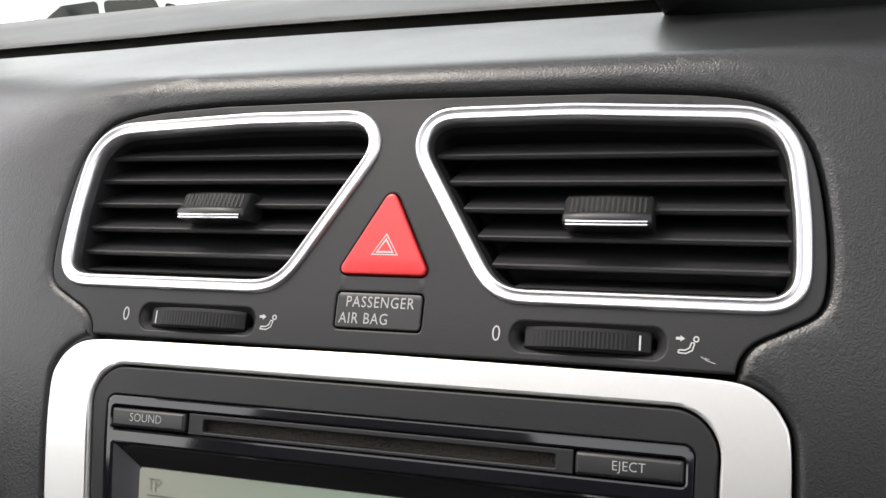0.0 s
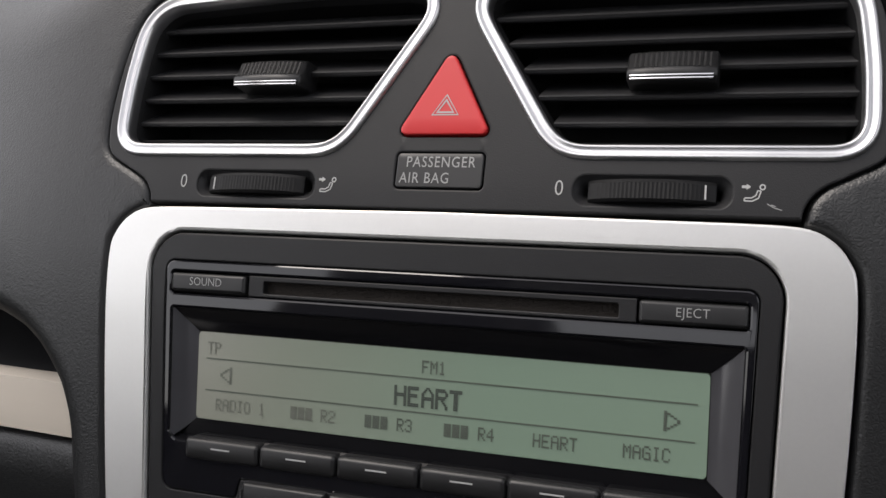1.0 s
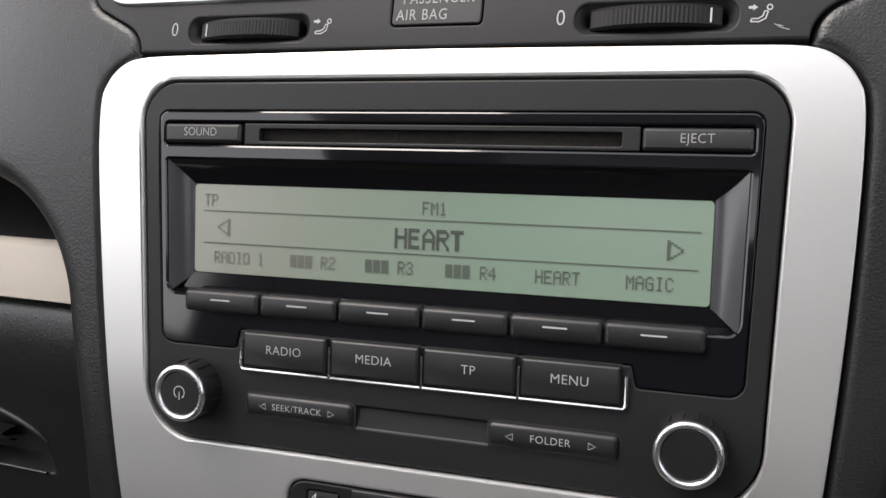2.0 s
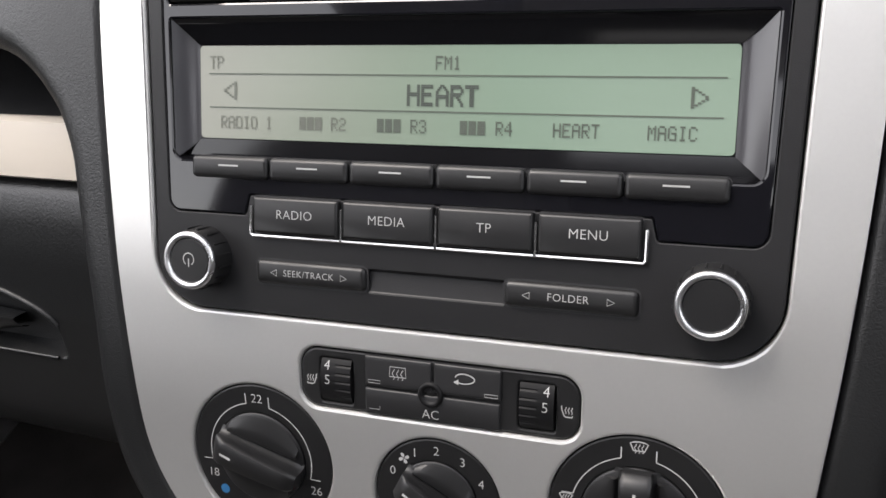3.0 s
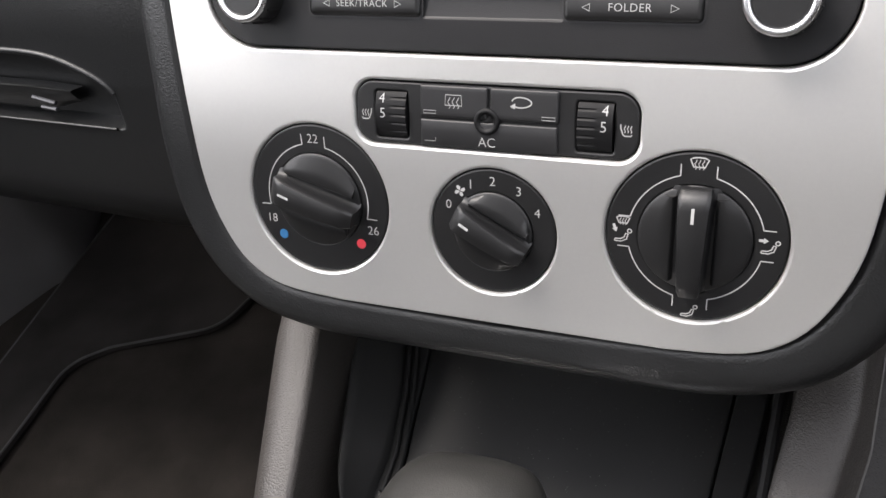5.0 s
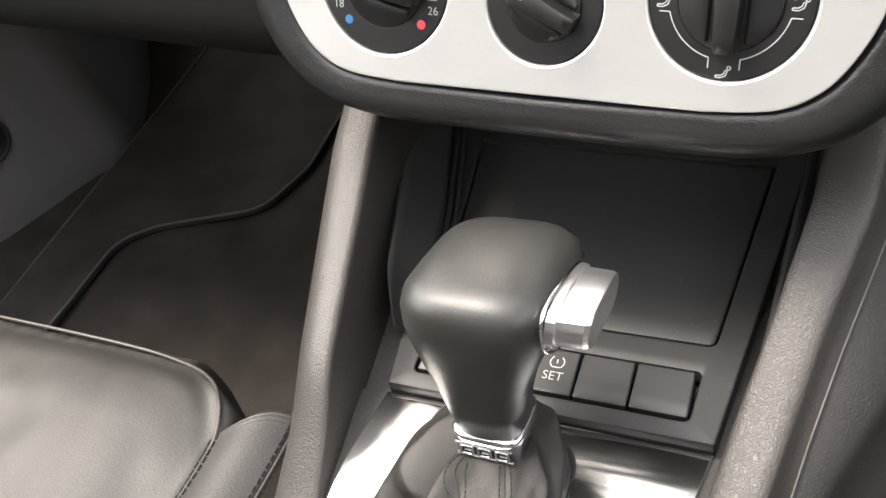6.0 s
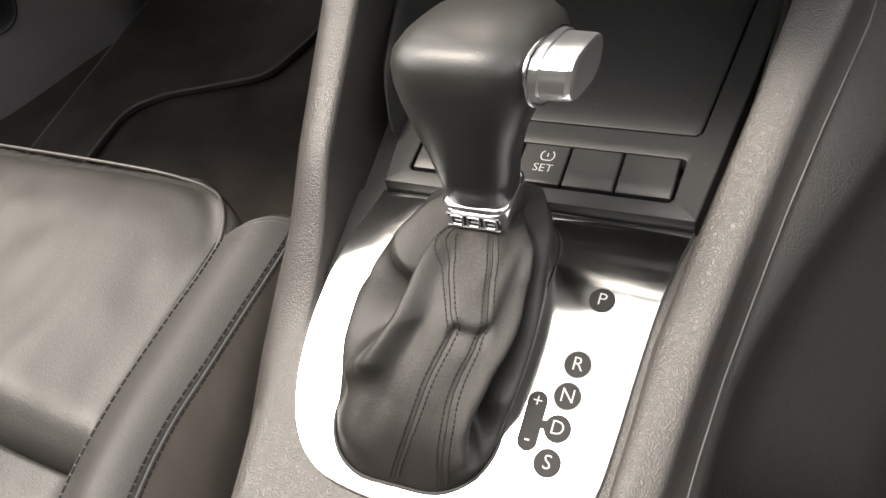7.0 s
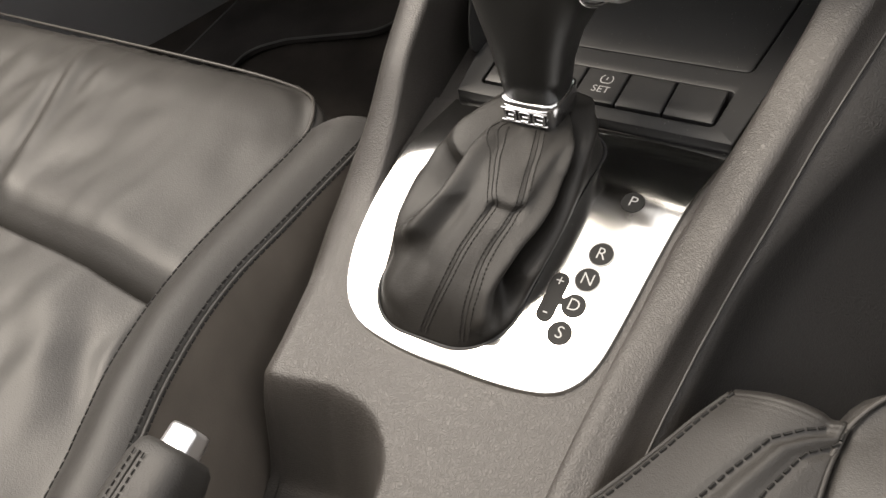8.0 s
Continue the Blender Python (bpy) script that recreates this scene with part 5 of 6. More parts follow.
for i, (a, b) in enumerate(zip(sb, sb[1:])):
    bm = bmesh.new()
    slab(bm, fillet([(a + 0.0004, -0.0266), (b - 0.0004, -0.0266), (b - 0.0004, -0.0058), (a + 0.0004, -0.0058)], 0.0012, 4), [], -0.010, -0.0022, 0.0008, f=L, step=0.02)
    k = part("switch", bm, M_BUTTON, switches)
    if i == 2:
        words("SET", 0.0058, 0.0012, -0.0190, -0.0020, M_PRINT, k, f=L)
        bm = bmesh.new()
        strokes(bm, [arc(0.0016, -0.0122, 0.0030, 125, 235, 8) + arc(0.0016, -0.0122, 0.0030, 305, 415, 8), [(0.0016, -0.0108), (0.0016, -0.0128)]], 0.0005, -0.0020, L)
        part("tyre_symbol", bm, M_PRINT, k)

# ---- gear selector plate ----
sel = thing("gear_selector", "automatic gear selector with leather gaiter on a polished plate", "gear lever", C(0, -0.10, 0))
PLATE = ccw([*[Vector(p) for p in ((-0.0700, -0.0362),)], *spline([(-0.0708, -0.045), (-0.0737, -0.070), (-0.0752, -0.0955), (-0.0740, -0.115), (-0.0700, -0.134), (-0.0610, -0.1520), (-0.0470, -0.1632), (-0.025, -0.1680), (0.0, -0.1690), (0.027, -0.1680),
               (0.0445, -0.1645), (0.0535, -0.1575), (0.0582, -0.1470), (0.0602, -0.130), (0.0620, -0.100), (0.0650, -0.065), (0.0684, -0.042)], 4), Vector((0.0695, -0.0362))])
HOLE = fillet([(-0.0475, -0.1615), (0.0195, -0.1615), (0.0205, -0.0430), (-0.0485, -0.0430)], [0.024, 0.024, 0.017, 0.017], 10)
bm = bmesh.new()
slab(bm, PLATE, [HOLE], -0.002, 0.0008, 0.0006, f=C, step=0.004)
part("plate", bm, M_PLATE, sel, "polished aluminium selector plate")
bm = bmesh.new()
rings(bm, HOLE, [(-0.0010, 0.0008), (-0.0006, 0.0011), (0.0, 0.0012), (0.0004, 0.0008), (0.0008, -0.006)], C)
part("gaiter_rim", bm, M_DARK, sel)
M_LETTER = material("grey_selector_print", (0.011, 0.0107, 0.0105), 0.6, spec=0.25)
for w, x, y in (("P", 0.0428, -0.0776), ("R", 0.0403, -0.1040), ("N", 0.0397, -0.1162), ("D", 0.0392, -0.1283), ("S", 0.0388, -0.1407)):
    bm = bmesh.new()
    solid(bm, circle(x, y, 0.0050, 32), 0.00105, C)
    disc = part("selector_mark", bm, M_LETTER, sel, "grey disc with a pale letter")
    words(w, 0.0074, x, y, 0.00115, M_PRINT, disc, f=C)
    if w in "RN":
        bm = bmesh.new()
        strokes(bm, [circle(x, y, 0.0053, 32)], 0.0005, 0.0011, C, closed=True)
        part("rim_line", bm, M_PRINT, disc)
bm = bmesh.new()
fill(bm, fillet([(0.0258, -0.1385), (0.0332, -0.1385), (0.0332, -0.1165), (0.0258, -0.1165)], 0.0036, 6), [], 0.00103, C, 0.02)
strokes(bm, [[(0.033, -0.128), (0.036, -0.128)]], 0.003, 0.00103, C)
pm = part("shift_mark", bm, M_LETTER, sel, "grey plus and minus mark")
words("+", 0.0072, 0.0295, -0.1205, 0.00118, M_PRINT, pm, f=C)
words("-", 0.0082, 0.0295, -0.1340, 0.00118, M_PRINT, pm, f=C)


# ---- gaiter ----
LSEAM = [(-2.15, 0.97), (-1.62, 0.72), (-1.26, 0.54), (-1.33, 0.48), (-1.43, 0.37), (-1.48, 0.25), (-1.55, 0.14), (-1.62, 0.02)]
RSEAM = [(-1.05, 0.97), (-0.93, 0.77), (-0.91, 0.64), (-0.89, 0.51), (-1.04, 0.42), (-1.12, 0.32), (-1.13, 0.18), (-1.09, 0.02)]
# folds of the leather: height, width, and the line along which each runs (turn, rise)
FOLDS = [
    (0.0050, 0.0055, [(-0.10, 0.97), (-0.10, 0.60), (-0.16, 0.46), (-0.50, 0.38), (-0.80, 0.32), (-0.97, 0.24), (-0.94, 0.14), (-0.80, 0.07)]),
    (-0.0125, 0.0050, [(0.20, 0.88), (0.12, 0.62), (0.02, 0.43), (-0.32, 0.315), (-0.64, 0.265), (-0.76, 0.19), (-0.70, 0.12)]),
    (0.0032, 0.0080, [(0.60, 0.75), (0.45, 0.50), (0.28, 0.33), (-0.15, 0.19), (-0.50, 0.13)]),
    (0.0082, 0.0042, [(-2.20, 0.93), (-2.04, 0.70), (-1.98, 0.57), (-2.07, 0.43), (-2.38, 0.30)]),
    (-0.0220, 0.0070, [(-2.75, 0.84), (-2.54, 0.66), (-2.46, 0.54), (-2.55, 0.45), (-2.78, 0.36)]),
    (0.0045, 0.0075, [(-3.12, 0.80), (-3.06, 0.60), (-3.02, 0.47), (-3.02, 0.36)]),
    (-0.0012, 0.0050, [(-2.75, 0.26), (-3.05, 0.24), (2.90, 0.26)]),
    (0.0034, 0.0140, [(-2.15, 0.22), (-2.60, 0.14), (3.05, 0.12)]),
    (-0.0046, 0.0075, [(-2.30, 0.33), (-2.40, 0.26), (-2.48, 0.18)]),
    (0.0032, 0.0080, [(-2.88, 0.18), (-3.08, 0.17)]),
    (-0.0016, 0.0045, [(-1.84, 0.50), (-1.90, 0.34), (-1.98, 0.22)]),
    (-0.0020, 0.0022, [(-1.26, 0.525), (-1.08, 0.51), (-0.88, 0.49)]),
    (0.0013, 0.0040, [(-1.30, 0.60), (-1.08, 0.585), (-0.88, 0.57)]),
    (-0.0014, 0.0050, [(-1.75, 0.45), (-1.85, 0.30)]),
    (-0.0004, 0.0013, LSEAM), (-0.0004, 0.0013, RSEAM)]


polar = sorted((math.atan2(p.y + 0.1022, p.x + 0.0135), math.hypot(p.y + 0.1022, p.x + 0.0135)) for p in [a.lerp(b, k / 12) for a, b in zip(HOLE, HOLE[1:] + HOLE[:1]) for k in range(12)])
HOLE_TURN = [polar[-1][0] - 2 * math.pi, *[p[0] for p in polar], polar[0][0] + 2 * math.pi]
HOLE_REACH = [polar[-1][1], *[p[1] for p in polar], polar[0][1]]


def gaiter_points(a, t):
    """a: turn, t: 0 at the plate to 1 under the knob, as arrays."""
    a, t = np.asarray(a, float), np.asarray(t, float)
    turn = lambda q: (q + np.pi) % (2 * np.pi) - np.pi
    s = np.clip((t + 0.05) / 1.0, 0, 1)
    s = s * s * (3 - 2 * s) * 0.55 + 0.45 * t
    cx, cy = -0.0135 + 0.0085 * s, -0.1022 + 0.0387 * s
    ca, sa = np.cos(a), np.sin(a)
    n = 3.7 - 1.4 * t
    den = (np.abs(ca) ** n + np.abs(sa) ** n) ** (1 / n)
    bow = np.sin(np.pi * t)
    ax = 0.0352 * (1 - t) ** 1.05 + 0.0122 * t + 0.0030 * bow
    ay = 0.0600 * (1 - t) ** 1.05 + 0.0120 * t + 0.0030 * bow
    fold = 0.0009 * np.sin(3 * a + 7 * t) * np.sin(9 * t + 2 * a) + 0.0002 * np.sin(11 * a - 15 * t + 2 * np.sin(5 * t))
    reach = 0.046 * (1 - t) + 0.014 * t
    for high, wide, line in FOLDS:
        near = np.full(a.shape, 9.0)
        pts = [Vector(p) for p in line]
        for p, q in zip(pts, pts[1:]):
            du, dv = turn(q.x - p.x) * reach, (q.y - p.y) * 0.062
            u, v = turn(a - p.x) * reach, (t - p.y) * 0.062
            k = np.clip((u * du + v * dv) / (du * du + dv * dv), 0, 1)
            near = np.minimum(near, np.hypot(u - k * du, v - k * dv))
        fold = fold + high * np.exp(-(near / wide) ** 2)
    ease = np.clip(t / 0.17, 0, 1) * np.clip((1 - t) / 0.10, 0, 1)
    fold = fold * ease * (3 - 2 * ease) * ease + 0.0030 * bow * np.exp(-(turn(a + 1.7) / 0.9) ** 2) + 0.0020 * bow * np.exp(-(turn(a - 3.0) / 0.75) ** 2)
    x, y = cx + (ax + fold) * ca / den, cy + (ay + fold) * sa / den
    # the foot follows the opening of the plate
    den0 = (np.abs(ca) ** 3.7 + np.abs(sa) ** 3.7) ** (1 / 3.7)
    bx, by = 0.0352 * ca / den0, 0.0600 * sa / den0
    phi = np.arctan2(by, bx)
    more = (np.interp(phi, HOLE_TURN, HOLE_REACH) - 0.0003 - np.hypot(bx, by)) * np.clip(1 - t / 0.30, 0, 1) ** 2 + 0.0013 * np.sin(np.pi * np.clip(t / 0.28, 0, 1))
    x, y = x + more * np.cos(phi), y + more * np.sin(phi)
    zb = -0.28 + 0.262 * y - np.interp(y, ARCH_Y, ARCH) - 0.45 * x * x
    z = zb * (1 - t) - 0.2725 * t + 0.006 * bow + fold * 0.35
    return np.stack([x, y, z], -1)


bm = bmesh.new()
na, nt_ = 280, 100
aa, tt = np.meshgrid(np.arange(na) * 2 * np.pi / na, np.arange(nt_ + 1) / nt_)
vs = [[bm.verts.new(p) for p in row] for row in gaiter_points(aa, tt)]
for a, b in zip(vs, vs[1:]):
    for i in range(na):
        bm.faces.new((a[i], a[(i + 1) % na], b[(i + 1) % na], b[i]))
gaiter = part("gaiter", bm, M_BOOT, sel, "creased black leather gaiter with stitched seams", 180)
for seam in (LSEAM, RSEAM):
    rise = np.linspace(0.03, 0.96, 220)
    turn0 = np.interp(rise, [t for _, t in seam][::-1], [a for a, _ in seam][::-1])
    turn0 = np.convolve(np.pad(turn0, 8, "edge"), np.ones(17) / 17, "valid")
    for side_ in (-1, 1):
        p = gaiter_points(turn0 + side_ * 0.0021 / (0.046 * (1 - rise) + 0.014 * rise), rise)
        eye = Vector((0.30, -0.75, 0.60))
        bm = bmesh.new()
        stitches(bm, [Vector(q) + eye * 0.0003 for q in p], 0.0013, 0.0008, 0.00026)
        part("seam_stitching", bm, M_TWINE, gaiter)
    bm = bmesh.new()
    tube(bm, [Vector(q) + Vector((0.30, -0.75, 0.60)) * 0.0001 for q in gaiter_points(turn0, rise)], 0.00022, 6)
    part("seam_line", bm, M_TWINE, gaiter)

# ---- knob ----
def ring_section(cx, cy, z, rx, ry, n=3.0, k=48, tilt=0.0):
    out = []
    for i in range(k):
        a = 2 * math.pi * i / k
        ca, sa = math.cos(a), math.sin(a)
        den = (abs(ca) ** n + abs(sa) ** n) ** (1 / n)
        out.append(Vector((cx + rx * ca / den, cy + ry * sa / den, z + tilt * ry * sa / den)))
    return out


knob_rows = [(-0.262, -0.0050, -0.0640, 0.0132, 0.0125, 3.0, 0.0), (-0.250, -0.0052, -0.0632, 0.0148, 0.0148, 3.0, 0.0), (-0.238, -0.0050, -0.0608, 0.0175, 0.0182, 3.2, -0.06), (-0.228, -0.0040, -0.0582, 0.0212, 0.0226, 3.4, -0.14),
             (-0.2200, -0.0030, -0.0540, 0.0246, 0.0282, 3.6, -0.22), (-0.2135, -0.0024, -0.0505, 0.0264, 0.0322, 3.7, -0.25), (-0.2080, -0.0022, -0.0490, 0.0267, 0.0332, 3.7, -0.25), (-0.2030, -0.0022, -0.0482, 0.0256, 0.0316, 3.7, -0.24),
             (-0.1993, -0.0022, -0.0474, 0.0228, 0.0280, 3.4, -0.23), (-0.1968, -0.0022, -0.0470, 0.0176, 0.0214, 3.0, -0.22), (-0.1957, -0.0022, -0.0468, 0.0090, 0.0110, 2.4, -0.22)]
bm = bmesh.new()
loft(bm, [ring_section(cx, cy, z, rx, ry, n, 48, tl) for z, cx, cy, rx, ry, n, tl in knob_rows])
knob = part("knob", bm, M_KNOB, sel, "smooth black leather selector knob", 180)
bm = bmesh.new()
loft(bm, [ring_section(-0.0050, -0.0640, z, rx, ry, 5.0) for z, rx, ry in ((-0.2738, 0.0122, 0.0116), (-0.2730, 0.0132, 0.0126), (-0.2640, 0.0138, 0.0132), (-0.2625, 0.0138, 0.0132), (-0.2616, 0.0130, 0.0123))])
collar = part("collar", bm, M_CHROME, sel, "chrome collar with a raised badge", 50)
bm = bmesh.new()
vs = [bm.verts.new(p) for p in ((-0.0150, -0.0774, -0.2716), (0.0050, -0.0774, -0.2716), (0.0054, -0.0774, -0.2646), (-0.0154, -0.0774, -0.2646))]
bm.faces.new(vs)
part("badge_field", bm, M_BUTTON, collar)
for x0 in (-0.0118, -0.0050, 0.0018):
    bm = bmesh.new()
    tube(bm, [Vector((x0 + 0.0024 * p.x, -0.0777, -0.2681 + 0.0023 * p.y)) for p in fillet([(-1, -1), (1, -1), (1, 1), (-1, 1)], 0.5, 4)], 0.00058, 6, closed=True)
    tube(bm, [Vector((x0 - 0.0008, -0.0777, -0.2681)), Vector((x0 + 0.0022, -0.0777, -0.2681))], 0.0005, 6)
    part("badge_block", bm, M_CHROME, collar)
for q in (-0.2651, -0.2711):
    bm = bmesh.new()
    tube(bm, [Vector((-0.0158, -0.0775, q)), Vector((0.0058, -0.0775, q))], 0.0006, 6)
    part("badge_edge", bm, M_CHROME, collar)
# release button
bm = bmesh.new()
secs = []
for x, k in ((0.0225, 1.06), (0.0255, 1.06), (0.0258, 0.98), (0.0345, 0.96), (0.0360, 0.92), (0.0366, 0.80)):
    secs.append([Vector((x + 0.0015 * math.sin(i / 24 * 2 * math.pi), -0.0530 + 0.0200 * k * q.x, -0.2115 + 0.0105 * k * q.y - 0.28 * 0.0200 * k * q.x)) for i, q in enumerate(
        [Vector((p.x, p.y)) for p in ring_section(0, 0, 0, 1, 1, 2.8, 24)])])
loft(bm, secs)
part("release_button", bm, M_POLISH, knob, "chrome release button")
bm = bmesh.new()
tube(bm, [Vector((0.0240 - 0.10 * abs(q.x) * 0.006 + 0.0010 * q.x, -0.0530 + 0.0226 * q.x, -0.2120 + 0.0122 * q.y - 0.30 * 0.0226 * q.x)) for q in ring_section(0, 0, 0, 1, 1, 2.8, 40)], 0.00065, 8, closed=True)
part("button_surround", bm, M_CHROME, knob, "thin chrome edge round the button", 180)

# ---- footwell and floor ----
bm = bmesh.new()
rows_ = []
for y in np.linspace(-1.5, 0.60, 54):
    zz = 0.55 * smooth(0.42, 0.95, y) + 0.27 * max(0.0, -0.25 - y)
    rows_.append([Vector((x, y + 0.0, zz + 0.006 * noise.noise(Vector((x * 5, y * 5, 0))))) for x in np.linspace(-0.80, 0.80, 41)])
grid(bm, rows_)
solo("floor", bm, M_CARPET, "dark brown-black car carpet", "carpet", "structure", m=FLOOR)

# ---- seats ----
M_FLANK = material("brown_black_seat_flank", (0.125, 0.108, 0.092), 0.6, grain=1200, bump=0.25, mottle=0.3, mottle_scale=40)


# lasting creases of the cushion: height, width, and the line along which each runs
CREASES = [(0.0030, 0.0060, -0.3440, -0.0560, -0.2900, -0.1640), (-0.0026, 0.0055, -0.3560, -0.0500, -0.3030, -0.1620), (0.0010, 0.0060, -0.3180, -0.0400, -0.3060, -0.0900), (-0.0010, 0.0060, -0.3040, -0.0420, -0.2860, -0.0980),
           (0.0016, 0.0080, -0.3860, -0.0560, -0.3720, -0.1200), (-0.0014, 0.0070, -0.4060, -0.0560, -0.3920, -0.1300), (0.0015, 0.0085, -0.1860, -0.2200, -0.1460, -0.2760), (-0.0014, 0.0070, -0.1700, -0.2120, -0.1300, -0.2640),
           (0.0007, 0.0060, -0.1540, -0.2060, -0.1380, -0.2360), (0.0008, 0.0090, -0.2440, -0.2120, -0.2000, -0.2900), (-0.0012, 0.0085, -0.2140, -0.2140, -0.1640, -0.2860), (0.0012, 0.0090, -0.2900, -0.2140, -0.2600, -0.3000)]


def build_seat(name, label, sx, move, lean=0.0):
    """A seat cushion drawn for the left side; sx = -1 keeps it there, 1 mirrors it."""
    put = lambda p: Vector((-sx * p.x if sx > 0 else p.x, p.y, p.z)) + move
    seat = thing(name, label, "seat", put(Vector((-0.35, -0.25, -0.55))))

    inner = spline([(-0.150, -0.066), (-0.1488, -0.085), (-0.1503, -0.122), (-0.1495, -0.160), (-0.1445, -0.197), (-0.1350, -0.231), (-0.1235, -0.257), (-0.1135, -0.281), (-0.100, -0.33), (-0.092, -0.45), (-0.090, -0.62)], 6)

    def seam_x(y):
        return float(np.interp(y, [p.y for p in inner][::-1], [p.x for p in inner][::-1]))

    pipe = [(-0.60, -0.0165), (-0.40, -0.0185), (-0.25, -0.0210), (-0.200, -0.0260), (-0.176, -0.0345), (-0.160, -0.048), (-0.151, -0.064), (-0.148, -0.080)]
    edge_line = np.array([tuple(p) for p in spline(pipe, 8)])[:, :2]

    def cushion(x, y, crease=1.0):
        z = -0.319 + 0.10 * (y + 0.076)
        if y > -0.085:
            far = float(np.min(np.hypot(edge_line[:, 0] - x, edge_line[:, 1] - y)))
            z -= 0.0020 * math.exp(-((far - 0.0055) / 0.0055) ** 2) * smooth(-0.085, -0.060, y)
        z -= 0.012 * smooth(-0.045, -0.018, y)
        z += 0.010 * smooth(-0.020, -0.075, y) * smooth(0.0, -0.060, x - seam_x(min(y, -0.066)))
        if crease:
            yc = -0.190 - 0.03 * (x + 0.15)
            edge = smooth(0.0, -0.009, x - seam_x(y))
            dy = y - yc
            if 0 <= dy < 0.030:
                z -= edge * 0.85 * (0.030 - math.sqrt(0.0009 - (0.030 - dy) ** 2)) * smooth(0.030, 0.010, dy)
            elif dy < 0:
                z -= edge * 0.0255 * math.exp(-(dy / 0.0022) ** 2)
            z += edge * 0.0022 * math.exp(-((dy + 0.03) / 0.035) ** 2)
            for high, wide, x0, y0, x1, y1 in CREASES:
                k = min(1, max(0, ((x - x0) * (x1 - x0) + (y - y0) * (y1 - y0)) / ((x1 - x0) ** 2 + (y1 - y0) ** 2)))
                far = math.hypot(x - x0 - k * (x1 - x0), y - y0 - k * (y1 - y0))
                if far < 3 * wide:
                    z += edge * high * math.exp(-(far / wide) ** 2) * (0.25 + 0.75 * math.sin(math.pi * (0.08 + 0.84 * k)))
            u = x * 120 + 3.0 * noise.noise(Vector((x * 9, y * 4, 1.0))) + (y + 0.1) * 9
            tuck = smooth(-0.20, -0.30, x) * smooth(-0.02, -0.06, y) * (1 - smooth(-0.13, -0.19, y))
            z += 0.0010 * math.sin(u) * abs(math.sin(u)) * tuck
            u2 = x * 210 + (y + 0.25) * 25 + 5.0 * noise.noise(Vector((x * 8, y * 3, 5.0)))
            z += 0.0005 * math.sin(u2) * smooth(-0.205, -0.25, y) * (0.3 + 0.7 * smooth(-0.14, -0.20, x)) * edge
            z += edge * (0.0014 * noise.noise(Vector((x * 22, y * 22, 2.0))) + 0.0008 * noise.noise(Vector((x * 60, y * 40, 7.0))))
        return z

    bm = bmesh.new()
    rows_ = []
    for y in [*np.linspace(-0.020, -0.05, 8), *np.linspace(-0.055, -0.172, 32), *np.linspace(-0.173, -0.209, 37), *np.linspace(-0.213, -0.42, 50), *np.linspace(-0.43, -0.62, 12)]:
        if y > -0.066:
            xr = -0.150 - 0.030 * (1 - smooth(-0.020, -0.068, y)) ** 2 * 1.6
            xs_ = [xr + 0.0070, xr + 0.0060, xr + 0.0030, *np.linspace(xr, -0.42, 121), *np.linspace(-0.43, -0.60, 13)]
        else:
            xr = seam_x(y)
            xs_ = [xr + 0.006, xr + 0.003, xr + 0.001, xr - 0.0015, *np.linspace(xr - 0.004, -0.42, 120), *np.linspace(-0.43, -0.60, 13)]
        wall = {0: 0.050, 1: 0.012, 2: 0.002} if y > -0.066 else {}
        rows_.append([put(Vector((x, y, cushion(x, y) - wall.get(i, 0.0) - 0.0045 * math.exp(-((x - xr - 0.003) / 0.0045) ** 2) * smooth(-0.05, -0.08, y)))) for i, x in enumerate(xs_)])
    front = [[Vector((p.x, p.y + dy, p.z - dz)) for p in rows_[0]] for dy, dz in ((0.004, 0.12), (0.010, 0.06), (0.008, 0.02), (0.004, 0.006))]
    grid(bm, front + rows_)
    part("cushion", bm, M_LEATHER, seat, "creased leather cushion", 80)
    bm = bmesh.new()
    tube(bm, [put(Vector((p.x, p.y, -0.319 + 0.10 * (p.y + 0.076) - 0.0116 * smooth(-0.05, -0.018, p.y) + 0.0009))) for p in spline(pipe, 8)], 0.0010, 8)
    part("piping", bm, M_PIPING, seat, "leather piping along the front edge", 60)

    def ridge_u(y):
        """Where the raised seam of the wider bolster runs across its top."""
        return float(np.interp(y, (-0.16, -0.120, -0.102, -0.084, -0.076, -0.0715), (0.50, 0.46, 0.40, 0.30, 0.15, 0.03)))

    def bolster(s, u):
        """s: along the inner seam, u: 0 at the inner seam, 1 at the outer, 2 at the foot."""
        i = min(len(inner) - 1.001, s * (len(inner) - 1))
        p = inner[int(i)].lerp(inner[int(i) + 1], i - int(i))
        rise = 0.022 * smooth(-0.07, -0.30, p.y)
        zi = cushion(p.x, p.y, 0.0) + 0.002 + rise * 0.3
        wdt = 0.034 + 0.0035 * smooth(-0.08, -0.15, p.y) + 0.0060 * smooth(-0.15, -0.25, p.y) + lean * (0.016 + min(0.10, -0.066 - p.y))
        if u <= 1:
            z = zi + rise * 0.8 * math.sin(u * 1.9) + 0.0052 * math.sin(math.pi * u) - 0.001 * u
            if lean:
                at = ridge_u(p.y)
                z += 0.0016 * math.exp(-((u - at) / 0.045) ** 2) - 0.0012 * (math.exp(-((u - at - 0.11) / 0.05) ** 2) + math.exp(-((u - at + 0.11) / 0.05) ** 2))
            lead = (0.020 if sx < 0 else 0.0) * math.sin(u * math.pi / 2) * smooth(-0.16, -0.066, p.y)
            return Vector((p.x + wdt * u, p.y - 0.002 + lead, z))
        e = bolster(s, 1.0)
        k = u - 1
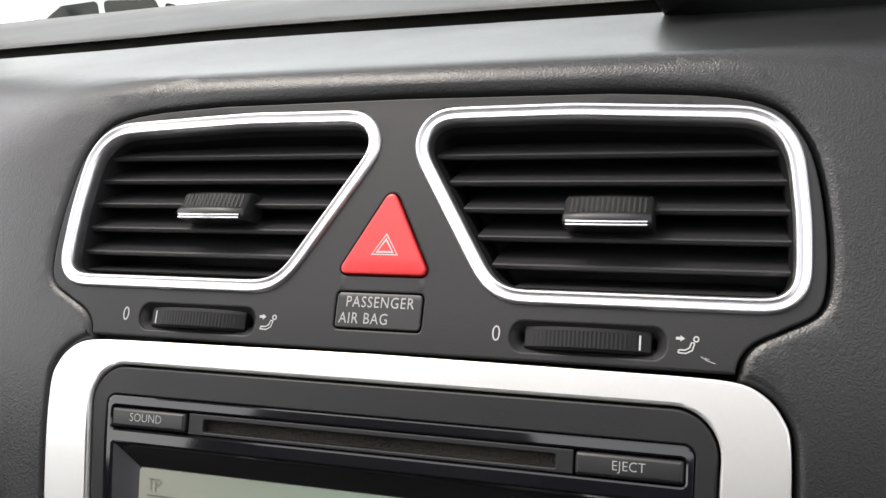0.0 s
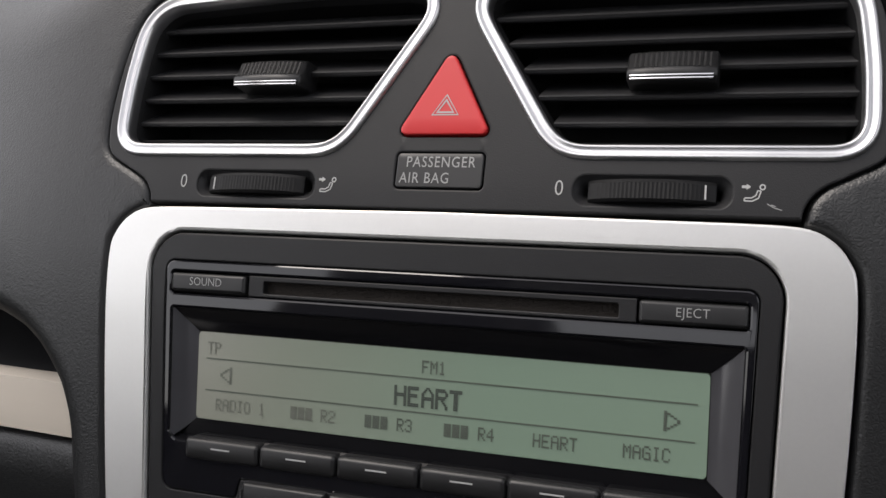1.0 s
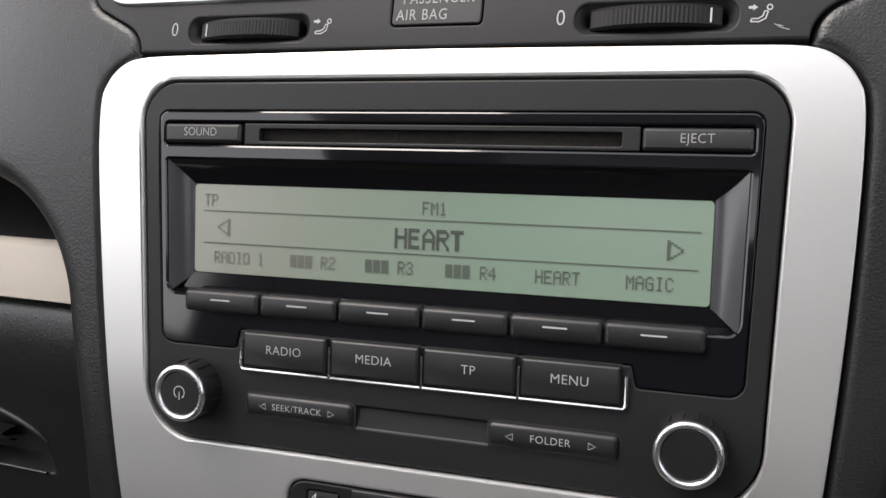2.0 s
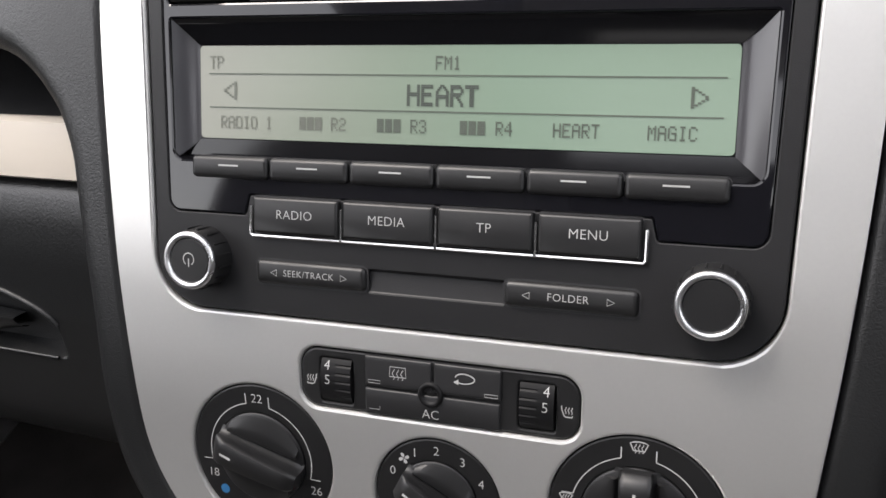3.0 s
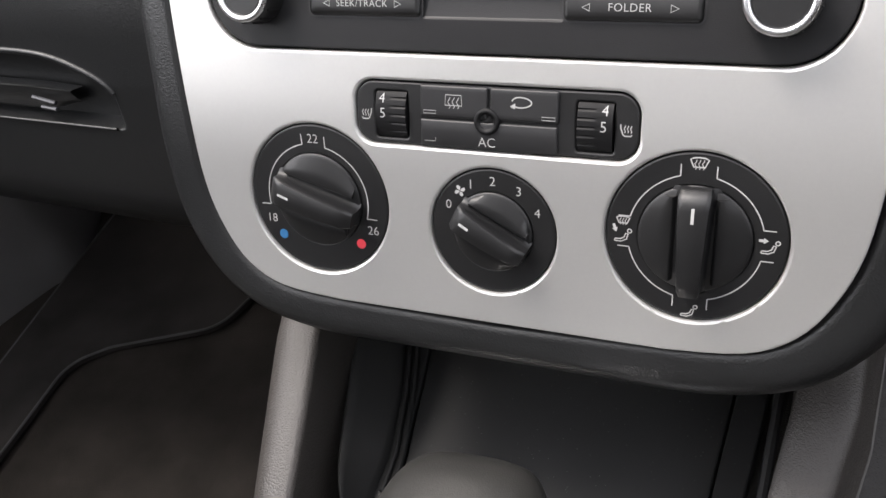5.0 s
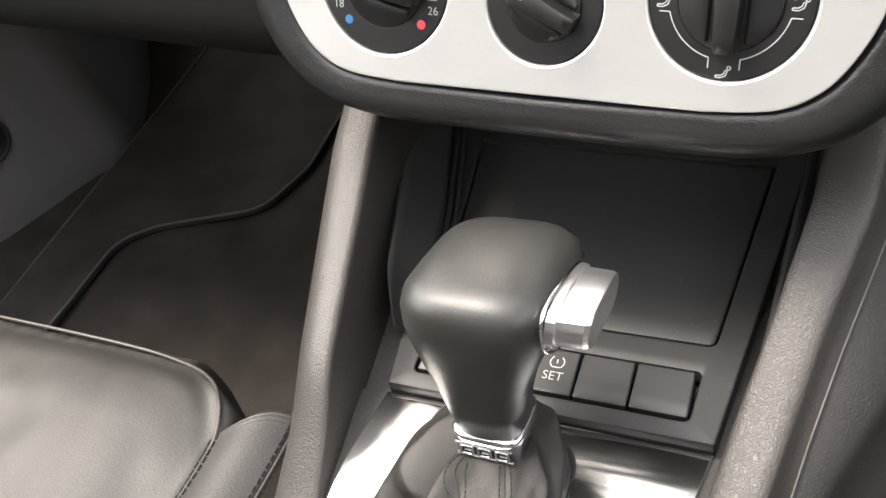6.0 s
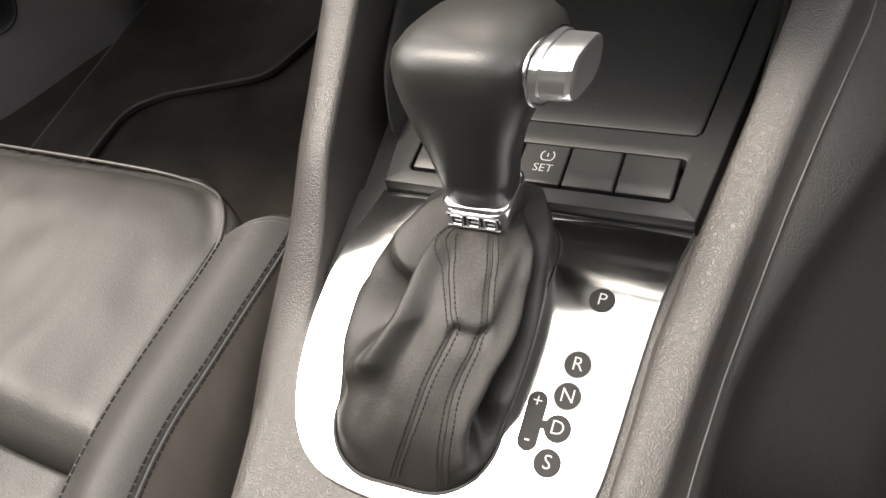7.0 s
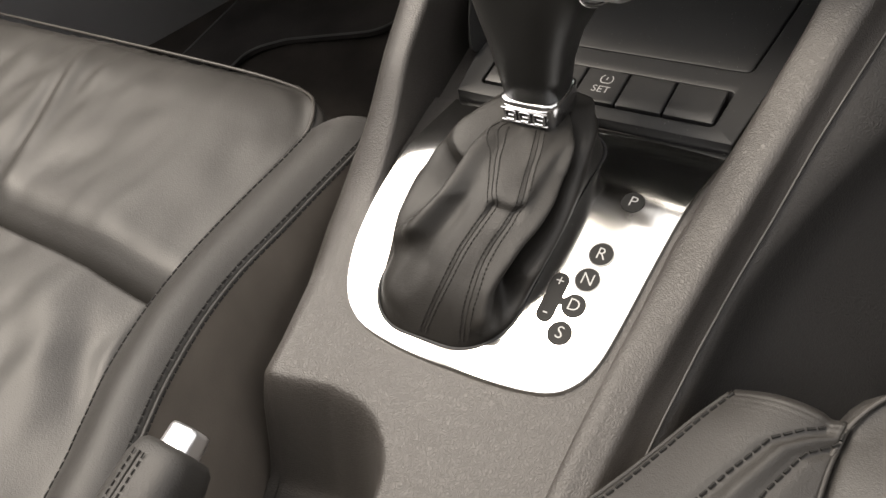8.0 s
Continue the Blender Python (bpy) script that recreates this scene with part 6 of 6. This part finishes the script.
        return Vector((e.x + 0.016 * math.sin(k * math.pi / 2) + 0.004 * k, e.y, e.z - 0.20 * k ** 1.3))

    us = [0.0, 0.015, *np.linspace(0.03, 0.95, 36), 0.98, 1.0]
    ss = [*np.linspace(0, 0.25, 50), *np.linspace(0.26, 1, 50)]
    rows_ = [[put(bolster(s, u) - Vector((0, 0, 0.0022 if u in (0.0, 1.0) else 0))) for u in us] for s in ss]
    nose = [[Vector((q.x, q.y + 0.016 * math.sin(k * 1.4), q.z - 0.18 * (1 - math.cos(k * 1.5)) ** 1.3)) for q in rows_[0]] for k in (1.0, 0.8, 0.6, 0.4, 0.2)]
    bm = bmesh.new()
    grid(bm, nose + rows_)
    part("bolster", bm, M_LEATHER, seat, "smooth leather side bolster", 80)
    us = [1.0, 1.012, 1.03, 1.06, 1.12, 1.2, 1.3, 1.5, 1.75, 2.0]
    rows_ = [[put(bolster(s, u) - Vector((0, 0, 0.0022 if u == 1.0 else 0))) for u in us] for s in ss]
    nose = [[Vector((q.x, q.y + 0.016 * math.sin(k * 1.4), q.z - 0.18 * (1 - math.cos(k * 1.5)) ** 1.3)) for q in rows_[0]] for k in (1.0, 0.8, 0.6, 0.4, 0.2)]
    bm = bmesh.new()
    grid(bm, nose + rows_)
    part("flank", bm, M_FLANK, seat, "brown-black seat flank", 80)
    for u in (-0.015, 1.0):
        bm = bmesh.new()
        tube(bm, [put(bolster(s, max(u, 0)) + Vector((0, 0, -0.0008))) for s in np.linspace(0, 0.98, 90)], 0.0010, 8)
        part("welt", bm, M_LEATHER, seat, "rolled seam", 180)
    rows_of = ((0.95, 0.0), ('ridge', 0.12), ('ridge', -0.12)) if lean else ((0.055, 0.0), (0.0, -0.0024), (0.945, 0.0), (1.024, 0.0))
    for u, sh in rows_of:
        bm = bmesh.new()
        line = []
        for s in np.linspace(0.004, 0.97, 220):
            if u == 'ridge':
                p = bolster(s, 0.5)
                if p.y > -0.0700:
                    continue
                line.append(put(bolster(s, max(0.0, ridge_u(p.y) + sh)) + Vector((0, 0, 0.0003))))
                continue
            p = bolster(s, u)
            if sh:
                p = Vector((p.x + sh, p.y, cushion(p.x + sh, p.y)))
            line.append(put(p + Vector((0.0002 if u > 1 else 0, 0, 0.0003))))
        stitches(bm, line, 0.0030, 0.0012, 0.00062)
        part("seam_stitching", bm, M_THREAD, seat)
    # backrest and headrest, leaning back behind the cushion
    def back(u, v):
        """u: -1 to 1 across, v: 0 at the cushion to 1 at the shoulders."""
        half = 0.235 - 0.020 * v - 0.025 * smooth(0.75, 1.0, v)
        wing = smooth(0.62, 0.92, abs(u)) * (1 - smooth(0.80, 1.0, v))
        return put(Vector((-0.345 + half * u, -0.580 - 0.085 * v + 0.055 * wing - 0.030 * smooth(0.88, 1.0, abs(u)), -0.345 + 0.700 * v - 0.030 * u * u * v)))

    bm = bmesh.new()
    face = [[back(u, v) for u in np.linspace(-1, 1, 29)] for v in (*np.linspace(-0.08, 0.94, 22), 0.98, 1.0)]
    rear = [[Vector((p.x, p.y - 0.085 - 0.012 * math.cos(k * 2.2), p.z - 0.01)) for k, p in zip(np.linspace(-1, 1, 29), row)] for row in face]
    grid(bm, face + rear[::-1])
    for side in (0, -1):
        grid(bm, [[a[side], b[side]] for a, b in zip(face, rear)])
    bmesh.ops.remove_doubles(bm, verts=bm.verts[:], dist=1e-6)
    bmesh.ops.recalc_face_normals(bm, faces=bm.faces[:])
    part("backrest", bm, M_LEATHER, seat, "leather backrest with side wings", 60)
    bm = bmesh.new()
    loft(bm, [[put(Vector((-0.345 + 0.125 * k * p.x, -0.690 + 0.050 * k * p.y, z + 0.130))) for p in [Vector((math.copysign(abs(math.cos(a)) ** 0.6, math.cos(a)), math.copysign(abs(math.sin(a)) ** 0.6, math.sin(a)))) for a in np.arange(32) * math.pi / 16]]
              for z, k in ((0.262, 0.72), (0.268, 0.90), (0.285, 1.0), (0.36, 1.0), (0.405, 0.96), (0.425, 0.84), (0.432, 0.60))])
    headrest = part("headrest", bm, M_LEATHER, seat, "padded leather headrest", 70)
    for dx in (-0.05, 0.05):
        bm = bmesh.new()
        tube(bm, [put(Vector((-0.345 + dx, -0.690, z))) for z in (0.30, 0.36, 0.42)], 0.006, 10)
        part("post", bm, M_CHROME, headrest, "chrome post")
    return seat


build_seat("passenger_seat", "black leather passenger seat with piping and twin-stitched bolster", -1, Vector((0, 0, 0)))
build_seat("driver_seat", "black leather driver seat with piping and twin-stitched bolster", 1, Vector((-0.004, -0.070, -0.006)), 0.40)

# ---- handbrake ----
hb = thing("handbrake", "leather handbrake lever with a chrome release button", "handbrake", (-0.05, -0.40, -0.36))
tip, tail = Vector((-0.0392, -0.2590, -0.2870)), Vector((-0.036, -0.45, -0.345))
way = (tail - tip).normalized()
side = Vector((1, 0, 0))
upv = side.cross(way).normalized()
if upv.z < 0:
    upv = -upv


def lever(q, rx, rz, n=3.2, k=32):
    c = tip + way * q
    out = []
    for p in ring_section(0, 0, 0, 1, 1, n, k):
        out.append(c + side * p.x * rx + upv * p.y * rz)
    return out


bm = bmesh.new()
loft(bm, [lever(q, rx, rz) for q, rx, rz in ((0.0040, 0.008, 0.008), (0.0043, 0.0102, 0.0100), (0.0065, 0.0122, 0.0118), (0.012, 0.0134, 0.0130), (0.05, 0.0142, 0.0138), (0.10, 0.0148, 0.0144), (0.2, 0.0150, 0.015))])
part("grip", bm, M_LEATHER, hb, "", 60)
bm = bmesh.new()
loft(bm, [lever(q, rx, rz, 4.0, 24) for q, rx, rz in ((-0.0042, 0.0050, 0.0042), (-0.0038, 0.0060, 0.0052), (-0.0025, 0.0065, 0.0057), (0.011, 0.0068, 0.0060))])
part("release_button", bm, M_POLISH, hb, "chrome release button", 50)
for s_ in (-0.42, -0.08):
    bm = bmesh.new()
    stitches(bm, [tip + way * q + side * s_ * 0.0140 + upv * (0.0132 * (1 - abs(s_) ** 3.2) ** 0.3125 + 0.0002 + q * 0.006) for q in np.linspace(0.010, 0.19, 80)], 0.0020, 0.0009, 0.00030)
    part("seam_stitching", bm, M_TWINE, hb)
bm = bmesh.new()
tube(bm, [tip + way * q - side * 0.25 * 0.0140 + upv * (0.0132 * (1 - 0.25 ** 3.2) ** 0.3125 - 0.0001 + q * 0.006) for q in np.linspace(0.010, 0.19, 40)], 0.0004, 8)
part("welt", bm, M_TWINE, hb, "fine seam along the grip", 180)

# ---- the cabin round about ----
BASE[0] = DASH
I4 = Matrix.Identity(4)


def sheet(name, pts, mat, label, category="wall"):
    bm = bmesh.new()
    rows_ = [[Vector(a).lerp(Vector(b), u) for u in np.linspace(0, 1, 9)] for a, b in pts]
    grid(bm, rows_)
    return solo(name, bm, mat, label, category, "structure", m=I4)


# unseen roof; its opening is assumed, to let skylight onto plate and seats
bm = bmesh.new()
slab(bm, [(-0.72, -1.62), (0.72, -1.62), (0.62, 0.27), (-0.62, 0.27)], [box_outline(-0.50, 0.46, -0.95, 0.21, 0.05)], -0.03, 0.0, 0.004, f=lambda x, y, d: Vector((x, y, 1.235 - d - 0.05 * smooth(-0.9, -1.6, y))), step=0.2, stepx=0.2)
M_LINER = material("pale_headliner", (0.50, 0.49, 0.46), 0.95, grain=1500, bump=0.3, mottle=0.05, mottle_scale=40, spec=0.1)
solo("ceiling", bm, M_LINER, "unseen pale cloth headliner with an assumed open sunroof", "ceiling", "structure", m=I4)
# unseen screen, added to shape light and reflections from the driver's side
sheet("wall_driver", [((0.815, -1.6, 0.60), (0.815, -0.85, 0.62)), ((0.70, -1.6, 1.20), (0.68, -0.93, 1.24))], M_SIDE, "added dark screen on the driver's side, unseen, that holds back light")
for sx, nm in ((-1, "wall_left"), (1, "wall_right")):
    sheet(nm, [((sx * 0.79, -1.6, 0.0), (sx * 0.79, 1.0, 0.0)), ((sx * 0.81, -1.6, 0.25), (sx * 0.81, 1.0, 0.25)), ((sx * 0.80, -1.6, 0.60), (sx * 0.80, 0.60, 0.68)), ((sx * 0.86, -1.6, 0.62), (sx * 0.86, 0.60, 0.70))], M_SIDE, "dark door panel beside the seats")
# unseen wall, raised so that less light from the rear reaches the seats
sheet("wall_rear", [((-0.8, -1.6, 0.0), (0.8, -1.6, 0.0)), ((-0.8, -1.55, 0.55), (0.8, -1.55, 0.55)), ((-0.78, -1.60, 1.00), (0.78, -1.60, 1.00))], M_SIDE, "added dark wall behind the seats, unseen, that blocks rear light")
sheet("wall_front", [((-0.8, 0.74, -0.05), (0.8, 0.74, -0.05)), ((-0.8, 0.70, 0.30), (0.8, 0.70, 0.30)), ((-0.8, 0.62, 0.56), (0.8, 0.62, 0.56)), ((-0.8, 0.56, 0.655), (0.8, 0.56, 0.655))], M_SIDE, "dark bulkhead under the windscreen")

# ---- footwell ----
bm = bmesh.new()
plan = spline([(-0.80, -0.15), (-0.745, 0.05), (-0.690, 0.135), (-0.640, 0.225), (-0.617, 0.262), (-0.622, 0.300), (-0.66, 0.38), (-0.74, 0.50)], 5)
rows_ = []
for z, out in ((-0.01, 0.0), (0.03, 0.004), (0.10, 0.0), (0.20, -0.012), (0.32, -0.020), (0.45, -0.03)):
    rows_.append([Vector((p.x + out, p.y, z)) for p in plan])
grid(bm, rows_)
M_KICK = material("grey_kick_panel_plastic", (0.15, 0.147, 0.15), 0.46, grain=700, bump=0.25, kind="leather", mottle=0.2, mottle_scale=9)
kick = solo("kick_panel", bm, M_KICK, "dark curved plastic kick panel in the passenger footwell", "trim panel", m=FLOOR, sharp=60)
# round dark opening in the panel, with a rolled lip
out_, at_ = Vector((0.87, -0.48, 0.08)).normalized(), Vector((-0.6718, 0.1690, 0.1060))
bm = bmesh.new()
lp = lathe(bm, at_, out_, [(0.0290, 0.0005), (0.0282, 0.0026), (0.0265, 0.0030), (0.0250, 0.0016)], 40)
part("opening_lip", bm, M_DARK, kick, "dark rolled lip", 60)
bm = bmesh.new()
lp = lathe(bm, at_, out_, [(0.0252, 0.0022), (0.0240, 0.0009), (0.010, 0.0008)], 40)
cap(bm, lp[-1])
part("opening", bm, M_WHEEL, kick, "round black opening", 60)
bm = bmesh.new()
MAT = ccw(fillet([(-0.63, -0.05), (-0.56, -0.05), (-0.547, 0.06), (-0.540, 0.142), (-0.505, 0.166), (-0.402, 0.203), (-0.377, 0.262), (-0.370, 0.46), (-0.60, 0.46), (-0.612, 0.27)], [0.02, 0.02, 0.05, 0.04, 0.05, 0.045, 0.05, 0.02, 0.02, 0.03], 6))


def on_floor(x, y, d):
    return Vector((x, y, 0.008 + d + 0.55 * smooth(0.42, 0.95, y)))


slab(bm, MAT, [], -0.004, 0.002, 0.0020, f=on_floor, step=0.03, stepx=0.03)
M_BINDING = material("grey_binding_cloth", (0.058, 0.057, 0.058), 0.8, grain=900, bump=0.5, mottle=0.2, mottle_scale=60)
M_MAT = material("grey_floor_mat", (0.028, 0.0255, 0.0245), 0.92, grain=1400, bump=0.8, mottle=0.6, mottle_scale=20, spec=0.15)
solo("floor_mat", bm, M_MAT, "dark grey carpet floor mat in the passenger footwell", "floor mat", m=FLOOR, sharp=60)
bm = bmesh.new()
tube(bm, [on_floor(p.x, p.y, 0.0016) for p in offset(MAT, 0.0012)], 0.0013, 6, closed=True)
solo("mat_binding", bm, M_BINDING, "grey stitched binding along the floor mat", "trim", m=FLOOR)
# carpet over the tunnel's flank
for sx, nm in ((-1, "tunnel_carpet"), (1, "tunnel_carpet")):
    bm = bmesh.new()
    rows_ = []
    for y in np.linspace(-0.40, 0.60, 40):
        rows_.append([Vector((sx * (x - (0.03 if sx > 0 else 0.0)), y, z + 0.004 * noise.noise(Vector((x * 12, y * 12, 3))))) for x, z in ((0.130, 0.20), (0.150, 0.13), (0.18, 0.07), (0.225, 0.03), (0.285, 0.010), (0.34, 0.001))])
    grid(bm, rows_)
    solo(nm, bm, M_CARPET, "dark brown carpet rising to the console", "carpet", "structure", m=FLOOR, sharp=80)

# ---- instrument hood on the driver's side ----
bm = bmesh.new()
secs = []
for x, k in ((0.070, 0.0), (0.084, 0.30), (0.100, 0.60), (0.122, 0.82), (0.16, 0.95), (0.24, 1.06), (0.34, 1.08), (0.44, 1.0), (0.485, 0.85), (0.505, 0.55), (0.515, 0.0)):
    base = D(x, 0.245)
    secs.append([base + Vector((0, a, b * k)) for a, b in ((-0.004, -0.02), (-0.020, 0.010), (-0.045, 0.060), (-0.040, 0.088), (0.03, 0.100), (0.10, 0.090), (0.16, 0.05), (0.20, -0.02))])
loft(bm, secs, caps=False)
solo("instrument_hood", bm, M_PAD, "black grained hood over the instruments", "instrument hood", sharp=70)

# ---- windscreen ----
ws = thing("windscreen", "clear raked windscreen in a dark frame", "windscreen", (0, 0.62, 0.2))
lowL, lowR = Vector((-0.86, 0.72, 0.250)), Vector((0.86, 0.72, 0.250))
topL, topR = Vector((-0.60, 0.17, 0.70)), Vector((0.60, 0.17, 0.70))
glass = bpy.data.materials.new("windscreen_glass")
glass.use_nodes = True
gb = glass.node_tree.nodes["Principled BSDF"]
gb.inputs["Transmission Weight"].default_value, gb.inputs["Roughness"].default_value, gb.inputs["IOR"].default_value = 1.0, 0.0, 1.2
gb.inputs["Base Color"].default_value = (0.96, 0.99, 0.97, 1)
bm = bmesh.new()
n_ = Vector((0, 0.0025, 0.003))
sec = []
for u in np.linspace(0, 1, 2):
    a, b = lowL.lerp(topL, u), lowR.lerp(topR, u)
    sec.append([a, b, b + n_, a + n_])
loft(bm, sec)
pane = part("pane", bm, glass, ws, "clear glass")
pane.visible_shadow = False
for a, b, r in ((lowL, topL, 0.03), (lowR, topR, 0.03), (topL, topR, 0.035)):
    bm = bmesh.new()
    tube(bm, [a.lerp(b, u) for u in np.linspace(0, 1, 8)], r, 12)
    part("frame_bar", bm, M_SIDE, ws)

# ---- outside ----
M_GROUND = material("pale_tarmac", (0.30, 0.30, 0.29), 0.9, grain=90, bump=0.5, mottle=0.3, mottle_scale=0.8)
bm = bmesh.new()
grid(bm, [[Vector((x, y, -0.36)) for x in np.linspace(-400, 400, 9)] for y in np.linspace(-400, 400, 9)])
solo("ground", bm, M_GROUND, "grey tarmac round the car", "ground", "structure", m=I4)
M_WHITE = material("white_car_paint", (0.72, 0.72, 0.70), 0.25, mottle=0.04, mottle_scale=2, coat=0.5)
M_GLASSY = material("dark_car_glass", (0.02, 0.022, 0.024), 0.08)


def parked_car(m, paint, label):
    e = new("parked_car")
    e.matrix_world = m
    tagged(e, label, "car", "parked cars")

    def bit(name, bm, mat, sharp=35):
        ob = new(name, finish(bm, name, mat, sharp))
        ob.parent = e
        return ob
    bm = bmesh.new()
    side_line = [(-2.0, 0.30), (-2.05, 0.62), (-1.95, 0.86), (-1.10, 0.95), (-0.45, 1.40), (0.25, 1.46), (1.05, 1.42), (1.75, 1.00), (2.05, 0.92), (2.10, 0.5), (2.0, 0.30)]
    loft(bm, [[Vector((x * k, w, z if z < 1.0 else 1.0 + (z - 1.0) * (0.96 if abs(w) > 0.6 else 1))) for x, z in side_line] for w, k in ((-0.84, 0.985), (-0.80, 1.0), (-0.55, 1.0), (0.55, 1.0), (0.80, 1.0), (0.84, 0.985))])
    bit("body", bm, paint)
    for w in (-0.846, 0.846):
        for pts in (((-0.86, 0.98), (-0.38, 1.33), (0.12, 1.37), (0.12, 0.98)), ((0.20, 0.98), (0.20, 1.37), (0.92, 1.34), (1.05, 1.0)), ((1.12, 1.02), (1.02, 1.30), (1.20, 1.24), (1.48, 1.04))):
            o = fillet(pts, 0.06, 4)
            bm = bmesh.new()
            bm.faces.new([bm.verts.new((p.x, w, p.y)) for p in o])
            bit("window", bm, M_GLASSY)
    for x in (-1.30, 1.32):
        for w in (-0.80, 0.80):
            bm = bmesh.new()
            lp = lathe(bm, (x, w, 0.31), (0, 1 if w > 0 else -1, 0), [(0.31, -0.12), (0.31, 0.04), (0.28, 0.06), (0.20, 0.06), (0.19, 0.03), (0.02, 0.04)], 28)
            cap(bm, lp[-1])
            bit("wheel", bm, M_DARK)
    return e


parked_car(pose(-9.6, 11.6, -0.36, 0, 0, 40), M_WHITE, "white parked hatchback with dark windows")
M_BEIGE = material("beige_car_paint", (0.45, 0.42, 0.36), 0.3, mottle=0.04, mottle_scale=2, coat=0.5)
parked_car(pose(-6.3, 13.4, -0.36, 0, 0, 25), M_BEIGE, "beige parked hatchback with dark windows")
